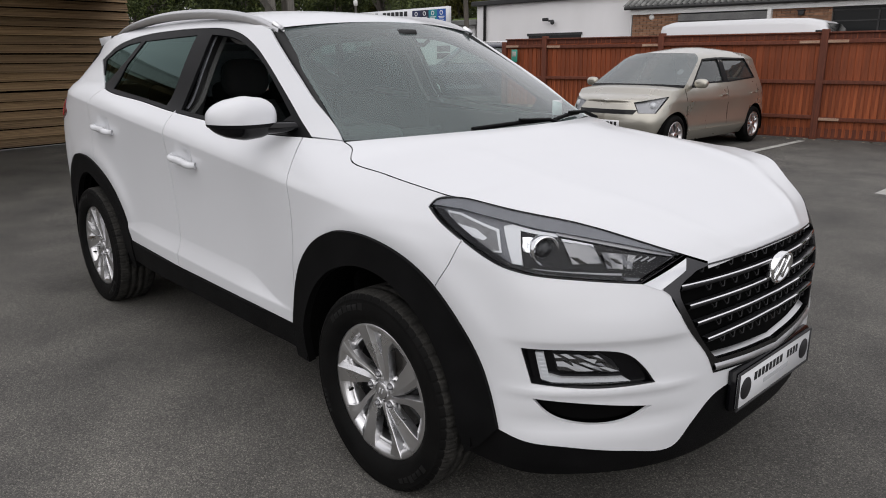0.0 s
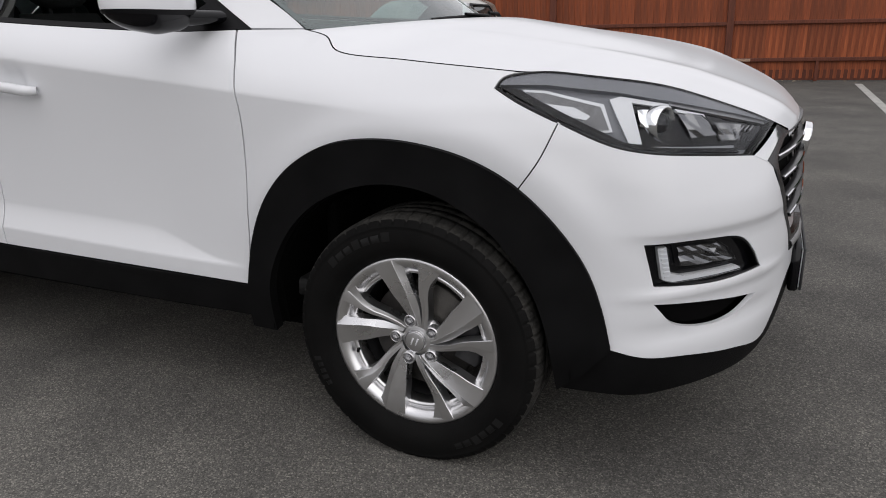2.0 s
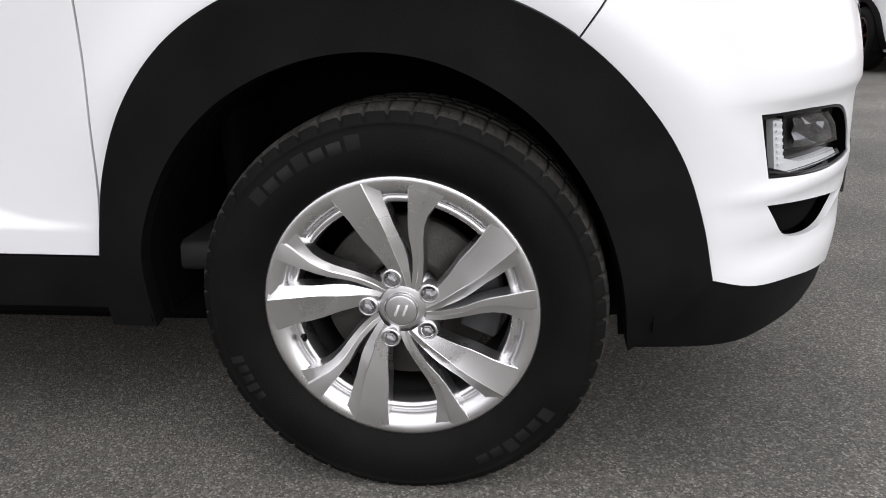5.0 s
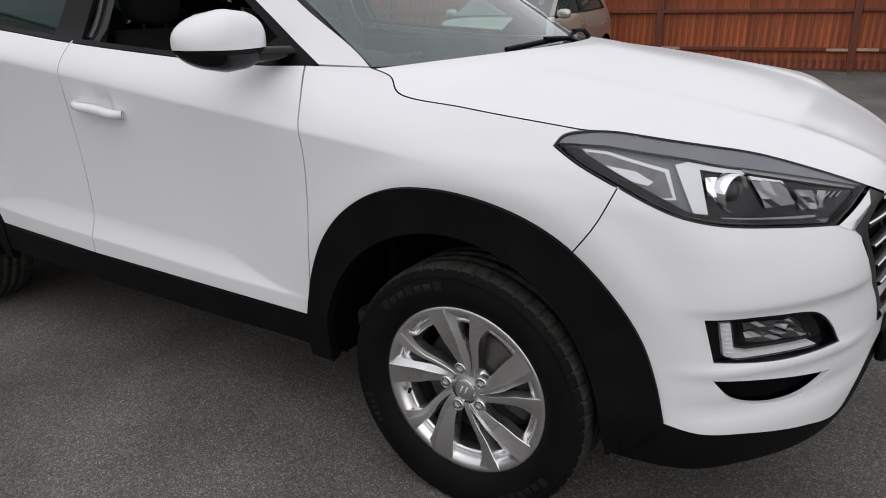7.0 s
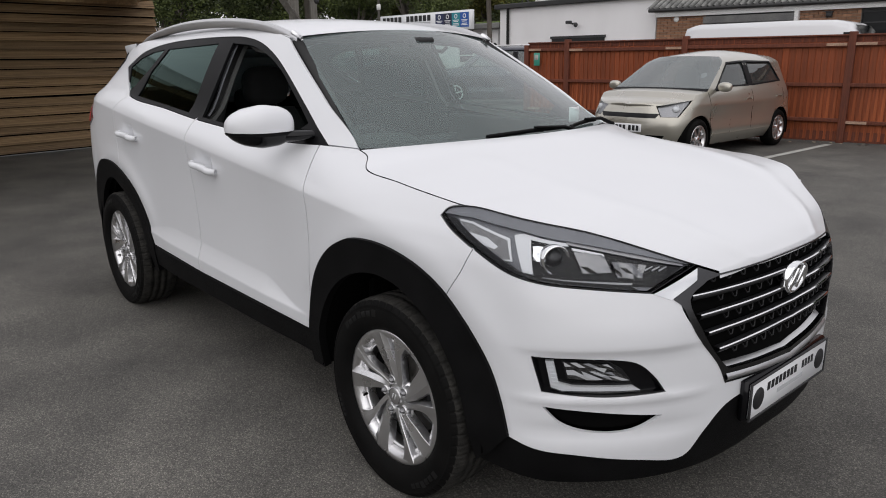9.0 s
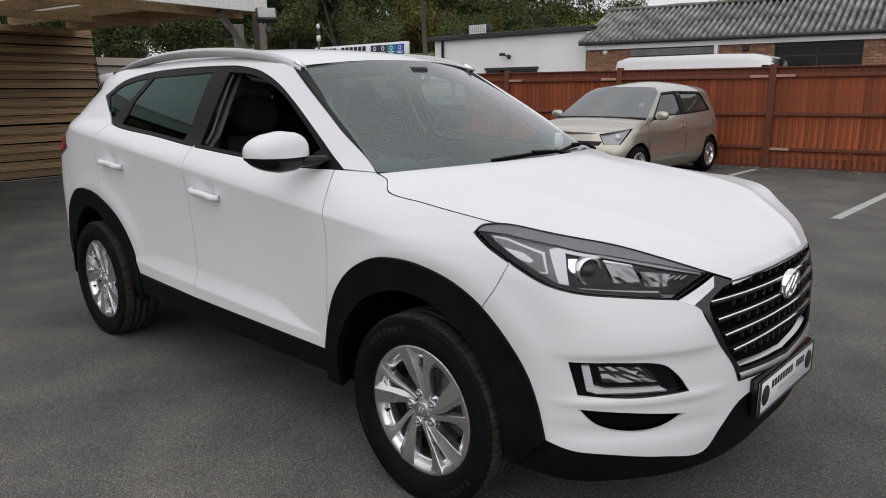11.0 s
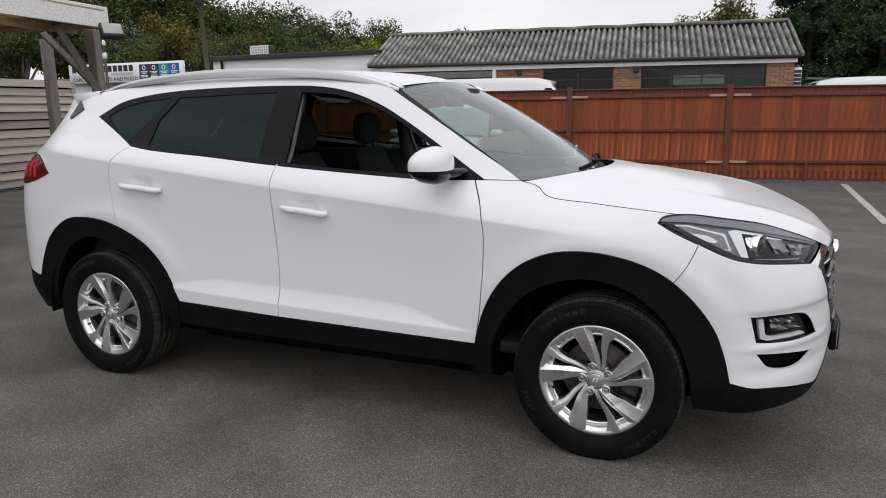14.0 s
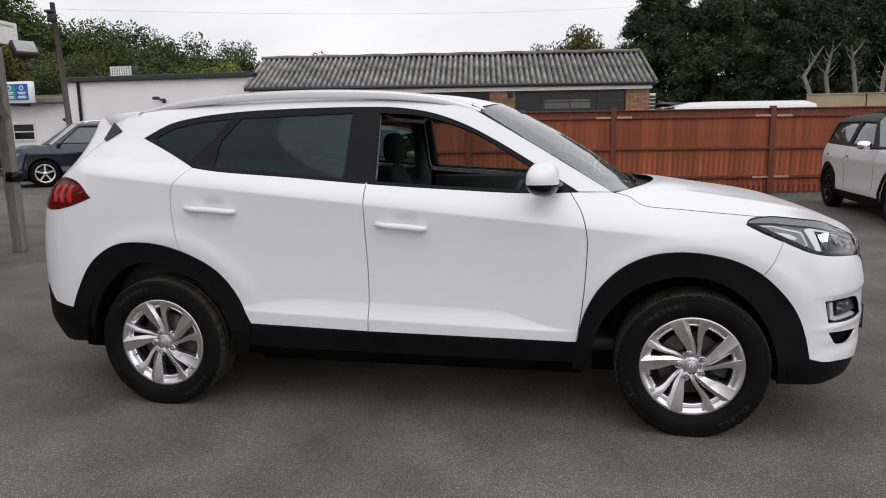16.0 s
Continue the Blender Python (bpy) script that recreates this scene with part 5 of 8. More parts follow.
LIP = curve(X((1.837, 0.395), (1.91, 0.373)) + Y((-0.74, 0.360), (-0.60, 0.336), (-0.46, 0.322), (-0.405, 0.392), (-0.334, 0.455), (-0.234, 0.478), (0, 0.482)))
flank("front_bumper", ring(SEAM_F[::-1], cut(LAMP_LOW, fx(1.70, 0.926), LAMP_LOW[-1]), Y((-0.520, 0.812)), cut(GRILLE, fy(-0.497, 0.80), GRILLE[-1]), LIP[::-1], cut(ARCH_F, ARCH_F[-1], fx(1.619, 0.778))), PAINT, car, holes=[FOG, SLIT], gap=GAP * 0.5, step=0.022)
flank_whole("front_valance", ring(LIP, line(Y((0, 0.478), (0, 0.255))), line([fy(0, 0.255), fy(-0.5, 0.258), fx(1.93, 0.256), fx(1.714, 0.27)]), X((1.76, 0.33))), CLAD, car, out=-0.006)
flank("front_arch_cladding", ring(ARCH_F, X((1.78, 0.33), (1.712, 0.27)), ARCH_FI[::-1], X((0.80, 0.30), (0.80, 0.38))), CLAD, car, out=0.010, thick=0.03)
flank("rear_arch_cladding", ring(ARCH_R, X((-0.84, 0.39), (-0.86, 0.30)), ARCH_RI[::-1], X((-1.83, 0.33), (-1.90, 0.42))), CLAD, car, out=0.010, thick=0.03)
flank("sill_cladding", ring(line(X((-0.835, 0.462), (-0.202, 0.449), (0.812, 0.434))), line(X((0.80, 0.335), (-0.85, 0.345)))), CLAD, car, out=0.004, thick=0.10)
flank("rear_bumper", ring(line(X((-1.875, 0.509), (-2.02, 0.53), (-2.10, 0.62))), [(ARC[-1], 0.62), (ARC[-1], 0.28)], line([(ARC[-1], 0.28), fx(-1.95, 0.30), fx(-1.765, 0.32)]), X((-1.83, 0.36))), CLAD, car)
REAR_GLASS = ring(line([(ARC[-1] - 0.001, 1.22), (ARC[-1] - 0.55, 1.24), (ARC[-1] - 0.60, 1.45), (ARC[-1] - 0.001, 1.49), (ARC[-1] - 0.001, 1.22)]))
flank("tailgate", ring([fx(-2.10, 0.62)], cut(REAR_EDGE, fx(-2.10, 0.62), REAR_EDGE[0]), [(ARC[-1], 1.535), (ARC[-1], 0.62)]), PAINT, car, gap=0.003)
tail = flank("tail_lamp", TAIL_LAMP, REDLENS, car, gap=0.003, out=0.006, step=0.02, label="dark red tail lamp")

# window surround, with the glass set into it
G_REAR = ring(line(X((-1.02, 1.262), (-0.33, 1.203), (-0.322, 1.523), (-0.93, 1.506), (-1.012, 1.39), (-1.02, 1.262))))
G_QUART = ring(line(X((-1.225, 1.300), (-1.17, 1.285), (-1.06, 1.40), (-0.985, 1.505), (-1.15, 1.492), (-1.30, 1.462), (-1.40, 1.412), (-1.225, 1.300))))
G_FRONT = ring(line(X((-0.165, 1.190), (0.20, 1.166), (0.57, 1.148), (0.655, 1.205)), 0.04), curve(X((0.655, 1.205), (0.50, 1.305), (0.32, 1.408), (0.16, 1.470), (0.02, 1.505), (-0.18, 1.522))), X((-0.165, 1.190)))
flank("window_surround", ring(cut(BELT, BELT[0], BELT[-1]), X((0.812, 1.136)), WINTOP[::-1], TIP[::-1]), FRAME, car, holes=[G_REAR, G_QUART, G_FRONT], out=-0.004, step=0.03)
rear_pane = flank("rear_window", G_REAR, TINT, car, out=-0.010, thick=0.004, bowed=True)
quart_pane = flank("quarter_window", G_QUART, TINT, car, out=-0.010, thick=0.004, bowed=True)
v2_, f_ = fill(G_FRONT)
d_, n_ = sheet(v2_, f_, lambda s, z: skin(s, z, -0.010), skin_normal, 0.004)
left_pane = part("front_window", mirrored(d_), CLEARGLASS, car, normals=[(a, -b, c) for a, b, c in n_])
left_pane.visible_shadow = False
flank("pillar_trim", ring(cut(BELT, BELT[0], BELT[-1]), SCREEN_EDGE[1:-1], [fx(0.24, 1.525)], X((-0.1, 1.56), (-0.6, 1.575), (-1.0, 1.57), (-1.4, 1.54), (-1.60, 1.50), (-1.70, 1.40), (-1.85, 1.27), (-1.90, 1.15), (-1.5, 1.16), (-1.13, 1.20))), TRIMGREY, car, holes=[shrink(h_, -0.012) for h_ in (G_REAR, G_QUART, G_FRONT)], out=-0.035, step=0.04, thick=0.004)
flank("window_channel", ring(line(X((-0.190, 1.195), (-0.164, 1.195), (-0.180, 1.52), (-0.204, 1.52), (-0.190, 1.195)))), LAMPGREY, car, out=-0.032, step=0.05, thick=0.004, label="pale grey window channel")
flank("belt_pillar_trim", ring(line(X((-0.27, 1.17), (-0.205, 1.17), (-0.215, 1.53), (-0.28, 1.53), (-0.27, 1.17)))), HEADLINER, car, out=-0.085, step=0.05, thick=0.02, label="grey inner pillar trim")

# bonnet: each row runs from edge to edge, the stations from the screen to the nose
BON_E = spline([(0.985, 0.726, 1.132), (1.047, 0.740, 1.113), (1.10, 0.783, 1.080), (1.30, 0.794, 1.058), (1.58, 0.810, 1.034), (1.68, 0.796, 1.034), (1.80, 0.752, 1.020), (1.905, 0.691, 0.998), (2.047, 0.535, 0.938), (2.138, 0.421, 0.889), (2.172, 0.361, 0.861)], 96)
_cut = BONNET_CUT + cut(LAMP_TOP, fx(1.609, 1.03), LAMP_TOP[-1])[1:]
_cut = np.vstack([skin([q[0] for q in _cut], [q[1] for q in _cut]), [(2.172, -0.361, 0.861)]])
_cut = _cut[np.concatenate([[True], np.diff(np.maximum.accumulate(_cut[:, 0])) > 0])]
_far = int(np.searchsorted(_cut[:, 0], 1.5))
for _ in range(6):
    _cut[_far:-1] = _cut[_far:-1] * 0.5 + (_cut[_far - 1:-2] + _cut[_far + 1:]) * 0.25
BON_E = np.stack([BON_E[:, 0], -np.interp(BON_E[:, 0], _cut[:, 0], _cut[:, 1]) - 0.0015, np.interp(BON_E[:, 0], _cut[:, 0], _cut[:, 2])], 1)
BON_C = spline([(1.215, 0, 1.150), (1.30, 0, 1.145), (1.45, 0, 1.122), (1.66, 0, 1.085), (1.76, 0, 1.063), (1.87, 0, 1.035), (1.97, 0, 1.004), (2.085, 0, 0.957), (2.162, 0, 0.914), (2.205, 0, 0.872)], 96)
rows = []
for e, c in zip(BON_E, BON_C):
    row = []
    for a in np.linspace(-1, 1, 41):
        k = 1 - abs(a) ** 2.4
        crease = 0.010 * math.exp(-abs(abs(a) - 0.62) / 0.07) * float(ease(c[0], 1.25, 1.5))
        row.append((e[0] + (c[0] - e[0]) * (1 - a * a), e[1] * a, e[2] + (c[2] - e[2]) * k + crease * min(1.0, (1 - abs(a)) * 6)))
    rows.append(row)
tuck = [(x + 0.004, y, z - 0.02) for x, y, z in rows[-1]]
bonnet = part("bonnet", grid([list(r) for r in rows] + [tuck]), PAINT, car)

# windscreen and roof
def screen_point(u, v):
    b = np.array((1.125 - 0.158 * u * u, 0.718 * u, 1.118 + 0.014 * u * u))
    t = np.array((0.375 - 0.09 * u * u, 0.560 * u, 1.572 - 0.040 * u * u))
    p = b + (t - b) * v
    bow = 0.03 * 4 * v * (1 - v)
    return p + np.array((0.52, 0, 0.85)) * bow * (1 - 0.75 * u * u)


windscreen = part("windscreen", grid([[screen_point(u, v) for u in np.linspace(-1, 1, 33)] for v in np.linspace(0, 1, 21)]), SCREEN, car)
windscreen.visible_shadow = False
border = join(grid([[screen_point(u, v) - np.array((0.002, 0, 0.004)) for u in np.linspace(-1, 1, 33)] for v in (0, 0.02, 0.04)]),
              grid([[screen_point(u, v) - np.array((0.002, 0, 0.004)) for u in np.linspace(-1, 1, 33)] for v in (0.965, 0.98, 1.0)]),
              *[grid([[screen_point(s * u, v) - np.array((0.002, 0, 0.004)) for u in (0.986, 0.993, 1.0)] for v in np.linspace(0, 1, 15)]) for s in (-1, 1)])
part("screen_border", border, FRAME, car)
edge3 = skin([p[0] for p in ROOF_EDGE], [p[1] for p in ROOF_EDGE])
rows = []
for k, e in enumerate(edge3):
    t = k / (len(edge3) - 1)
    cx = e[0] + 0.088 * (1 - t) ** 2 - 0.06 * t ** 3
    rise = 0.036 + 0.012 * math.sin(math.pi * t)
    rows.append([(e[0] + (cx - e[0]) * (1 - a * a), -e[1] * a, e[2] + rise * (1 - abs(a) ** 2.2)) for a in np.linspace(-1, 1, 33)])
part("roof", grid(rows), PAINT, car)


# ---- the white car: lamps, grille, wheels, cabin ----
def L(*pts):
    """(s, z) of points given as (x, y, z), by whichever of x and y runs along the skin there."""
    return [fx(x, z) if abs(y) > 0.72 else fy(y, z) for x, y, z in pts]


# dark inner shell behind the gaps and openings
SHELL = ring(line(Y((0, 0.27), (-0.55, 0.27)) + X((1.86, 0.27), (1.712, 0.27))), ARCH_FI[::-1], line(X((0.885, 0.30), (-0.94, 0.30))), ARCH_RI[::-1], line([fx(-1.765, 0.32), (ARC[-1], 0.32), (ARC[-1], 1.12)]),
             line([(ARC[-1], 1.12), fx(-1.5, 1.2), fx(-1.1, 1.22), fx(0.0, 1.13), fx(0.8, 1.08), fx(0.98, 1.05), fx(1.5, 0.97)]), line([fx(1.5, 0.97), fx(1.62, 0.87)] + Y((-0.70, 0.78), (-0.5, 0.77), (-0.42, 0.85), (0, 0.86))))
flank("inner_shell", SHELL, UNDER, car, out=-0.055, step=0.05, thick=0.004)
part("underbody", join(box(-2.05, 2.02, -0.58, 0.58, 0.20, 0.34, 0.03), box(-0.93, 0.87, -0.62, 0.62, 0.19, 0.36, 0.03), box(-0.93, 0.87, -0.77, 0.77, 0.27, 0.36, 0.03), box(-1.0, -0.7, -0.4, 0.4, 0.17, 0.21, 0.02)), UNDER, car)
for cx in (1.335, -1.335):
    for s in (-1, 1):
        well = [[(cx - 0.02 + 0.435 * math.cos(a), s * y, 0.345 + 0.435 * math.sin(a)) for y in (0.872, 0.80, 0.70, 0.60, 0.52)] for a in np.linspace(-0.08, math.pi + 0.08, 28)]
        wall = [[(cx - 0.02 + r * math.cos(a), s * 0.52, 0.345 + r * math.sin(a)) for r in (0.435, 0.2, 0.0)] for a in np.linspace(-0.08, math.pi + 0.08, 28)]
        part("wheel_arch_liner", join(grid(well), grid(wall)), UNDER, car)


def tyre_data(tread):
    side = [(0.231, -0.083), (0.237, -0.092), (0.245, -0.1005), (0.256, -0.108), (0.268, -0.1125), (0.282, -0.1140), (0.297, -0.1130), (0.311, -0.1105), (0.318, -0.1085), (0.3195, -0.1092), (0.3225, -0.1080), (0.330, -0.1035), (0.3372, -0.0965), (0.3415, -0.0880), (0.3440, -0.0760), (0.3452, -0.062)]
    mid = [(0.3455, -0.045), (0.338, -0.043), (0.338, -0.035), (0.346, -0.033), (0.346, -0.005), (0.338, -0.004), (0.338, 0.004)]
    prof = side + mid + [(0.346, 0.005), (0.346, 0.033), (0.338, 0.035), (0.338, 0.043), (0.3455, 0.045)] + [(r, -y) for r, y in side[::-1]]
    n = 56 * 9
    rows = []
    for r, y in [q for q in prof if tread == (q[0] > 0.336) or (0.336 < q[0] < 0.3375)]:
        row = []
        for j in range(n):
            a = 2 * math.pi * j / n
            depth = 0.0
            if 0.3295 < r and abs(y) > 0.06 and j % 9 == 0:
                depth = 0.0075
            elif 0.338 < r < 0.3450 and abs(y) > 0.06 and j % 9 == 5:
                depth = 0.0030
            if r > 0.345 and abs(y) < 0.045 and (j + (3 if y > 0 else 0)) % 9 == 0:
                depth = 0.004
            x, z = (r - depth) * math.cos(a), (r - depth) * math.sin(a)
            # flattened where it stands, the sidewall bulging above
            sag = float(ease(np.array(-z), 0.22, 0.335)) * (1 if r < 0.335 else 0.4)
            row.append((x, y + math.copysign(0.003 * sag, y), max(z, -0.3450 - DROP.z)))
        rows.append(row)
    if not tread:
        a, b = grid(rows[:len(rows) // 2], True), grid(rows[len(rows) // 2:], True)
        return join(a, b)
    return grid(rows, True)


# spokes in pairs, as the angles of their edges at given radii, outermost first
SPOKE_R = (0.228, 0.212, 0.195, 0.175, 0.155, 0.135, 0.115, 0.100, 0.085, 0.072, 0.058, 0.042)
SPOKES = (
    ((118.4, 117.4, 116.6, 115.6, 115.0, 114.0, 111.5, 109.5, 107.3, 104.6, 100.4, 95.0),
     (103.0, 102.2, 101.2, 99.9, 98.1, 96.4, 94.8, 93.0, 90.2, 87.0, 82.5, 76.0),
     (95.6, 95.8, 95.2, 93.6, 92.0, 89.0, 85.2, 82.2, 79.4, 76.4, 71.5, 64.0)),
    ((83.8, 83.6, 83.3, 83.0, 82.6, 81.4, 78.6, 76.2, 74.0, 72.1, 69.7, 66.0),
     (75.0, 75.4, 76.0, 77.2, 77.4, 76.4, 73.6, 71.0, 68.0, 65.0, 61.5, 57.0),
     (66.6, 68.4, 70.4, 72.4, 72.6, 71.2, 68.2, 65.2, 61.5, 57.4, 52.4, 47.0)),
)


def spoke_data(kind, turn):
    """One spoke: a broad face with a ridge, a bevel beside it and thin walls."""
    rows = []
    for k, rad in enumerate(SPOKE_R):
        y = -0.0895 + 0.020 * (1 - (rad - 0.042) / 0.186) ** 1.6
        dip = 0.0065 * float(ease(np.array(rad), 0.05, 0.10)) * (1 - 0.6 * float(ease(np.array(rad), 0.19, 0.228)))
        a0, a1, a2 = (t[k] for t in SPOKES[kind])
        back, deep = 0.20 / rad, y + 0.030
        if kind == 0:
            line_ = [(a0 + back, deep), (a0 + 0.15 * back, y + 0.007), (a0, y + 0.002), (a0 - 0.4, y + 0.0008), (a1 + 0.5, y - 0.0026), (a1, y - 0.0030), (a1 - 0.6, y - 0.0018), (a2, y + dip), (a2 - 0.3 * back, y + dip + 0.006), (a2 - back, deep)]
        else:
            line_ = [(a0 + back, deep), (a0 + 0.15 * back, y + 0.007), (a0, y + 0.001), (a0 - 0.4, y - 0.0010), (a1 + 0.5, y - 0.0004), (a1, y), (a1 - 0.6, y + 0.0008), (a2, y + 0.5 * dip), (a2 - 0.3 * back, y + 0.5 * dip + 0.006), (a2 - back, deep)]
        rows.append([(rad * math.cos(radians(a + turn)), yy, rad * math.sin(radians(a + turn))) for a, yy in line_])
    return grid(rows)


TYRE, TREADS = tyre_data(False), tyre_data(True)
LIP_PROFILE = [(0.194, -0.02), (0.197, -0.058), (0.2010, -0.073), (0.2065, -0.0815), (0.213, -0.0862), (0.223, -0.0895), (0.2320, -0.0900), (0.2355, -0.0875), (0.2345, -0.081), (0.228, -0.074)]
BARREL = [(0.199, -0.04), (0.190, 0.0), (0.192, 0.09), (0.224, 0.10)]


def crisp(ob, angle):
    """Marks edges sharper than the angle as hard, the rest stays smooth."""
    ob.data.set_sharp_from_angle(angle=radians(angle))
    return ob


def build_wheel(parent, turn):
    """A wheel whose rim is turned by so many degrees; the tyre keeps its flat underneath."""
    wheel = part("wheel", lathe(BARREL, 64), CAST, parent)
    part("tyre", TYRE, RUBBER, wheel, "black tyre sidewall")
    part("tread", TREADS, TREAD, wheel, "dusty tread with shoulder blocks")
    part("rim", lathe(LIP_PROFILE, 96), ALLOY, wheel, "silver alloy rim")
    part("rim_step", lathe([(0.184, -0.026), (0.185, -0.060), (0.188, -0.067), (0.196, -0.067), (0.2015, -0.061)], 96), ALLOY, wheel)
    for k in range(5):
        for kind in (0, 1):
            crisp(part("spoke", spoke_data(kind, turn - 72 * k), ALLOY, wheel), 14)
    hub = [(0.0, -0.069), (0.030, -0.069), (0.040, -0.0665), (0.052, -0.063), (0.063, -0.055), (0.071, -0.040), (0.075, -0.015)]
    part("hub", lathe(hub, 60), ALLOY, wheel)
    part("hub_cap", lathe([(0.0, -0.0795), (0.024, -0.0788), (0.0285, -0.0775), (0.0305, -0.0740), (0.0305, -0.060)], 40), ALLOY, wheel)
    tilt = pose(0, 0, 0, 0, -turn, 0)
    part("cap_ring", lathe([(0.0268, -0.0786), (0.0275, -0.0795), (0.0285, -0.0790), (0.0292, -0.0770)], 40), DARKCHROME, wheel)
    for e in (-0.007, 0.007):
        part("cap_mark", moved(box(-0.0022, 0.0022, -0.0810, -0.078, -0.011, 0.011, 0.0008), tilt @ Matrix.Translation((e, 0, 0)) @ pose(0, 0, 0, 0, 22, 0)), LAMPWHITE, wheel)
    for k in range(5):
        a = radians(103.5 + turn - 72 * k)
        c = Matrix.Translation((0.057 * math.cos(a), 0, 0.057 * math.sin(a)))
        part("nut_pocket", moved(lathe([(0.0, -0.064), (0.0125, -0.064), (0.0130, -0.0760), (0.0150, -0.0775), (0.0175, -0.0745), (0.0190, -0.055)], 24), c), ALLOY, wheel)
        nut = join(lathe([(0.0, -0.0855), (0.0058, -0.0855), (0.0088, -0.0825), (0.0092, -0.079), (0.0105, -0.0775), (0.0105, -0.062)], 6), lathe([(0.0, -0.0875), (0.004, -0.0875), (0.0055, -0.0852)], 12))
        part("wheel_nut", moved(nut, c), DARKCHROME, wheel, smooth=False)
    part("brake_disc", lathe([(0.075, -0.045), (0.080, -0.020), (0.147, -0.020), (0.150, -0.012), (0.147, 0.01)], 64), STEEL, wheel)
    rows = [[(r * math.cos(a), y, r * math.sin(a)) for r, y in ((0.10, -0.012), (0.105, -0.038), (0.165, -0.038), (0.172, -0.02), (0.172, 0.02))] for a in np.linspace(-0.4, 0.6, 9)]
    part("brake_caliper", grid(rows), CAST, wheel)
    a = radians(-162 + turn)
    part("tyre_valve", tube([(0.196 * math.cos(a), -0.055, 0.196 * math.sin(a)), (0.186 * math.cos(a), -0.070, 0.186 * math.sin(a)), (0.180 * math.cos(a), -0.084, 0.180 * math.sin(a))], (0.0055, 0.005, 0.004), 8), RUBBER, wheel)
    # raised sidewall marks, too worn to read, as plain bars
    for a0, n, w in ((98, 7, 4.6), (290, 7, 4.2), (195, 5, 2.4)):
        for j in range(n):
            a = np.linspace(radians(a0 + j * (w + 1.3)), radians(a0 + j * (w + 1.3) + w), 4)
            hi = 0.302 if j % 3 else 0.307
            rows = [[(r * math.cos(t), -0.1146 if 0.286 < r < 0.3065 and e else -0.1120, r * math.sin(t)) for r, e in ((0.281, 0), (0.2865, 1), (hi, 1), (hi + 0.0015, 0))] for t in a]
            part("sidewall_mark", grid(rows), WORNMARK, wheel)
    return wheel


for cx, side, turn in ((1.335, -1, 0), (-1.335, -1, 6), (1.335, 1, 20), (-1.335, 1, 40)):
    build_wheel(car, turn).matrix_basis = pose(cx, side * 0.797, 0.345, 0, 0, 0 if side < 0 else 180)

# head lamps: housing, trims and bulbs under a clear lens
LAMP = ring(LAMP_LOW, LAMP_TOP[::-1])
lamp_r, lamp_l = flank("headlamp", LAMP, LAMPGREY, car, out=-0.024, step=0.03, thick=0.01, label="clear headlamp with grey housing")


def faceted(name, corners, nx, nz, depth, mat, parents, seed, label=""):
    """A reflector of small flat facets between four corners on the skin, set back by the depth."""
    r = random.Random(seed)
    c = [np.array(q) for q in L(*corners)]
    back = [[-depth * r.uniform(0.35, 1.0) for _ in range(nx + 1)] for _ in range(nz + 1)]
    rows = []
    for j in range(nz + 1):
        row = []
        for i in range(nx + 1):
            u, v = i / nx, j / nz
            q = (c[0] * (1 - u) + c[1] * u) * (1 - v) + (c[3] * (1 - u) + c[2] * u) * v
            row.append(skin([q[0]], [q[1]], back[j][i])[0])
        rows.append(row)
    d_ = grid(rows)
    a_ = part(name, d_, mat, parents[0], label, smooth=False)
    b_ = part(name, mirrored(d_), mat, parents[1], label, smooth=False)
    return a_, b_


def on_lamp(name, pts, mat, out, thick=0.012, smooth_line=False, label="", step=0.02):
    poly = ring(curve(L(*pts, pts[0]), 0.01) if smooth_line else line(L(*pts, pts[0]), 0.02))
    a, b = flank(name, poly, mat, lamp_r, out=out, step=step, thick=thick, label=label)
    b.parent = lamp_l
    return a, b


on_lamp("lamp_surround", [(1.56, -0.83, 0.998), (1.70, -0.85, 0.932), (1.811, -0.84, 0.884), (1.878, -0.81, 0.868), (1.99, -0.715, 0.851), (2.07, -0.60, 0.835), (2.05, -0.62, 0.848), (1.90, -0.80, 0.872), (1.84, -0.81, 0.884), (1.72, -0.84, 0.94), (1.60, -0.83, 0.995)], PIANO, -0.008, 0.02)
a, b = flank("lamp_brow", ring(LAMP_TOP, line(L((2.128, -0.45, 0.884), (2.05, -0.56, 0.915), (1.93, -0.72, 0.958), (1.82, -0.80, 0.981), (1.66, -0.83, 0.999), (1.585, -0.84, 0.999)) + [LAMP_LOW[0]], 0.02)), LAMPGREY, lamp_r, out=-0.005, gap=0.005, step=0.02, thick=0.018, label="grey brow of the housing")
b.parent = lamp_l
on_lamp("lamp_cavity", [(1.833, -0.80, 0.962), (1.905, -0.735, 0.953), (1.977, -0.66, 0.934), (2.06, -0.56, 0.91), (2.129, -0.45, 0.881), (2.09, -0.56, 0.834), (1.985, -0.715, 0.853), (1.885, -0.81, 0.868)], PIANO, -0.0215, 0.01)
on_lamp("indicator_rim", [(1.606, -0.84, 0.993), (1.66, -0.83, 0.991), (1.790, -0.81, 0.962), (1.816, -0.83, 0.904), (1.778, -0.84, 0.902), (1.72, -0.85, 0.930), (1.636, -0.84, 0.970)], LAMPWHITE, -0.017, 0.006)
on_lamp("indicator", [(1.616, -0.84, 0.988), (1.66, -0.83, 0.986), (1.784, -0.81, 0.957), (1.808, -0.83, 0.909), (1.780, -0.84, 0.907), (1.725, -0.85, 0.934), (1.642, -0.84, 0.972)], STIPPLE, -0.0155, 0.004, label="pale stippled indicator")
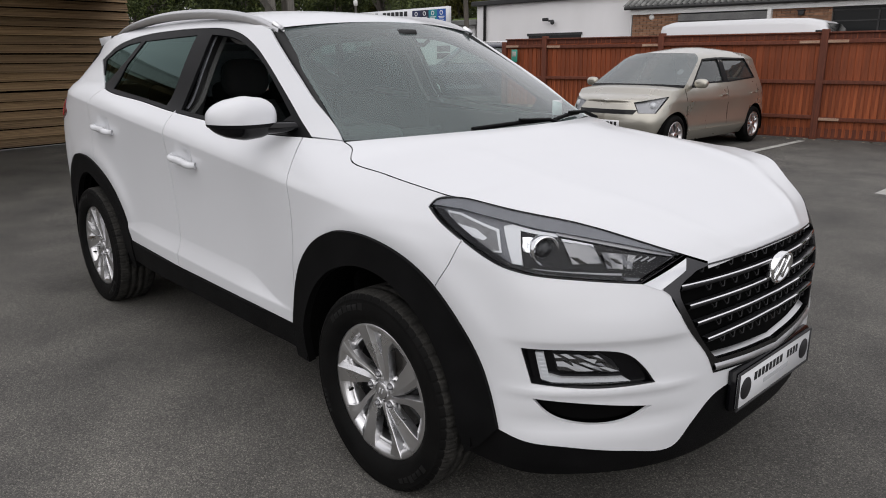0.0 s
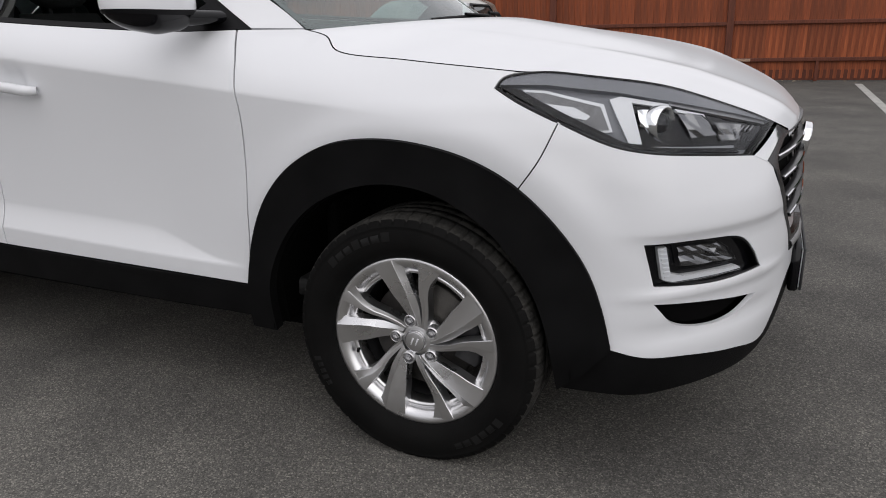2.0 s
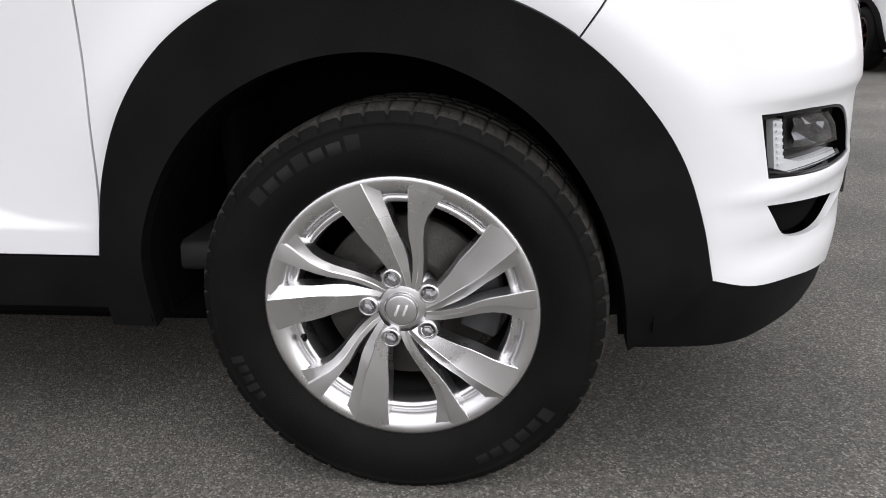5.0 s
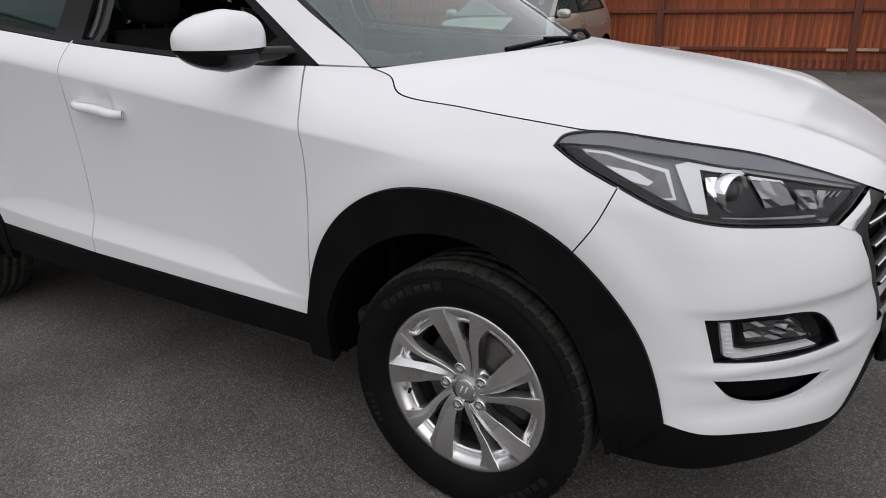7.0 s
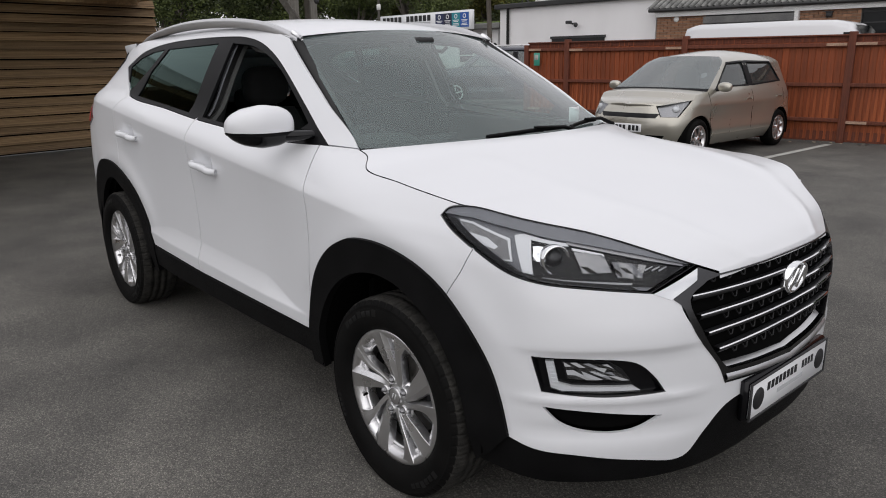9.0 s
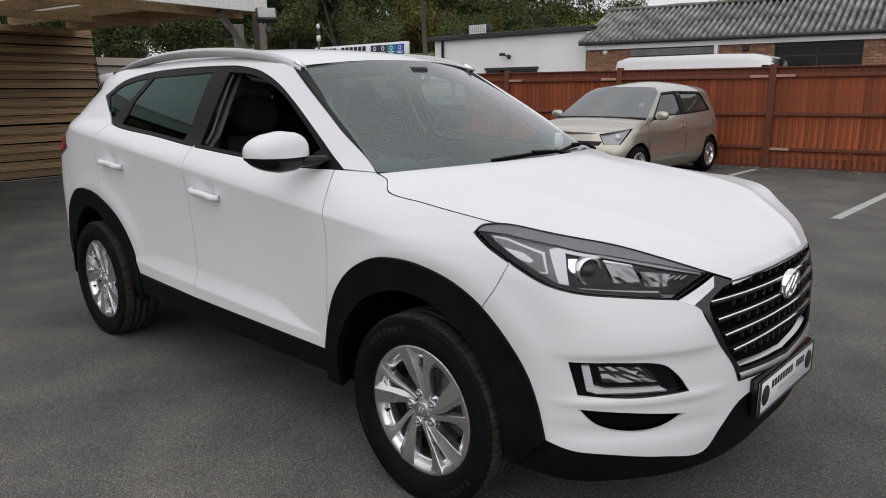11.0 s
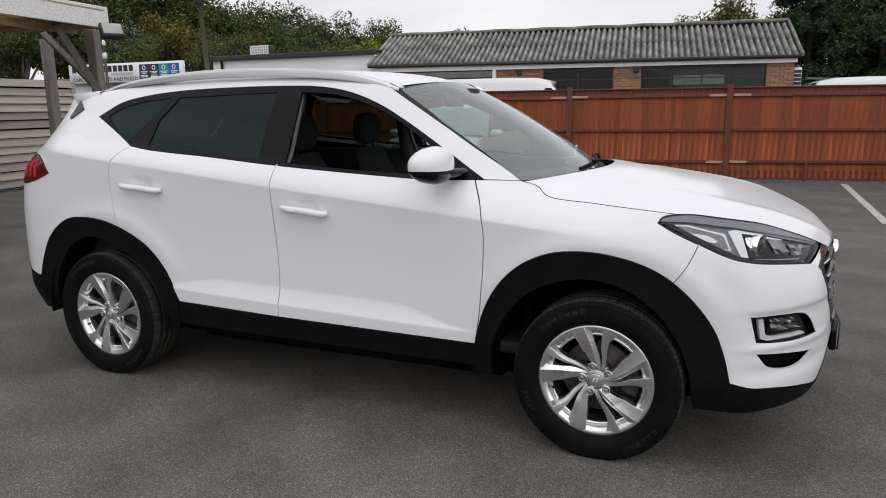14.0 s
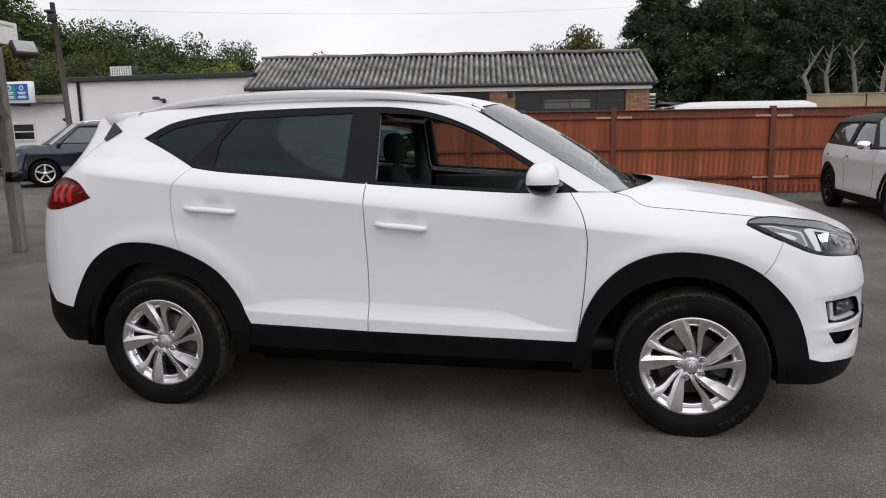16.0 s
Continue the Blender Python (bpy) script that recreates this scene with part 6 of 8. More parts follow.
on_lamp("indicator_arrow", [(1.655, -0.85, 0.966), (1.728, -0.83, 0.957), (1.766, -0.83, 0.938), (1.757, -0.84, 0.930), (1.725, -0.85, 0.936)], LAMPWHITE, -0.0135, 0.004)
on_lamp("running_light", [(1.800, -0.80, 0.972), (1.822, -0.80, 0.978), (1.930, -0.72, 0.956), (1.928, -0.72, 0.948), (1.848, -0.79, 0.964), (1.880, -0.81, 0.878), (1.852, -0.82, 0.880)], LAMPWHITE, -0.014, 0.014, label="white running light bracket")
on_lamp("lamp_brow_strip", [(1.93, -0.72, 0.962), (2.05, -0.56, 0.918), (2.12, -0.46, 0.890), (2.115, -0.46, 0.883), (2.04, -0.57, 0.910), (1.925, -0.73, 0.953)], DARKCHROME, -0.012, 0.01)
on_lamp("lamp_bezel", [(1.850, -0.80, 0.958), (1.905, -0.735, 0.949), (1.990, -0.65, 0.930), (2.040, -0.60, 0.912), (2.045, -0.60, 0.855), (1.985, -0.715, 0.858), (1.890, -0.81, 0.874)], PIANO, -0.0195, 0.004)
faceted("reflector", [(1.860, -0.80, 0.950), (1.892, -0.765, 0.948), (1.900, -0.77, 0.912), (1.872, -0.80, 0.914)], 3, 3, 0.016, CHROME, (lamp_r, lamp_l), 1, "faceted chrome reflector")
faceted("reflector", [(1.945, -0.715, 0.940), (2.015, -0.65, 0.924), (2.020, -0.65, 0.882), (1.968, -0.715, 0.880)], 4, 3, 0.016, LAMPCHROME, (lamp_r, lamp_l), 2, "faceted chrome reflector")
faceted("reflector", [(2.020, -0.64, 0.908), (2.075, -0.56, 0.895), (2.072, -0.58, 0.862), (2.025, -0.64, 0.866)], 5, 3, 0.018, LAMPCHROME, (lamp_r, lamp_l), 3)
on_lamp("reflector_rim", [(1.940, -0.715, 0.945), (2.020, -0.65, 0.927), (2.020, -0.65, 0.921), (1.942, -0.715, 0.938)], LAMPWHITE, -0.012, 0.006)
on_lamp("lamp_sill_strip", [(1.905, -0.79, 0.872), (1.985, -0.715, 0.862), (2.050, -0.61, 0.852), (2.050, -0.61, 0.847), (1.985, -0.715, 0.856), (1.903, -0.79, 0.866)], DARKCHROME, -0.012, 0.006)
on_lamp("amber_marker", [(2.048, -0.60, 0.897), (2.066, -0.575, 0.894), (2.066, -0.575, 0.882), (2.048, -0.60, 0.884)], AMBER, -0.018, 0.006)
for k in range(4):
    u = 0.018 * k
    on_lamp("lamp_fin", [(2.062 + u * 0.55, -0.585 + u, 0.884 - 0.1 * u), (2.078 + u * 0.55, -0.56 + u, 0.892 - 0.1 * u), (2.080 + u * 0.55, -0.56 + u, 0.889 - 0.1 * u), (2.064 + u * 0.55, -0.585 + u, 0.880 - 0.1 * u)], DARKCHROME, -0.016, 0.006)
for sgn, lamp in ((-1, lamp_r), (1, lamp_l)):
    p = skin(*[[v] for v in L((1.915, -0.765, 0.915))[0]], -0.030)[0]
    m = Matrix.Translation((p[0], sgn * abs(p[1]), p[2])) @ pose(0, 0, 0, 0, 0, 90 + (-22 if sgn < 0 else 22))
    part("projector_ring", moved(lathe([(0.028, 0.01), (0.032, -0.012), (0.038, -0.021), (0.0415, -0.019), (0.041, 0.01)], 28), m), CHROME, lamp)
    part("projector_lens", moved(lathe([(0.0, -0.022), (0.012, -0.020), (0.021, -0.014), (0.028, -0.002)], 24), m), SLATDARK, lamp, "glass projector lens")
    part("projector_glass", moved(lathe([(0.0, -0.031), (0.012, -0.029), (0.023, -0.022), (0.030, -0.010)], 24), m), LENS, lamp).visible_shadow = False
a, b = flank("lamp_lens", shrink(LAMP, 0.003), LENS, lamp_r, out=-0.001, step=0.025, thick=0.003, label="clear polycarbonate lens")
b.parent = lamp_l
for ob in (a, b):
    ob.visible_shadow = False
a, b = flank("lamp_seal", LAMP, PIANO, car, holes=[shrink(LAMP, 0.0028)], out=-0.001, thick=0.03)
flank("chrome_wedge", ring(line(L((2.09, -0.570, 0.824), (2.124, -0.525, 0.803), (2.150, -0.437, 0.846), (2.143, -0.422, 0.880), (2.09, -0.570, 0.824)), 0.02)), CHROME, car, out=0.001, step=0.02, gap=0.001, label="bright chrome trim")

# grille
GR_IN = line(Y((0, 0.862), (-0.362, 0.850))) + curve(Y((-0.405, 0.842), (-0.470, 0.800), (-0.437, 0.705), (-0.360, 0.60), (-0.330, 0.572))) + line(Y((-0.330, 0.572), (0, 0.553)))
flank_whole("grille_frame", ring(line(Y((0, 0.866), (-0.362, 0.855), (-0.425, 0.880))), Y((-0.437, 0.846), (-0.520, 0.805)), curve(Y((-0.516, 0.802), (-0.498, 0.785), (-0.460, 0.70), (-0.372, 0.59), (-0.341, 0.530))), line(Y((-0.338, 0.530), (0, 0.510))), line([fy(0, 0.510), fy(0, 0.553)]), GR_IN[::-1], [fy(0, 0.862)]), GUNMETAL, car, out=0.002, step=0.016, thick=0.03, label="smoked chrome grille surround")
strip = []
for y in np.linspace(-0.340, 0, 22):
    e = 0.021 * abs(y) / 0.34
    strip.append([skin(*[[q] for q in fy(y, z + e)], out)[0] for z, out in ((0.560, -0.030), (0.548, -0.008), (0.533, 0.006), (0.523, 0.009), (0.517, 0.004))])
strip += [[(q[0], -q[1], q[2]) for q in r] for r in strip[-2::-1]]
part("grille_strip", grid(strip), RAILSILVER, car, "bright chrome strip")
grille = flank_whole("grille", ring(GR_IN, [fy(0, 0.553), fy(0, 0.862)]), UNDER, car, out=-0.034, step=0.06, label="black honeycomb grille")
for z0, z1, y1 in ((0.808, 0.800, 0.462), (0.755, 0.744, 0.443), (0.702, 0.690, 0.416), (0.650, 0.634, 0.372)):
    ys = np.linspace(-y1, 0, 14)
    rows = []
    for y in ys:
        z = z0 + (z1 - z0) * (y / y1) ** 2
        sz = [fy(y, z + e)[0] for e in (0.008, 0.0, -0.008)]
        q = skin([sz[0], sz[1], sz[2], sz[2]], [z + 0.008, z + 0.002, z - 0.008, z - 0.008], 0.0)
        n = skin_normal(np.array([sz[1]]), np.array([z]))[0]
        rows.append([q[0] - n * 0.022, q[0] + n * 0.000, q[1] + n * 0.004, q[2] - n * 0.006, q[2] - n * 0.026])
    full = rows + [[(p[0], -p[1], p[2]) for p in r] for r in rows[-2::-1]]
    part("slat", grid(full), SLATDARK, grille, "dark slat with bright upper edge")
    thin = [[r[1] + np.array((0.0012, 0, 0.0014)), r[1] * 0.60 + r[2] * 0.40 + np.array((0.0022, 0, 0.0010))] for r in rows]
    thin = thin + [[(p[0], -p[1], p[2]) for p in r] for r in thin[-2::-1]]
    part("slat_edge", grid(thin), CHROME, grille)
for row in range(5):
    z = 0.838 - 0.0545 * row
    half = 0.40 - 0.022 * row
    for k in range(-6, 7):
        y = k * half / 6.5
        s, _ = fy(-abs(y), z)
        p = skin([s], [z], -0.016)[0]
        v = [(p[0], y - 0.017, p[2] + 0.010), (p[0] + 0.004, y - 0.006, p[2] - 0.006), (p[0] + 0.004, y + 0.006, p[2] - 0.006), (p[0], y + 0.017, p[2] + 0.010)]
        part("grille_hook", tube(v, 0.0026, 5), SLATDARK, grille)
badge = part("badge", moved(lathe([(0.0, 0.004), (0.050, 0.002), (0.056, -0.004), (0.060, -0.009), (0.066, -0.010), (0.069, -0.004), (0.068, 0.012)], 40), pose(2.232, 0, 0.782, 8, 0, 90) @ Matrix.Diagonal((1, 1, 0.74, 1))), CHROME, car, "chrome oval badge with plain slanted bars")
for e in (-0.021, 0.021):
    part("badge_bar", moved(box(-0.0075, 0.0075, -0.012, 0.0, -0.036, 0.036, 0.002), pose(2.232, e, 0.782, 8, 0, 90) @ pose(0, 0, 0, 0, 24, 0)), CHROME, badge)

# number plate holder with a dealer's plate; its print is plain bars
plate = part("number_plate", box(2.247, 2.256, -0.262, 0.262, 0.398, 0.510, 0.003), PLATE, car, "white dealer plate with black print")
part("plate_holder", box(2.222, 2.249, -0.272, 0.272, 0.388, 0.520, 0.006), PIANO, car)
part("plate_rim", join(box(2.252, 2.259, -0.268, 0.268, 0.508, 0.516, 0.002), box(2.252, 2.259, -0.268, 0.268, 0.392, 0.400, 0.002), box(2.252, 2.259, -0.268, -0.260, 0.396, 0.512, 0.002), box(2.252, 2.259, 0.260, 0.268, 0.396, 0.512, 0.002)), CAST, plate)
for y0, y1 in ((-0.165, 0.045), (0.075, 0.165)):
    n = 8 if y1 < 0.06 else 4
    for k in range(n):
        w = (y1 - y0) / n
        part("print_bar", box(2.2555, 2.2575, y0 + k * w + 0.004, y0 + (k + 1) * w - 0.005, 0.462, 0.488), INK, plate, smooth=False)
part("print_bar", box(2.2555, 2.2572, -0.09, 0.09, 0.432, 0.446), PALEINK, plate, smooth=False)
for y in (-0.215, 0.215):
    part("plate_emblem", moved(lathe([(0.0, -0.002), (0.034, -0.002), (0.036, 0.001)], 24), pose(2.2555, y, 0.454, 0, 0, 90)), INK, plate)

# fog lamps and lower slits
a, b = flank("fog_bezel", FOG, PIANO, car, out=-0.022, step=0.02, thick=0.01, label="black fog lamp bezel")
flank("fog_bezel_edge", FOG, PIANO, car, holes=[shrink(FOG, 0.004)], out=-0.002, thick=0.02)
for name, pts, mat, out in (("fog_light_strip", [(1.928, -0.806, 0.642), (1.946, -0.790, 0.643), (1.958, -0.777, 0.578), (1.985, -0.755, 0.568), (2.09, -0.62, 0.564), (2.106, -0.603, 0.552), (1.965, -0.775, 0.555), (1.942, -0.793, 0.564)], LAMPWHITE, -0.010),
                            ("fog_lamp", [(1.962, -0.777, 0.646), (2.049, -0.679, 0.638), (2.078, -0.645, 0.612), (2.092, -0.626, 0.580), (1.975, -0.763, 0.588)], SLATDARK, -0.021)):
    c, d = flank(name, ring(line(L(*pts, pts[0]), 0.02)), mat, a, out=out, step=0.02, thick=0.012)
    d.parent = b
    c, d = flank(name + "_lens", ring(line(L(*pts, pts[0]), 0.02)), LENS, a, out=-0.003, step=0.03, thick=0.006)
    d.parent = b
    c.visible_shadow = d.visible_shadow = False
for k in range(7):
    z = 0.638 - 0.011 * k
    x = 1.933 + 0.0022 * k
    c, d = flank("light_rib", ring(L((x, -0.80, z), (x + 0.012, -0.790, z), (x + 0.012, -0.790, z - 0.004), (x, -0.80, z - 0.004))), LAMPWHITE, a, out=-0.007, step=0.02, thick=0.003)
    d.parent = b
faceted("fog_reflector", [(1.966, -0.775, 0.641), (2.047, -0.681, 0.633), (2.088, -0.630, 0.583), (1.977, -0.760, 0.592)], 7, 4, 0.014, LAMPCHROME, (a, b), 7, "faceted chrome fog lamp reflector")
flank("lower_slit", SLIT, UNDER, car, out=-0.03, step=0.03, thick=0.01)

# door handles, mirrors, rails, spoiler, wipers
for x0, z0, x1, z1, door in ((-0.140, 0.990, 0.102, 0.970, front_door), (-1.140, 1.062, -0.872, 1.044, rear_door)):
    t = np.linspace(0, 1, 16)
    sz = [fx(x0 + (x1 - x0) * u, z0 + (z1 - z0) * u) for u in t]
    lift = 0.006 + 0.030 * np.sin(np.pi * np.clip(t, 0.0, 1)) ** 0.45
    pts = np.array([skin([s], [z], l)[0] for (s, z), l in zip(sz, lift)])
    data = tube(pts, 0.0085 + 0.0085 * np.sin(np.pi * np.clip(0.12 + 0.8 * (1 - t) ** 0.8, 0, 1)) ** 0.6, 12, 1.0)
    for dd, dr in ((data, door[0]), (mirrored(data), door[1])):
        part("door_handle", dd, PAINT, dr, "body-coloured pull handle")
key = skin(*[[v] for v in fx(-0.128, 0.990)], 0.020)[0]
part("key_lock", moved(lathe([(0.0, -0.004), (0.006, -0.004), (0.007, 0.0), (0.007, 0.01)], 14), Matrix.Translation(key)), CHROME, front_door[0])
def mirror_shell(lo, hi, n=36, m=14, grow=1.0):
    """The mirror housing between two heights (-1 to 1): fuller and taller at its inner end."""
    rows = []
    for v in np.linspace(lo, hi, m):
        k = max(1e-4, 1 - abs(v) ** 2.5) ** (1 / 2.5)
        row = []
        for a in np.linspace(0, 2 * math.pi, n, endpoint=False):
            cu, cw = math.cos(a), math.sin(a)
            u = math.copysign(abs(cu) ** 0.82, cu) * k
            x = math.copysign(abs(cw) ** 0.82, cw) * k * (0.066 if cw > 0 else 0.078)
            tall = 1 - 0.20 * max(0.0, u) ** 1.5
            row.append((0.662 - 0.030 * u * u * (u > 0) + x * grow, -0.940 - 0.126 * u * grow, 1.206 + 0.079 * v * tall * grow))
        rows.append(row)
    d_ = grid(rows, True)
    return d_[0], [tuple(reversed(f)) for f in d_[1]]


mirror = part("door_mirror", mirror_shell(-0.24, 0.999), PAINT, car, "white mirror cap over black base")
part("mirror_base", mirror_shell(-0.999, -0.20, m=10, grow=0.985), PIANO, mirror)
part("mirror_band", mirror_shell(-0.40, -0.26, m=4, grow=1.012), FRAME, mirror, "black indicator strip")
arm = [[(x + 0.045 * math.cos(a), y, z + h_ * math.sin(a)) for a in np.linspace(0, 2 * math.pi, 14, endpoint=False)] for x, y, z, h_ in ((0.700, -0.765, 1.168, 0.020), (0.695, -0.800, 1.168, 0.021), (0.682, -0.840, 1.168, 0.022), (0.668, -0.88, 1.170, 0.024))]
part("mirror_arm", grid(arm, True), PIANO, mirror)
part("mirror_glass", box(0.606, 0.611, -1.01, -0.87, 1.178, 1.238, 0.002), CHROME, mirror)
for s in (-1, 1):
    rail = spline([(0.325, s * 0.560, 1.538), (0.234, s * 0.566, 1.570), (0.09, s * 0.572, 1.605), (-0.116, s * 0.578, 1.630), (-0.418, s * 0.582, 1.645), (-0.73, s * 0.582, 1.646), (-1.054, s * 0.575, 1.630), (-1.356, s * 0.565, 1.598), (-1.56, s * 0.553, 1.555)], 46)
    fin = []
    for q, p in enumerate(rail):
        low = p[2] - 0.012 - 0.022 * math.sin(math.pi * q / 45) ** 0.6
        fin.append([(p[0], p[1] + s * e, z - 0.012) for e, z in ((0.014, low), (0.015, p[2] - 0.004), (0.012, p[2] + 0.007), (0.004, p[2] + 0.011), (-0.007, p[2] + 0.008), (-0.011, p[2] - 0.002), (-0.011, low))])
    part("roof_rail", grid(fin), RAILSILVER, car, "silver roof rail")
    part("rail_foot", tube([(0.345, s * 0.561, 1.528), (0.32, s * 0.561, 1.538), (0.28, s * 0.564, 1.554)], (0.007, 0.012, 0.013), 10), ALLOY, car)
secs = []
for y in np.linspace(-0.60, 0.60, 25):
    k = abs(y) / 0.60
    up = 0.034 * (1 - k ** 2.2)
    x = -1.755 - 0.05 * (1 - k * k)
    secs.append([(-1.54, y, 1.548 + up), (-1.64, y, 1.545 + up), (x, y, 1.538 + up * 0.7), (x + 0.004, y, 1.520 + up * 0.7), (-1.70, y, 1.445 + up * 0.6), (-1.60, y, 1.46)])
sp = grid(secs)
n6 = len(sp[0])
part("roof_spoiler", (sp[0], sp[1] + [(5, 4, 3, 2, 1, 0), tuple(range(n6 - 6, n6))]), PAINT, car)
flank("spoiler_blade", ring(line(X((-1.700, 1.500), (-1.622, 1.453), (-1.712, 1.400), (-1.735, 1.41), (-1.700, 1.500)), 0.03)), PIANO, car, out=0.008, step=0.03, thick=0.02, label="black spoiler side blade")
cowl_rows = [[screen_point(u, 0.0) + np.array((-0.01, 0, 0.002)) for u in np.linspace(-0.98, 0.98, 25)], [screen_point(u, 0.0) + np.array((0.05, 0, -0.008)) for u in np.linspace(-0.98, 0.98, 25)],
             [(1.0 + 0.235 * (1 - u * u), 0.72 * u, 1.128) for u in np.linspace(-0.98, 0.98, 25)], [(1.02 + 0.24 * (1 - u * u), 0.72 * u, 1.09) for u in np.linspace(-0.98, 0.98, 25)]]
part("cowl", grid(cowl_rows), CLAD, car)
for u0, u1, up in ((-0.30, 0.40, 0.06), (0.44, 0.86, 0.06)):
    pts = [screen_point(u0 + (u1 - u0) * k, 0.022 + 0.045 * math.sin(k * 2.6) * (0.9 - up * 10)) + np.array((0.010, 0, 0.012)) for k in np.linspace(0, 1, 14)]
    wiper = part("wiper", tube(pts, 0.006, 8, 1.5), CLAD, car, "black wiper blade")
    mid = pts[7]
    piv = screen_point(u1 + 0.16, -0.03) + np.array((0.03, 0, 0.005))
    part("wiper_arm", tube([piv, (piv + mid) / 2 + np.array((0.01, 0, 0.022)), mid + np.array((0.004, 0, 0.012))], (0.010, 0.008, 0.006), 8), CLAD, wiper)
flank("rear_window", REAR_GLASS, TINT, car, out=0.004, thick=0.003, step=0.05)
for k in range(3):
    x = -1.805 - 0.055 * k
    flank("tail_lamp_bar", ring(curve(X((x, 1.172), (x - 0.022, 1.14), (x - 0.018, 1.085), (x - 0.038, 1.085), (x - 0.046, 1.14), (x - 0.024, 1.175), (x, 1.172)), 0.01)), REDGLOW, car, out=0.0085, step=0.02, thick=0.003)
part("antenna", box(-1.42, -1.30, -0.012, 0.012, 1.575, 1.625, 0.008), PAINT, car)

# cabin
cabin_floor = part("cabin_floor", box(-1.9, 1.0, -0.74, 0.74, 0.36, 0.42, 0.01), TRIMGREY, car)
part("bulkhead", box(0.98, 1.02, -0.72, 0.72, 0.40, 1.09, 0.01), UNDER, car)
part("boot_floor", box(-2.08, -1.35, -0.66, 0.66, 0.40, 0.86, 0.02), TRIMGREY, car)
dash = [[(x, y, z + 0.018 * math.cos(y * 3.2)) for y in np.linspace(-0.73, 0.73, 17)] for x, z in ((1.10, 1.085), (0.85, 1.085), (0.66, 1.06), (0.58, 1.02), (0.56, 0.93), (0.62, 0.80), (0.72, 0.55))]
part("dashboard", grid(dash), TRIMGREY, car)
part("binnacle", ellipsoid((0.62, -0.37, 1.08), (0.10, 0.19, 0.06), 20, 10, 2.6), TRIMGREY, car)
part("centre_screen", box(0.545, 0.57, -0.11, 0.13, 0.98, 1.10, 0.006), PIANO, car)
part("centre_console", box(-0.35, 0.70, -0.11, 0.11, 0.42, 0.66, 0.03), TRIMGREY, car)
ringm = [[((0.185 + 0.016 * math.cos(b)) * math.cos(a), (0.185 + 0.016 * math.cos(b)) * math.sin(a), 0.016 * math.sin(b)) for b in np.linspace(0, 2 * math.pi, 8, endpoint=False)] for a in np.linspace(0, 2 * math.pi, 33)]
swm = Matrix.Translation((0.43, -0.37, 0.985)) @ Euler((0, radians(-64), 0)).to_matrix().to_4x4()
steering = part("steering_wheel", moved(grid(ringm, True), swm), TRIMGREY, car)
part("steering_boss", moved(join(ellipsoid((0, 0, -0.01), (0.075, 0.085, 0.035), 16, 8, 3), box(-0.18, 0.0, -0.02, 0.02, -0.012, 0.006, 0.005), box(-0.02, 0.02, -0.18, 0.18, -0.012, 0.006, 0.005)), swm), TRIMGREY, steering)


def seat_back(x, y, w):
    rows = []
    for v in np.linspace(0, 1, 10):
        cx, cz = x - 0.02 - 0.26 * v, 0.62 + 0.58 * v
        hw = w * (1 - 0.32 * v ** 3)
        rows.append([(cx + 0.055 * math.cos(a) * (1.0 - 0.3 * v), y + hw * math.copysign(abs(math.sin(a)) ** 0.6, math.sin(a)), cz) for a in np.linspace(0, 2 * math.pi, 20, endpoint=False)])
    d = grid(rows, True)
    return d[0], d[1] + [tuple(range(len(d[0]) - 20, len(d[0])))]


for y in (-0.37, 0.37):
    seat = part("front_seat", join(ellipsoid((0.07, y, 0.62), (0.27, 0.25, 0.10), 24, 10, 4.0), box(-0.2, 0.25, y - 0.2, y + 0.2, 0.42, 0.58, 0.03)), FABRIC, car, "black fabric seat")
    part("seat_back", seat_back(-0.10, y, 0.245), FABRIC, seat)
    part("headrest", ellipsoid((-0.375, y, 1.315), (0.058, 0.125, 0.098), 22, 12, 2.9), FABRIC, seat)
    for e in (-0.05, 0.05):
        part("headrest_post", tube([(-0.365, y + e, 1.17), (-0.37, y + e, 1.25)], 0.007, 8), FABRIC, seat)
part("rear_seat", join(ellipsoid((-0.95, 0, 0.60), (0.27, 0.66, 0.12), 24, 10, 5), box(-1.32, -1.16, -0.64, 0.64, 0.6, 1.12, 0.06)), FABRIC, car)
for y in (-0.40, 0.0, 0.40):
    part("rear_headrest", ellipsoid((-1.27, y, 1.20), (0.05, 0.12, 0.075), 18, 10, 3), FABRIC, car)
head_rows = [[(x + (cx - x) * (1 - a * a), yy * a, z) for a in np.linspace(-1, 1, 9)] for x, cx, yy, z in ((0.30, 0.36, 0.55, 1.522), (0.0, 0.03, 0.57, 1.560), (-0.6, -0.6, 0.585, 1.585), (-1.2, -1.2, 0.57, 1.565), (-1.58, -1.6, 0.53, 1.515))]
part("headliner", grid(head_rows), HEADLINER, car)
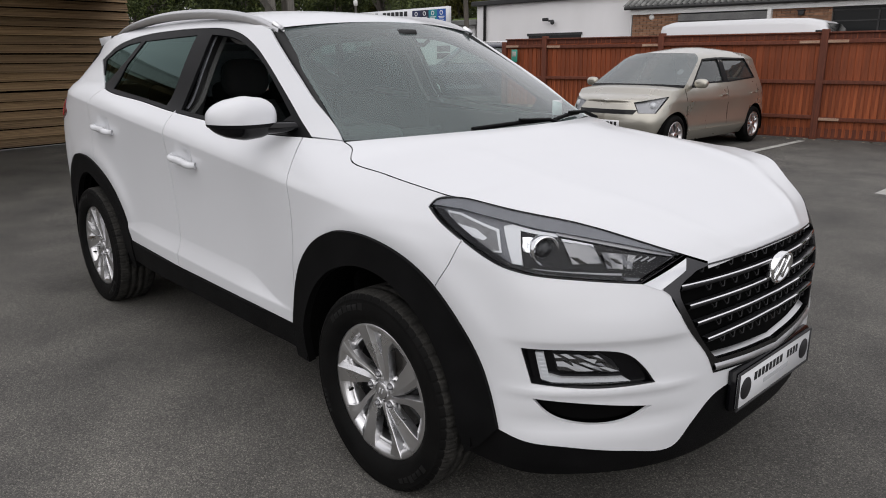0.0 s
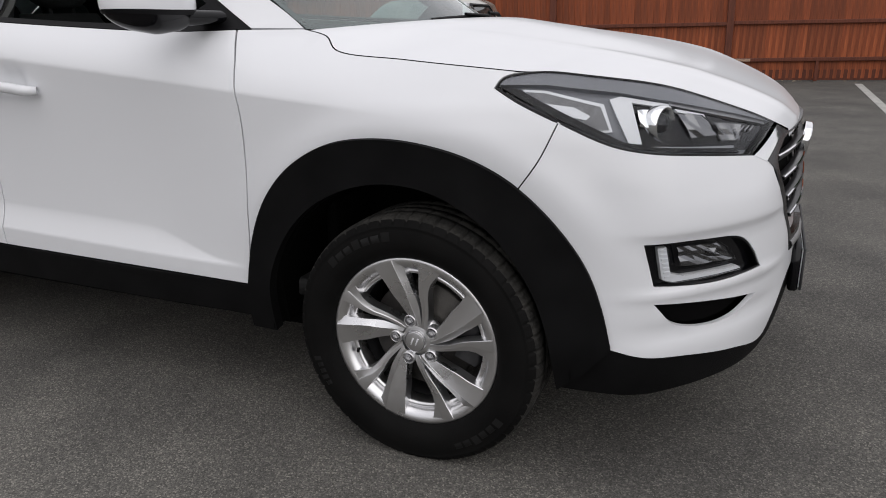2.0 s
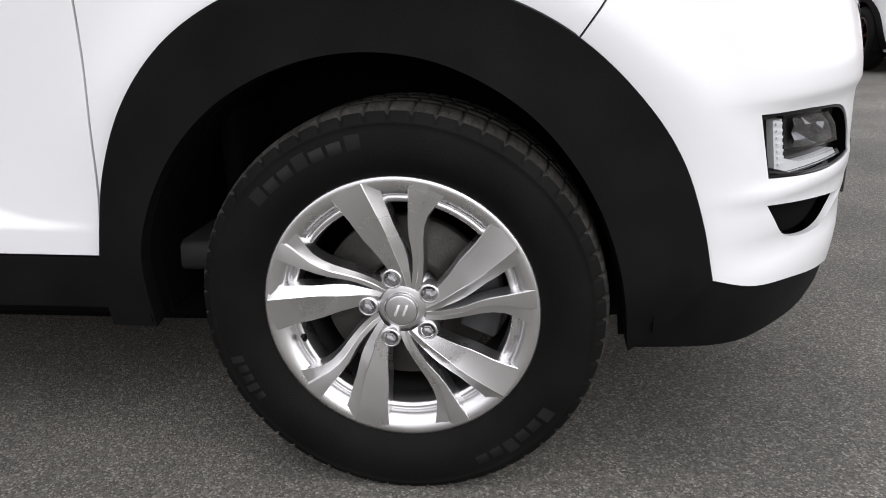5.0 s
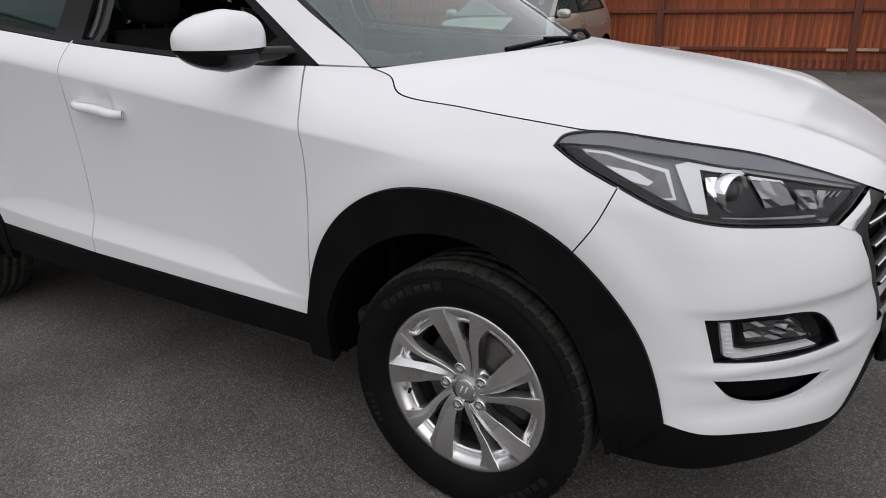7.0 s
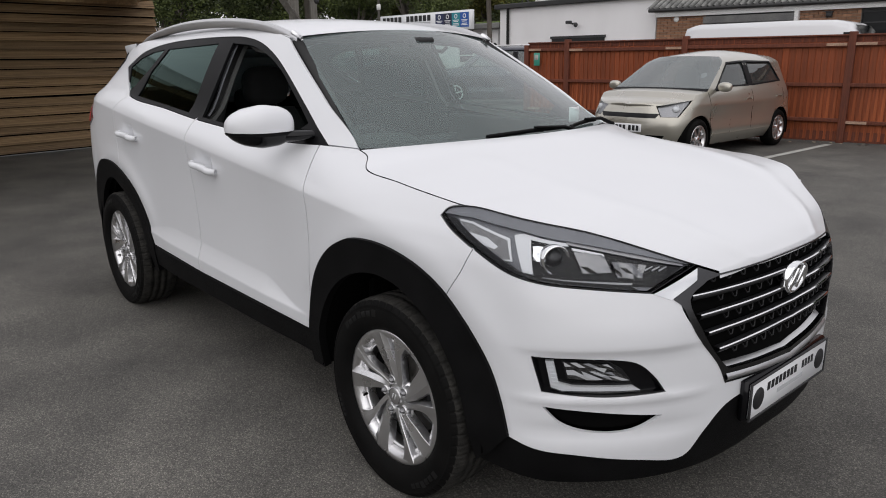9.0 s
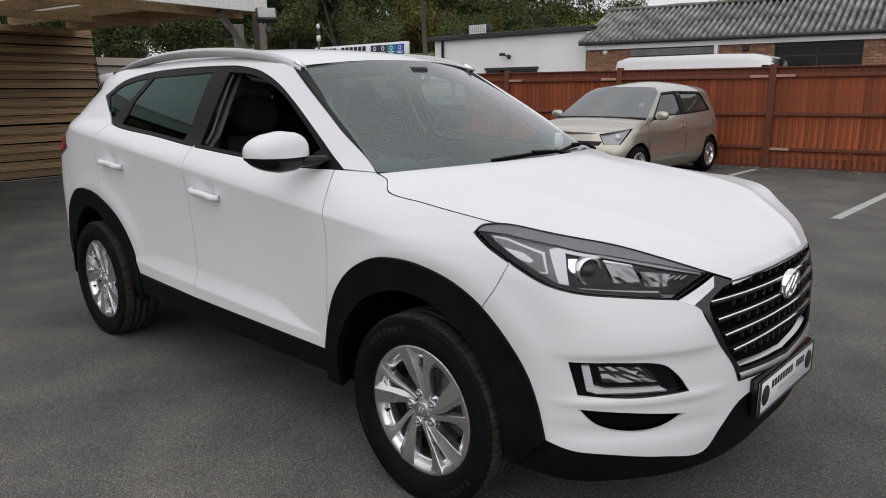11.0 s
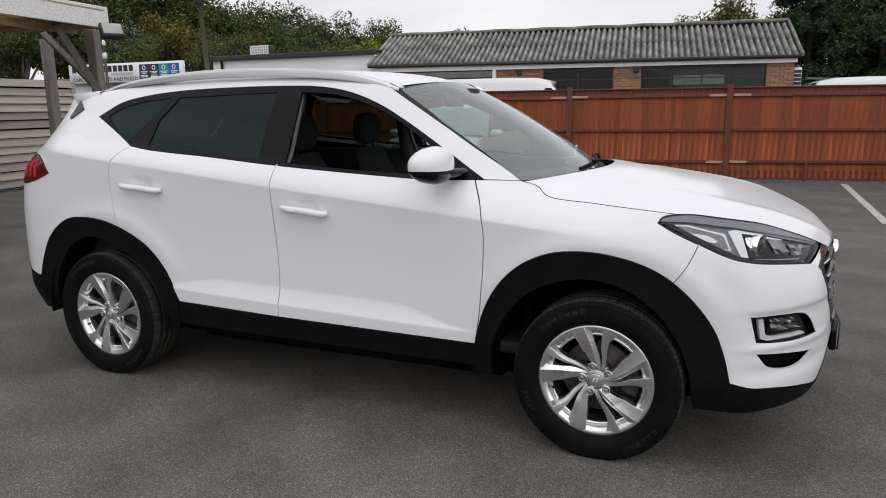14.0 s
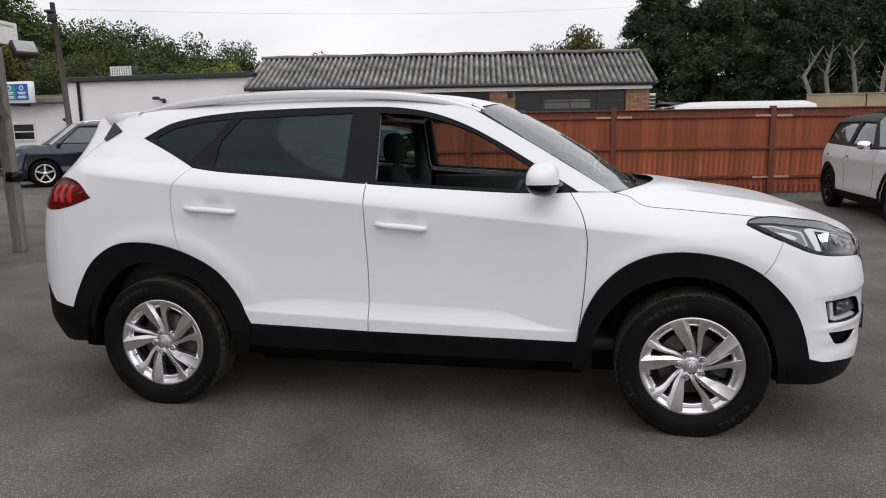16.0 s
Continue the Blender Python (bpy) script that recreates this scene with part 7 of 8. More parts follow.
for s in (-1, 1):
    part("pillar_trim", join(tube([(-0.27, s * 0.735, 1.12), (-0.26, s * 0.645, 1.36), (-0.25, s * 0.56, 1.53)], (0.05, 0.045, 0.04), 10)), TRIMGREY, car)
    part("screen_pillar_trim", tube([(0.93, s * 0.70, 1.12), (0.62, s * 0.63, 1.315), (0.30, s * 0.555, 1.51)], 0.026, 10), TRIMGREY, car)
    part("door_card", join(box(-0.19, 0.80, s * 0.745 - 0.02, s * 0.745 + 0.02, 0.42, 1.12, 0.015), box(-1.1, -0.21, s * 0.745 - 0.02, s * 0.745 + 0.02, 0.45, 1.17, 0.015)), TRIMGREY, car)
    part("grab_handle", tube([(0.05, s * 0.52, 1.50), (0.02, s * 0.51, 1.475), (-0.14, s * 0.52, 1.49), (-0.18, s * 0.53, 1.515)], 0.011, 8), HEADLINER, car)
    part("sun_visor", box(0.14, 0.28, s * 0.34 - 0.16, s * 0.34 + 0.16, 1.515, 1.53, 0.006), HEADLINER, car)
part("rear_view_mirror", join(box(0.36, 0.385, -0.125, 0.125, 1.44, 1.505, 0.012), tube([(0.37, 0, 1.49), (0.42, 0, 1.535)], 0.012, 8), box(0.38, 0.50, -0.05, 0.05, 1.505, 1.535, 0.01)), TRIMGREY, car)
part("tax_holder", box(0.905, 0.91, 0.53, 0.60, 1.14, 1.21, 0.001), PLATE, car)


# ---- the other vehicles: one body builder, shaped by its numbers ----
class Shell:
    """A car's flank as a surface over its plan outline and the height, like the white car's."""

    def __init__(self, L, W, belt, roof, nose_lean=0.25, tail_lean=0.12, tumble=0.42, front=0.36):
        w, h = W / 2, L / 2
        self.h, self.w, self.belt, self.roof, self.nl, self.tl, self.tumble = h, w, belt, roof, nose_lean, tail_lean, tumble
        pts = [(h, 0), (h - 0.03, -0.45 * w), (h - 0.13, -0.76 * w), (h - front, -0.93 * w), (h - front - 0.4, -0.985 * w), (0.3, -w), (-0.4, -w), (-h + 0.75, -0.985 * w), (-h + 0.28, -0.92 * w), (-h + 0.09, -0.76 * w), (-h + 0.01, -0.4 * w), (-h, 0)]
        self.o = spline(pts, 400)
        self.a = np.concatenate([[0], np.cumsum(np.linalg.norm(np.diff(self.o, axis=0), axis=1))])
        t = np.gradient(self.o, axis=0)
        t /= np.linalg.norm(t, axis=1)[:, None]
        self.n = np.stack([-t[:, 1], t[:, 0]], 1)

    def inset(self, s, z):
        x = np.interp(s, self.a, self.o[:, 0])
        v = 0.09 * np.clip((0.42 - z) / 0.22, 0, 1.2) ** 2
        v += 0.045 * np.clip((z - self.belt + 0.24) / 0.24, 0, 1) ** 2.2
        v += self.tumble * np.clip(z - self.belt, 0, 2) + 0.10 * np.clip((z - self.roof + 0.10) / 0.1, 0, 1.5) ** 2
        v -= 0.012 * np.exp(-np.abs(z - self.belt + 0.20) / 0.05) * ease(self.h - 0.3 - np.abs(x), 0, 0.4)
        v += 0.012 * np.exp(-((z - 0.55) / 0.12) ** 2) * ease(self.h - 0.5 - np.abs(x), 0, 0.4)
        f, r = ease(x, self.h - 0.55, self.h - 0.05), ease(-x, self.h - 0.4, self.h - 0.02)
        v += f * self.nl * np.clip(z - 0.58, 0, 1) ** 1.3 * 1.6 + r * self.tl * np.clip(z - 0.6, 0, 2)
        v -= f * 0.02 * np.exp(-((z - 0.48) / 0.09) ** 2) + r * 0.03 * np.exp(-((z - 0.5) / 0.10) ** 2)
        return v

    def skin(self, s, z, out=0.0):
        s, z = np.atleast_1d(np.asarray(s, float)), np.atleast_1d(np.asarray(z, float))
        d = self.inset(s, z) - out
        g = [np.interp(s, self.a, c) for c in (self.o[:, 0], self.o[:, 1], self.n[:, 0], self.n[:, 1])]
        return np.stack([g[0] - g[2] * d, np.minimum(g[1] - g[3] * d, -0.0), z], 1)

    def normal(self, s, z):
        e = 0.006
        n = np.cross(self.skin(s, z + e) - self.skin(s, z - e), self.skin(s + e, z) - self.skin(s - e, z))
        return n / np.maximum(np.linalg.norm(n, axis=1), 1e-9)[:, None]

    def sx(self, x, z):
        k = np.linspace(self.a[-1] * 0.02, self.a[-1] * 0.98, 300)
        p = self.skin(k, np.full(300, z))[:, 0]
        return float(np.interp(-x, -p, k)), z

    def X(self, *pts):
        return [self.sx(x, z) for x, z in pts]

    def panel(self, name, poly, mat, parent, holes=(), out=0.0, step=0.07, label="", gap=0.0, thick=0.02):
        v2, f = fill(poly, holes, step, gap)
        d, n = sheet(v2, f, lambda s, z: self.skin(s, z, out), self.normal, thick)
        a = part(name, d, mat, parent, label, normals=n)
        b = part(name, mirrored(d), mat, parent, label, normals=[(p, -q, r) for p, q, r in n])
        return a, b


def across(edge, crown=0.03, bow=0.0, n=17, power=2.0):
    """Rows from an edge on the right to its twin on the left."""
    return grid([[(p[0] + bow * (1 - a * a), p[1] * -a, p[2] + crown * (1 - abs(a) ** power)) for a in np.linspace(-1, 1, n)] for p in edge])


def simple_wheel(parent, radius, width, rim, mat, spokes, at):
    m = Matrix.Translation(at)
    if at[1] > 0:
        m = m @ pose(0, 0, 0, 0, 0, 180)
    h = width / 2
    w = part("wheel", moved(lathe([(rim, -h + 0.02), (rim + 0.02, -h), (radius - 0.05, -h - 0.004), (radius - 0.012, -h + 0.02), (radius, -h + 0.05), (radius, h - 0.05), (radius - 0.02, h), (rim, h)], 40), m), RUBBER, parent)
    part("rim", moved(join(lathe([(rim - 0.035, -h + 0.05), (rim - 0.02, -h + 0.012), (rim, -h + 0.006), (rim + 0.008, -h + 0.012), (rim + 0.004, -h + 0.03)], 40)), m), mat, w)
    part("rim_back", moved(lathe([(0.0, -h + 0.075), (rim, -h + 0.07), (rim, 0)], 32), m), PIANO, w)
    part("hub", moved(lathe([(0.0, -h + 0.010), (0.03, -h + 0.011), (0.055, -h + 0.022), (0.06, -h + 0.06)], 20), m), mat, w)
    for k in range(spokes):
        a = 2 * math.pi * k / spokes + 0.3
        c, t = np.array((math.cos(a), 0, math.sin(a))), np.array((-math.sin(a), 0, math.cos(a)))
        rows = [[c * r + t * (wd * e) + np.array((0, y, 0)) for e, y in ((-1.2, -h + 0.06), (-1, -h + 0.02), (1, -h + 0.02), (1.2, -h + 0.06))] for r, wd in ((0.04, 0.018), (0.6 * rim, 0.017), (rim - 0.012, 0.026))]
        part("spoke", moved(grid(rows), m), mat, w, smooth=False)
    return w


def build_vehicle(label, paint, place, L, W, H, wheelbase, radius, belt, nose_z, base_x, top_x, rear_x, tail_x, rimmat, clad=None, roofmat=None, spokes=6, nose_lean=0.25, grille_z=(0.56, 0.64), lamp=(0.62, 0.78), rails=False, group="", bar=None, quarter=0.0):
    """A parked car: nose_z the height of the bonnet's lip; base_x, top_x the foot and head of the screen; rear_x, tail_x the end of the roof and the foot of the rear glass."""
    v = thing("parked_car", label, "car", group, m=place)
    roof = H - 0.05
    sh = Shell(L, W, belt, roof, nose_lean)
    h, fx_, rx_ = L / 2, L / 2 - (L - wheelbase) * 0.47, L / 2 - (L - wheelbase) * 0.47 - wheelbase
    R = radius + 0.045

    def arch(cx):
        return [sh.sx(cx + R * math.cos(a), radius + R * math.sin(a)) for a in np.linspace(-0.32, math.pi + 0.32, 22)]

    end = sh.a[-1]
    belt_r = belt + 0.05
    top_front = [(0.0, nose_z - 0.01), *X_line(sh, [(h - 0.10, nose_z), (h - 0.42, nose_z + (belt - nose_z) * 0.45), ((h + base_x) / 2 - 0.1, nose_z + (belt - nose_z) * 0.8), (base_x, belt)])]
    belt_line = line(sh.X((base_x, belt), ((base_x + tail_x) / 2, belt + 0.02), (tail_x, belt_r)), 0.1)
    tail_top = line([sh.sx(tail_x, belt_r), sh.sx(-h + 0.12, belt_r - 0.03), (end, belt_r - 0.03)], 0.08)
    lamp_poly = ring(line(sh.X((h - 0.42, lamp[1] + 0.03), (h - 0.12, lamp[1] - 0.02)) + [(sh.a[0] + W * 0.28, lamp[0] + 0.06), (sh.a[0] + W * 0.30, lamp[0])] + sh.X((h - 0.20, lamp[0]), (h - 0.42, lamp[1] + 0.03)), 0.05))
    tail_poly = ring(line(sh.X((-h + 0.30, belt - 0.02), (-h + 0.14, belt), (-h + 0.10, belt - 0.25), (-h + 0.26, belt - 0.22), (-h + 0.30, belt - 0.02)), 0.05))
    low = 0.24
    bottom = line([(0.0, low), sh.sx(fx_ + R * math.cos(0.32), radius - R * math.sin(0.32))], 0.1) + arch(fx_) + line([sh.sx(fx_ - R * math.cos(0.32), radius - R * math.sin(0.32)), sh.sx(rx_ + R * math.cos(0.32), radius - R * math.sin(0.32))], 0.1) + arch(rx_) + line([sh.sx(rx_ - R * math.cos(0.32), radius - R * math.sin(0.32)), (end, low + 0.04)], 0.1)
    body = sh.panel("body", ring(bottom, tail_top[::-1], belt_line[::-1], top_front[::-1]), paint, v, holes=[lamp_poly, tail_poly], step=0.06)[0]
    for cx in (fx_, rx_):
        for s in (-1, 1):
            rows = [[(cx + (R - 0.005) * math.cos(a), s * y, radius + (R - 0.005) * math.sin(a)) for y in (W / 2 - 0.03, W / 2 - 0.3)] for a in np.linspace(-0.3, math.pi + 0.3, 16)]
            back = [[(cx + r * math.cos(a), s * (W / 2 - 0.3), radius + r * math.sin(a)) for r in (R, 0)] for a in np.linspace(-0.3, math.pi + 0.3, 16)]
            part("arch_liner", join(grid(rows), grid(back)), UNDER, v)
            simple_wheel(v, radius, 0.19, radius * 0.66, rimmat, spokes, (cx, s * (W / 2 - 0.115), radius))
        if clad is not None:
            outer = [sh.sx(cx + (R + 0.06) * math.cos(a), radius + (R + 0.06) * math.sin(a)) for a in np.linspace(-0.2, math.pi + 0.2, 22)]
            inner = [sh.sx(cx + R * math.cos(a), radius + R * math.sin(a)) for a in np.linspace(-0.25, math.pi + 0.25, 22)]
            sh.panel("arch_cladding", ring(outer, inner[::-1]), clad, v, out=0.012, step=0.05)
    sh.panel("sill", ring(line(sh.X((fx_ - R, 0.34), (rx_ + R, 0.34), (rx_ + R, 0.20), (fx_ - R, 0.20)), 0.1)), clad or paint, v, out=0.006)
    part("underbody", box(-h + 0.15, h - 0.15, -W / 2 + 0.2, W / 2 - 0.2, 0.17, 0.30), UNDER, v, smooth=False)
    for s in (-1, 1):
        part("inner_side", box(-h + 0.4, h - 0.5, s * (W / 2 - 0.31) - 0.01, s * (W / 2 - 0.31) + 0.01, 0.25, belt - 0.02), UNDER, v, smooth=False)
    part("bulkhead", box(-h + 0.35, h - 0.45, -W / 2 + 0.3, W / 2 - 0.3, 0.55, belt - 0.25), UNDER, v, smooth=False)
    e3 = sh.skin([p[0] for p in top_front], [p[1] for p in top_front])
    part("bonnet", across(e3, 0.035, 0.05, power=2.4), paint, v)
    e3 = sh.skin([p[0] for p in tail_top], [p[1] for p in tail_top])
    part("tail_deck", across(e3, 0.02, -0.03), paint, v)
    # greenhouse
    rb, rt = belt - 0.0, roof
    a_line = line(sh.X((base_x, belt), (top_x, rt)), 0.06)
    r_line = curve(sh.X((top_x, rt), ((top_x * 0.6 + rear_x * 0.4), rt + 0.045), (top_x * 0.25 + rear_x * 0.75, rt + 0.03), (rear_x, rt - 0.01)), 0.08)
    d_line = line(sh.X((rear_x, rt - 0.01), (tail_x, belt_r)), 0.06)
    mid = base_x * 0.30 + top_x * 0.25 + rear_x * 0.45
    zt, zb = rt - 0.075, belt + 0.045
    slope = (base_x - top_x) / (rt - belt)
    rslope = (rear_x - tail_x) / (rt - belt_r)
    w1 = ring(line(sh.X((base_x - 0.24, zb), (top_x - 0.02 + slope * 0.03, zt), (mid + 0.05, zt + 0.02), (mid + 0.05, zb), (base_x - 0.24, zb)), 0.06))
    w2 = ring(line(sh.X((mid - 0.05, zb), (mid - 0.05, zt + 0.02), (rear_x + 0.14 + quarter - rslope * 0.1, zt), (tail_x + 0.22 + quarter, zb + 0.04), (mid - 0.05, zb)), 0.06))
    sh.panel("pillar_frame", ring(a_line, r_line, d_line, belt_line[::-1]), paint if roofmat is None else FRAME, v, holes=[w1, w2], step=0.06)
    sh.panel("pillar_cover", ring(line(sh.X((mid - 0.047, zb + 0.004), (mid + 0.047, zb + 0.004), (mid + 0.047, zt + 0.016), (mid - 0.047, zt + 0.016), (mid - 0.047, zb + 0.004)), 0.08)), FRAME, v, out=0.004, step=0.1, thick=0.004)
    for nm, poly in (("front_window", w1), ("rear_window", w2)):
        sh.panel("window_rubber", poly, FRAME, v, holes=[shrink(poly, 0.022)], out=0.003, step=0.06)
        for ob in sh.panel(nm, poly, FARGLASS, v, out=-0.012, step=0.12):
            ob.visible_shadow = False
    e3 = sh.skin([p[0] for p in a_line], [p[1] for p in a_line])
    ws = part("windscreen", across(e3, 0.012, 0.10), FARSCREEN, v)
    part("screen_edge", across(e3[:2] * np.array((1, 1, 1)) + np.array((0.006, 0, 0.004)), 0.012, 0.10), FRAME, v)
    e3 = sh.skin([p[0] for p in d_line], [p[1] for p in d_line])
    rw = part("rear_screen", across(e3, 0.012, -0.05), FARGLASS, v)
    ws.visible_shadow = rw.visible_shadow = False
    e3 = sh.skin([p[0] for p in r_line], [p[1] for p in r_line])
    tt = np.linspace(0, 1, len(e3))
    part("roof", grid([[(p[0] + (0.10 * (1 - t) ** 4 - 0.05 * t ** 4) * (1 - a * a), p[1] * -a, p[2] + (0.012 + 0.038 * math.sin(math.pi * t) ** 0.7) * (1 - abs(a) ** 2.3)) for a in np.linspace(-1, 1, 17)] for p, t in zip(e3, tt)]), roofmat or paint, v)
    # seats and dash seen through the glass
    part("dash", box(base_x - 0.35, base_x + 0.1, -W / 2 + 0.2, W / 2 - 0.2, belt - 0.3, belt - 0.03, 0.05), TRIMGREY, v)
    for s in (-1, 1):
        part("seat", join(ellipsoid((mid - 0.1, s * W * 0.2, belt - 0.02), (0.08, 0.22, 0.33), 14, 8, 3), ellipsoid((mid - 0.14, s * W * 0.2, belt + 0.36), (0.05, 0.12, 0.09), 12, 8, 3)), FABRIC, v)
        part("mirror", ellipsoid((base_x - 0.22, s * (W / 2 + 0.08), belt + 0.06), (0.055, 0.10, 0.065), 14, 10, 2.6), paint if rimmat is not PIANO else CHROME, v)
        part("mirror_arm", tube([(base_x - 0.24, s * (W / 2 - 0.06), belt + 0.02), (base_x - 0.22, s * (W / 2 + 0.05), belt + 0.03)], 0.025, 8), PIANO, v)
        part("wiper", tube([(base_x + 0.03, s * 0.02 - 0.1, belt + 0.02), (base_x + 0.02, s * 0.02 + 0.45 * s, belt + 0.03)], 0.01, 6), CLAD, v)
        for hx in (mid + 0.16, tail_x + 0.62):
            p = sh.skin(*[[q] for q in sh.sx(hx, belt - 0.13)], 0.022)[0]
            part("door_handle", tube([(p[0] - 0.09, -s * p[1] * -1, p[2]), (p[0], s * abs(p[1]) + s * 0.012, p[2]), (p[0] + 0.09, s * abs(p[1]), p[2])], 0.014, 8), CHROME if paint is not SILVERPAINT else paint, v)
    for x0, x1 in ((mid, mid), (tail_x + 0.42, tail_x + 0.42), (base_x - 0.1, base_x - 0.02)):
        zlo = 0.36 if x0 != tail_x + 0.42 else 0.66
        sh.panel("door_gap", ring(line(sh.X((x0 - 0.004, zlo), (x1 - 0.004, belt - 0.01), (x1 + 0.004, belt - 0.01), (x0 + 0.004, zlo)), 0.08)), UNDER, v, out=0.0016, step=0.2, thick=0.001)
    # lamps, grille, plate
    sh.panel("headlamp_back", lamp_poly, DARKCHROME, v, out=-0.04, step=0.08)
    for ob in sh.panel("headlamp", lamp_poly, LENS, v, out=0.004, step=0.06, gap=0.004, label="clear headlamp"):
        ob.visible_shadow = False
    for s in (-1, 1):
        part("bulb", ellipsoid((h - 0.25, s * W * 0.365, (lamp[0] + lamp[1]) / 2), (0.06, 0.06, 0.055), 12, 8), LAMPWHITE, v)
    sh.panel("tail_lamp", tail_poly, REDLENS, v, out=0.004, step=0.08, gap=0.003)
    g0, g1 = grille_z
    gp = ring(line([(0.0, g0), (W * 0.26, g0), (W * 0.29, g1), (0.0, g1), (0.0, g0)], 0.06))
    sh.panel("grille", gp, PIANO, v, out=0.003, step=0.1, thick=0.004)
    nb = max(1, int((g1 - g0) / 0.05))
    for k in range(nb):
        z = g0 + (g1 - g0) * (k + 0.5) / nb
        sh.panel("grille_bar", ring(line([(0.0, z - 0.008), (W * 0.27, z - 0.008), (W * 0.27, z + 0.008), (0.0, z + 0.008), (0.0, z - 0.008)], 0.08)), bar or CHROME, v, out=0.008, step=0.2, thick=0.004)
    sh.panel("lower_grille", ring(line([(0.0, 0.27), (W * 0.30, 0.27), (W * 0.34, 0.36), (0.0, 0.37), (0.0, 0.27)], 0.06)), UNDER, v, out=0.003, step=0.1, thick=0.004)
    zc = 0.455
    xx = float(sh.skin([0.0], [zc])[0][0])
    pl = part("number_plate", box(xx + 0.0, xx + 0.022, -0.26, 0.26, zc - 0.055, zc + 0.055, 0.004), PLATE, v)
    for k in range(7):
        y = -0.215 + 0.062 * k + (0.03 if k > 3 else 0)
        part("plate_bar", box(xx + 0.021, xx + 0.025, y, y + 0.042, zc - 0.036, zc + 0.036), INK, pl, smooth=False)
    if rails:
        for s in (-1, 1):
            part("roof_rail", tube([(top_x - 0.1, s * W * 0.34, H - 0.06), (top_x - 0.3, s * W * 0.35, H + 0.02), (rear_x + 0.3, s * W * 0.35, H + 0.02), (rear_x + 0.1, s * W * 0.34, H - 0.05)], 0.018, 8), ALLOY, v)
    return v, sh


def X_line(sh, pts):
    return line([sh.sx(*p) for p in pts], 0.08)


def metallic(name, c, rough=0.35, metal=0.35):
    m = principled(name, c, rough, metal, 0.8)
    n = noise_node(m, 3, 4)
    rough_from(m, n.outputs["Fac"], rough - 0.05, rough + 0.08)
    return m


FARSCREEN = pane("vehicle_screen", (0.30, 0.33, 0.33), 0.0, 2.2, 0.12)
FARGLASS = pane("vehicle_glass", (0.22, 0.25, 0.25), 0.0, 1.7, 0.05)
SILVERPAINT = metallic("champagne_silver_paint", (0.46, 0.44, 0.385), 0.30, 0.75)
WHITEPAINT = metallic("far_white_paint", (0.62, 0.625, 0.64), 0.4, 0.0)
NAVY = metallic("navy_paint", (0.006, 0.009, 0.028), 0.2)
BLACKPAINT = metallic("dark_grey_paint", (0.022, 0.021, 0.022), 0.2)
REDPAINT = metallic("dark_red_paint", (0.13, 0.012, 0.018), 0.25)

small, _ = build_vehicle("champagne silver five-door hatchback parked against the fence", SILVERPAINT, pose(-2.84, 8.26, 0, 0, 0, -90), 3.62, 1.66, 1.445, 2.43, 0.288, 0.93, 0.75, 1.06, 0.30, -1.30, -1.66, ALLOY, spokes=7, nose_lean=0.42, grille_z=(0.595, 0.655), lamp=(0.61, 0.80), bar=PIANO, quarter=0.20)
part("roof_sticker", moved(lathe([(0.0, -0.002), (0.045, -0.002), (0.047, 0.0)], 16), pose(0.70, 0.50, 1.14, 0, 0, 90) @ pose(0, 0, 0, -38, 0, 0)), PLATE, small, "round pale sticker on the glass")
part("badge", ellipsoid((1.74, 0, 0.765), (0.012, 0.045, 0.03), 12, 8), CHROME, small)
build_vehicle("white small crossover with black roof and black wheels", WHITEPAINT, pose(5.80, 7.75, 0, 0, 0, -90), 4.11, 1.79, 1.55, 2.59, 0.33, 1.02, 0.86, 0.75, 0.15, -1.62, -1.86, PIANO, clad=CLAD, roofmat=PIANO, spokes=7, nose_lean=0.2, lamp=(0.66, 0.86), grille_z=(0.5, 0.62))
build_vehicle("dark navy suv with roof rails parked by the showroom", NAVY, pose(-12.95, 14.4, 0, 0, 0, 226), 4.75, 1.90, 1.74, 2.83, 0.37, 1.10, 0.98, 1.30, 0.50, -1.95, -2.12, ALLOY, spokes=5, lamp=(0.76, 0.92), grille_z=(0.66, 0.84), rails=True, group="cars by the showroom")
build_vehicle("black hatchback parked by the showroom", BLACKPAINT, pose(-20.6, 16.2, 0, 0, 0, 235), 4.3, 1.80, 1.52, 2.62, 0.32, 0.95, 0.80, 0.85, 0.1, -1.5, -1.9, ALLOY, spokes=5, group="cars by the showroom")
build_vehicle("dark red hatchback parked by the showroom", REDPAINT, pose(-19.2, 13.2, 0, 0, 0, 215), 4.2, 1.78, 1.52, 2.6, 0.32, 0.95, 0.80, 0.85, 0.1, -1.5, -1.85, ALLOY, spokes=5, group="cars by the showroom")


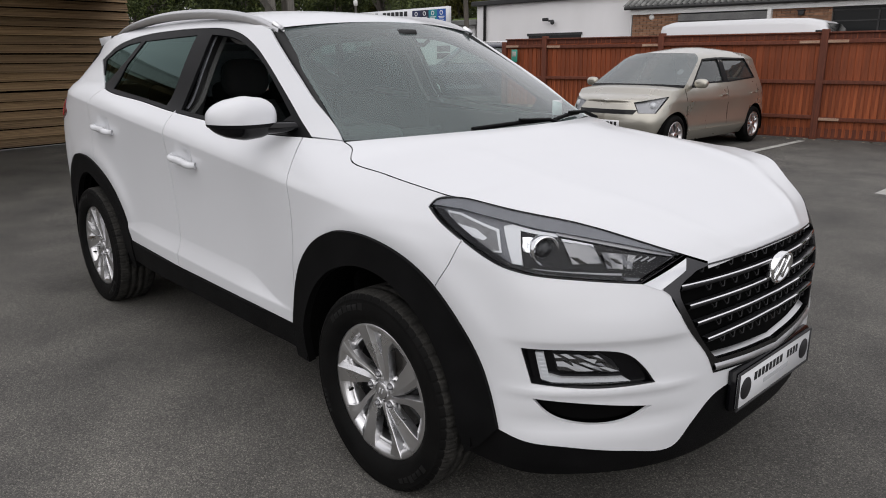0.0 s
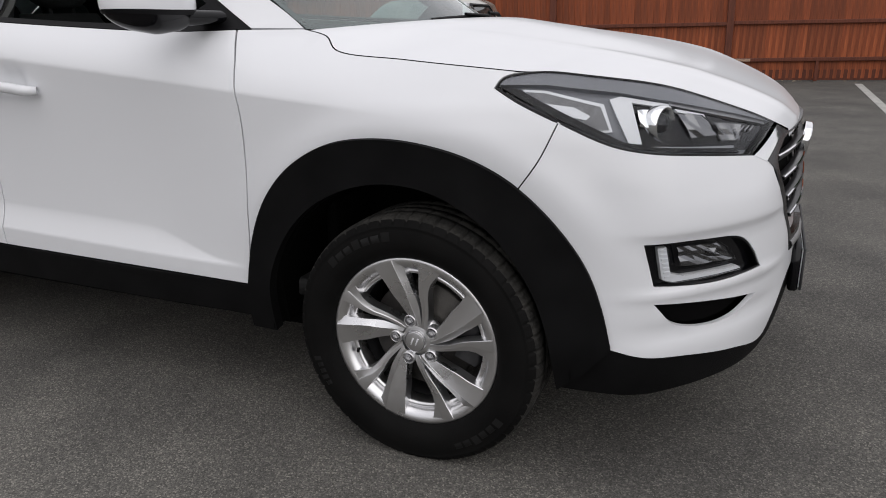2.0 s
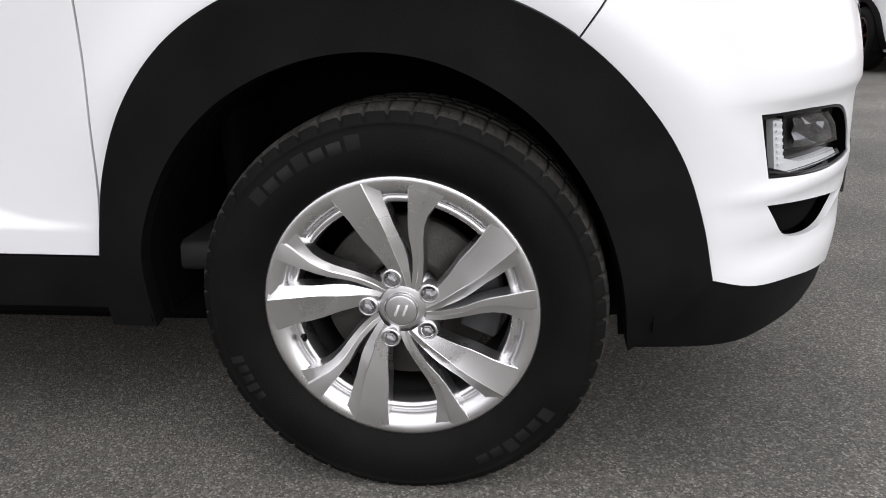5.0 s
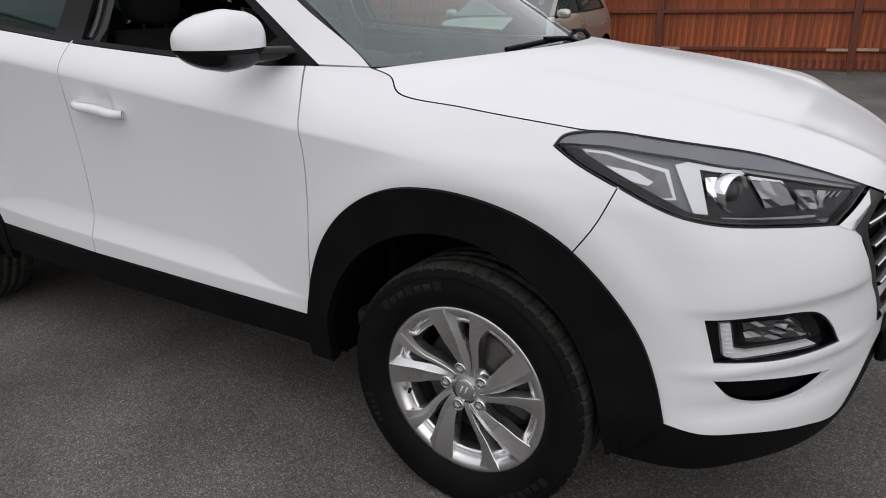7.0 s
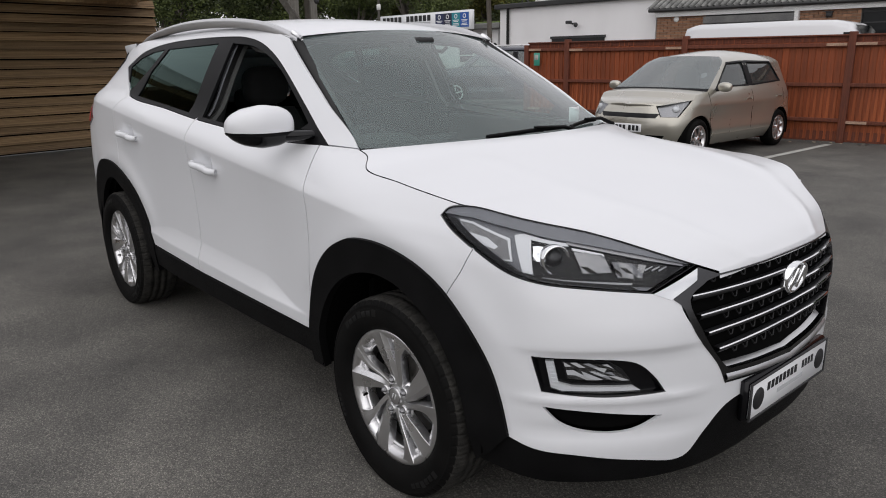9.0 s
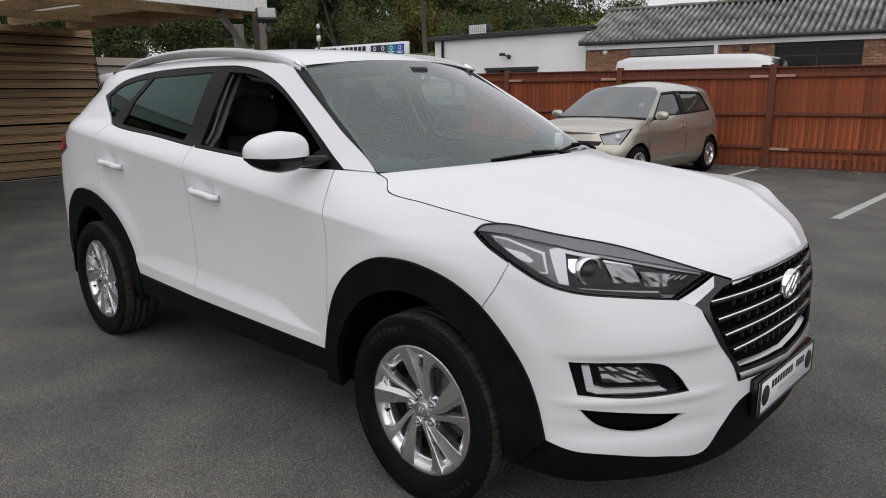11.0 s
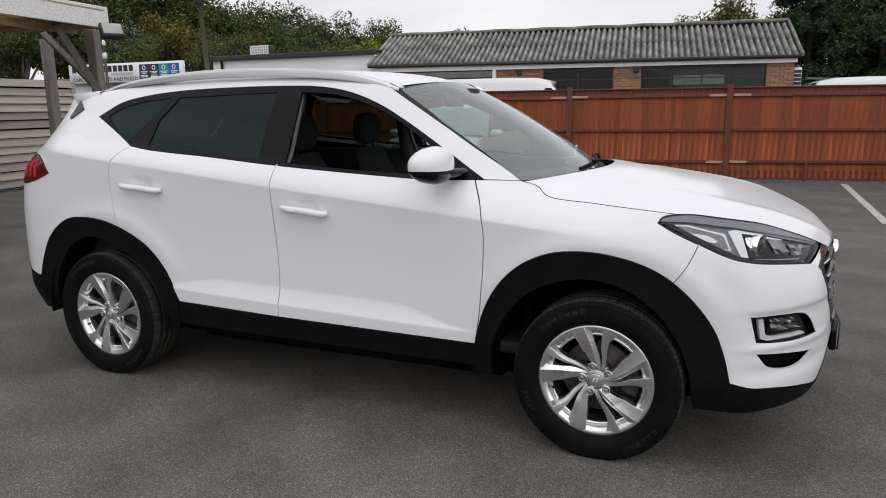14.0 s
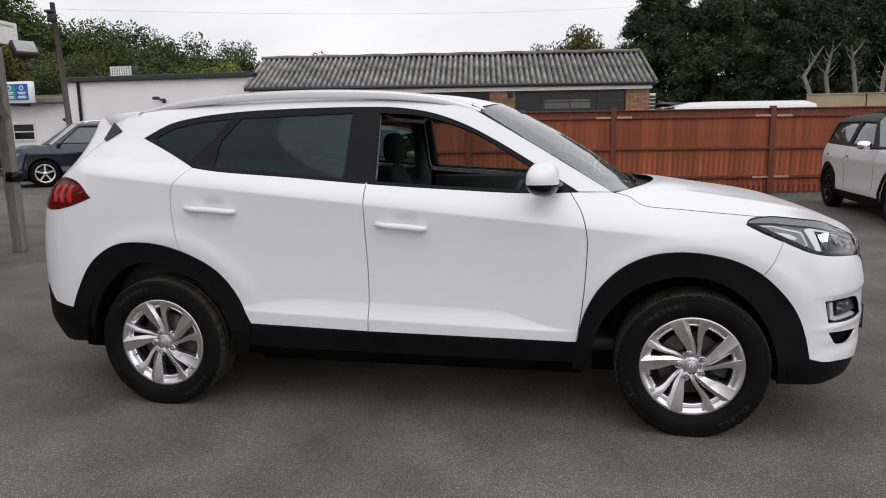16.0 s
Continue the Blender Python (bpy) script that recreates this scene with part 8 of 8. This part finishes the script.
def build_van(label, place, L, W, H):
    """A panel van: its tall rounded body, glass, lamps and wheels."""
    v = thing("van", label, "van", "white vans behind the fence", m=place)
    rows = []
    for x, top, half in ((-L / 2, H - 0.22, 0.93), (-L / 2 + 0.04, H - 0.06, 0.97), (-L / 2 + 0.25, H, 1.0), (0, H + 0.01, 1.0), (L / 2 - 1.75, H - 0.01, 1.0), (L / 2 - 1.45, H - 0.08, 0.99), (L / 2 - 0.75, 1.20, 0.98), (L / 2 - 0.12, 1.0, 0.93), (L / 2, 0.75, 0.85), (L / 2, 0.35, 0.85)):
        w = W / 2 * half
        rows.append([(x, s * w * k, z) for s, k, z in ((-1, 0.97, 0.28), (-1, 1.0, 0.6), (-1, 0.99, min(1.1, top - 0.02)), (-1, 0.90, top - 0.12 if top > 1.3 else top - 0.01), (-1, 0.82, top - 0.02 if top > 1.3 else top), (-1, 0.5, top + 0.02), (1, 0.5, top + 0.02), (1, 0.82, top - 0.02 if top > 1.3 else top), (1, 0.90, top - 0.12 if top > 1.3 else top - 0.01), (1, 0.99, min(1.1, top - 0.02)), (1, 1.0, 0.6), (1, 0.97, 0.28))])
    g = grid(rows)
    m = len(g[0])
    part("body", (g[0], g[1] + [tuple(range(11, -1, -1)), tuple(range(m - 12, m))]), WHITEPAINT, v)
    part("windscreen", grid([[(L / 2 - 1.40 + 0.03, y, H - 0.10) for y in np.linspace(-0.6, 0.6, 7)], [(L / 2 - 0.73, y, 1.235) for y in np.linspace(-0.75, 0.75, 7)]]), DARKGLASS, v)
    for s in (-1, 1):
        part("side_window", prism([(L / 2 - 1.5, 1.2), (L / 2 - 0.85, 1.2), (L / 2 - 1.35, H - 0.25), (L / 2 - 1.5, H - 0.25)], 0.02, lambda a, b, w: (a, s * (W / 2 - 0.03 - 0.06 * (b - 1.2)) + s * w, b)), DARKGLASS, v, smooth=False)
        for x in (-L / 2 + 0.9, L / 2 - 0.9):
            simple_wheel(v, 0.33, 0.2, 0.2, ALLOY, 6, (x, s * (W / 2 - 0.09), 0.33))
    return v


build_van("white panel van showing its roof over the fence", pose(-3.9, 14.6, 0, 0, 0, 6), 4.9, 1.9, 2.08)
build_van("white panel van showing its roof over the fence", pose(4.2, 16.4, 0, 0, 0, 186), 4.9, 1.9, 1.96)
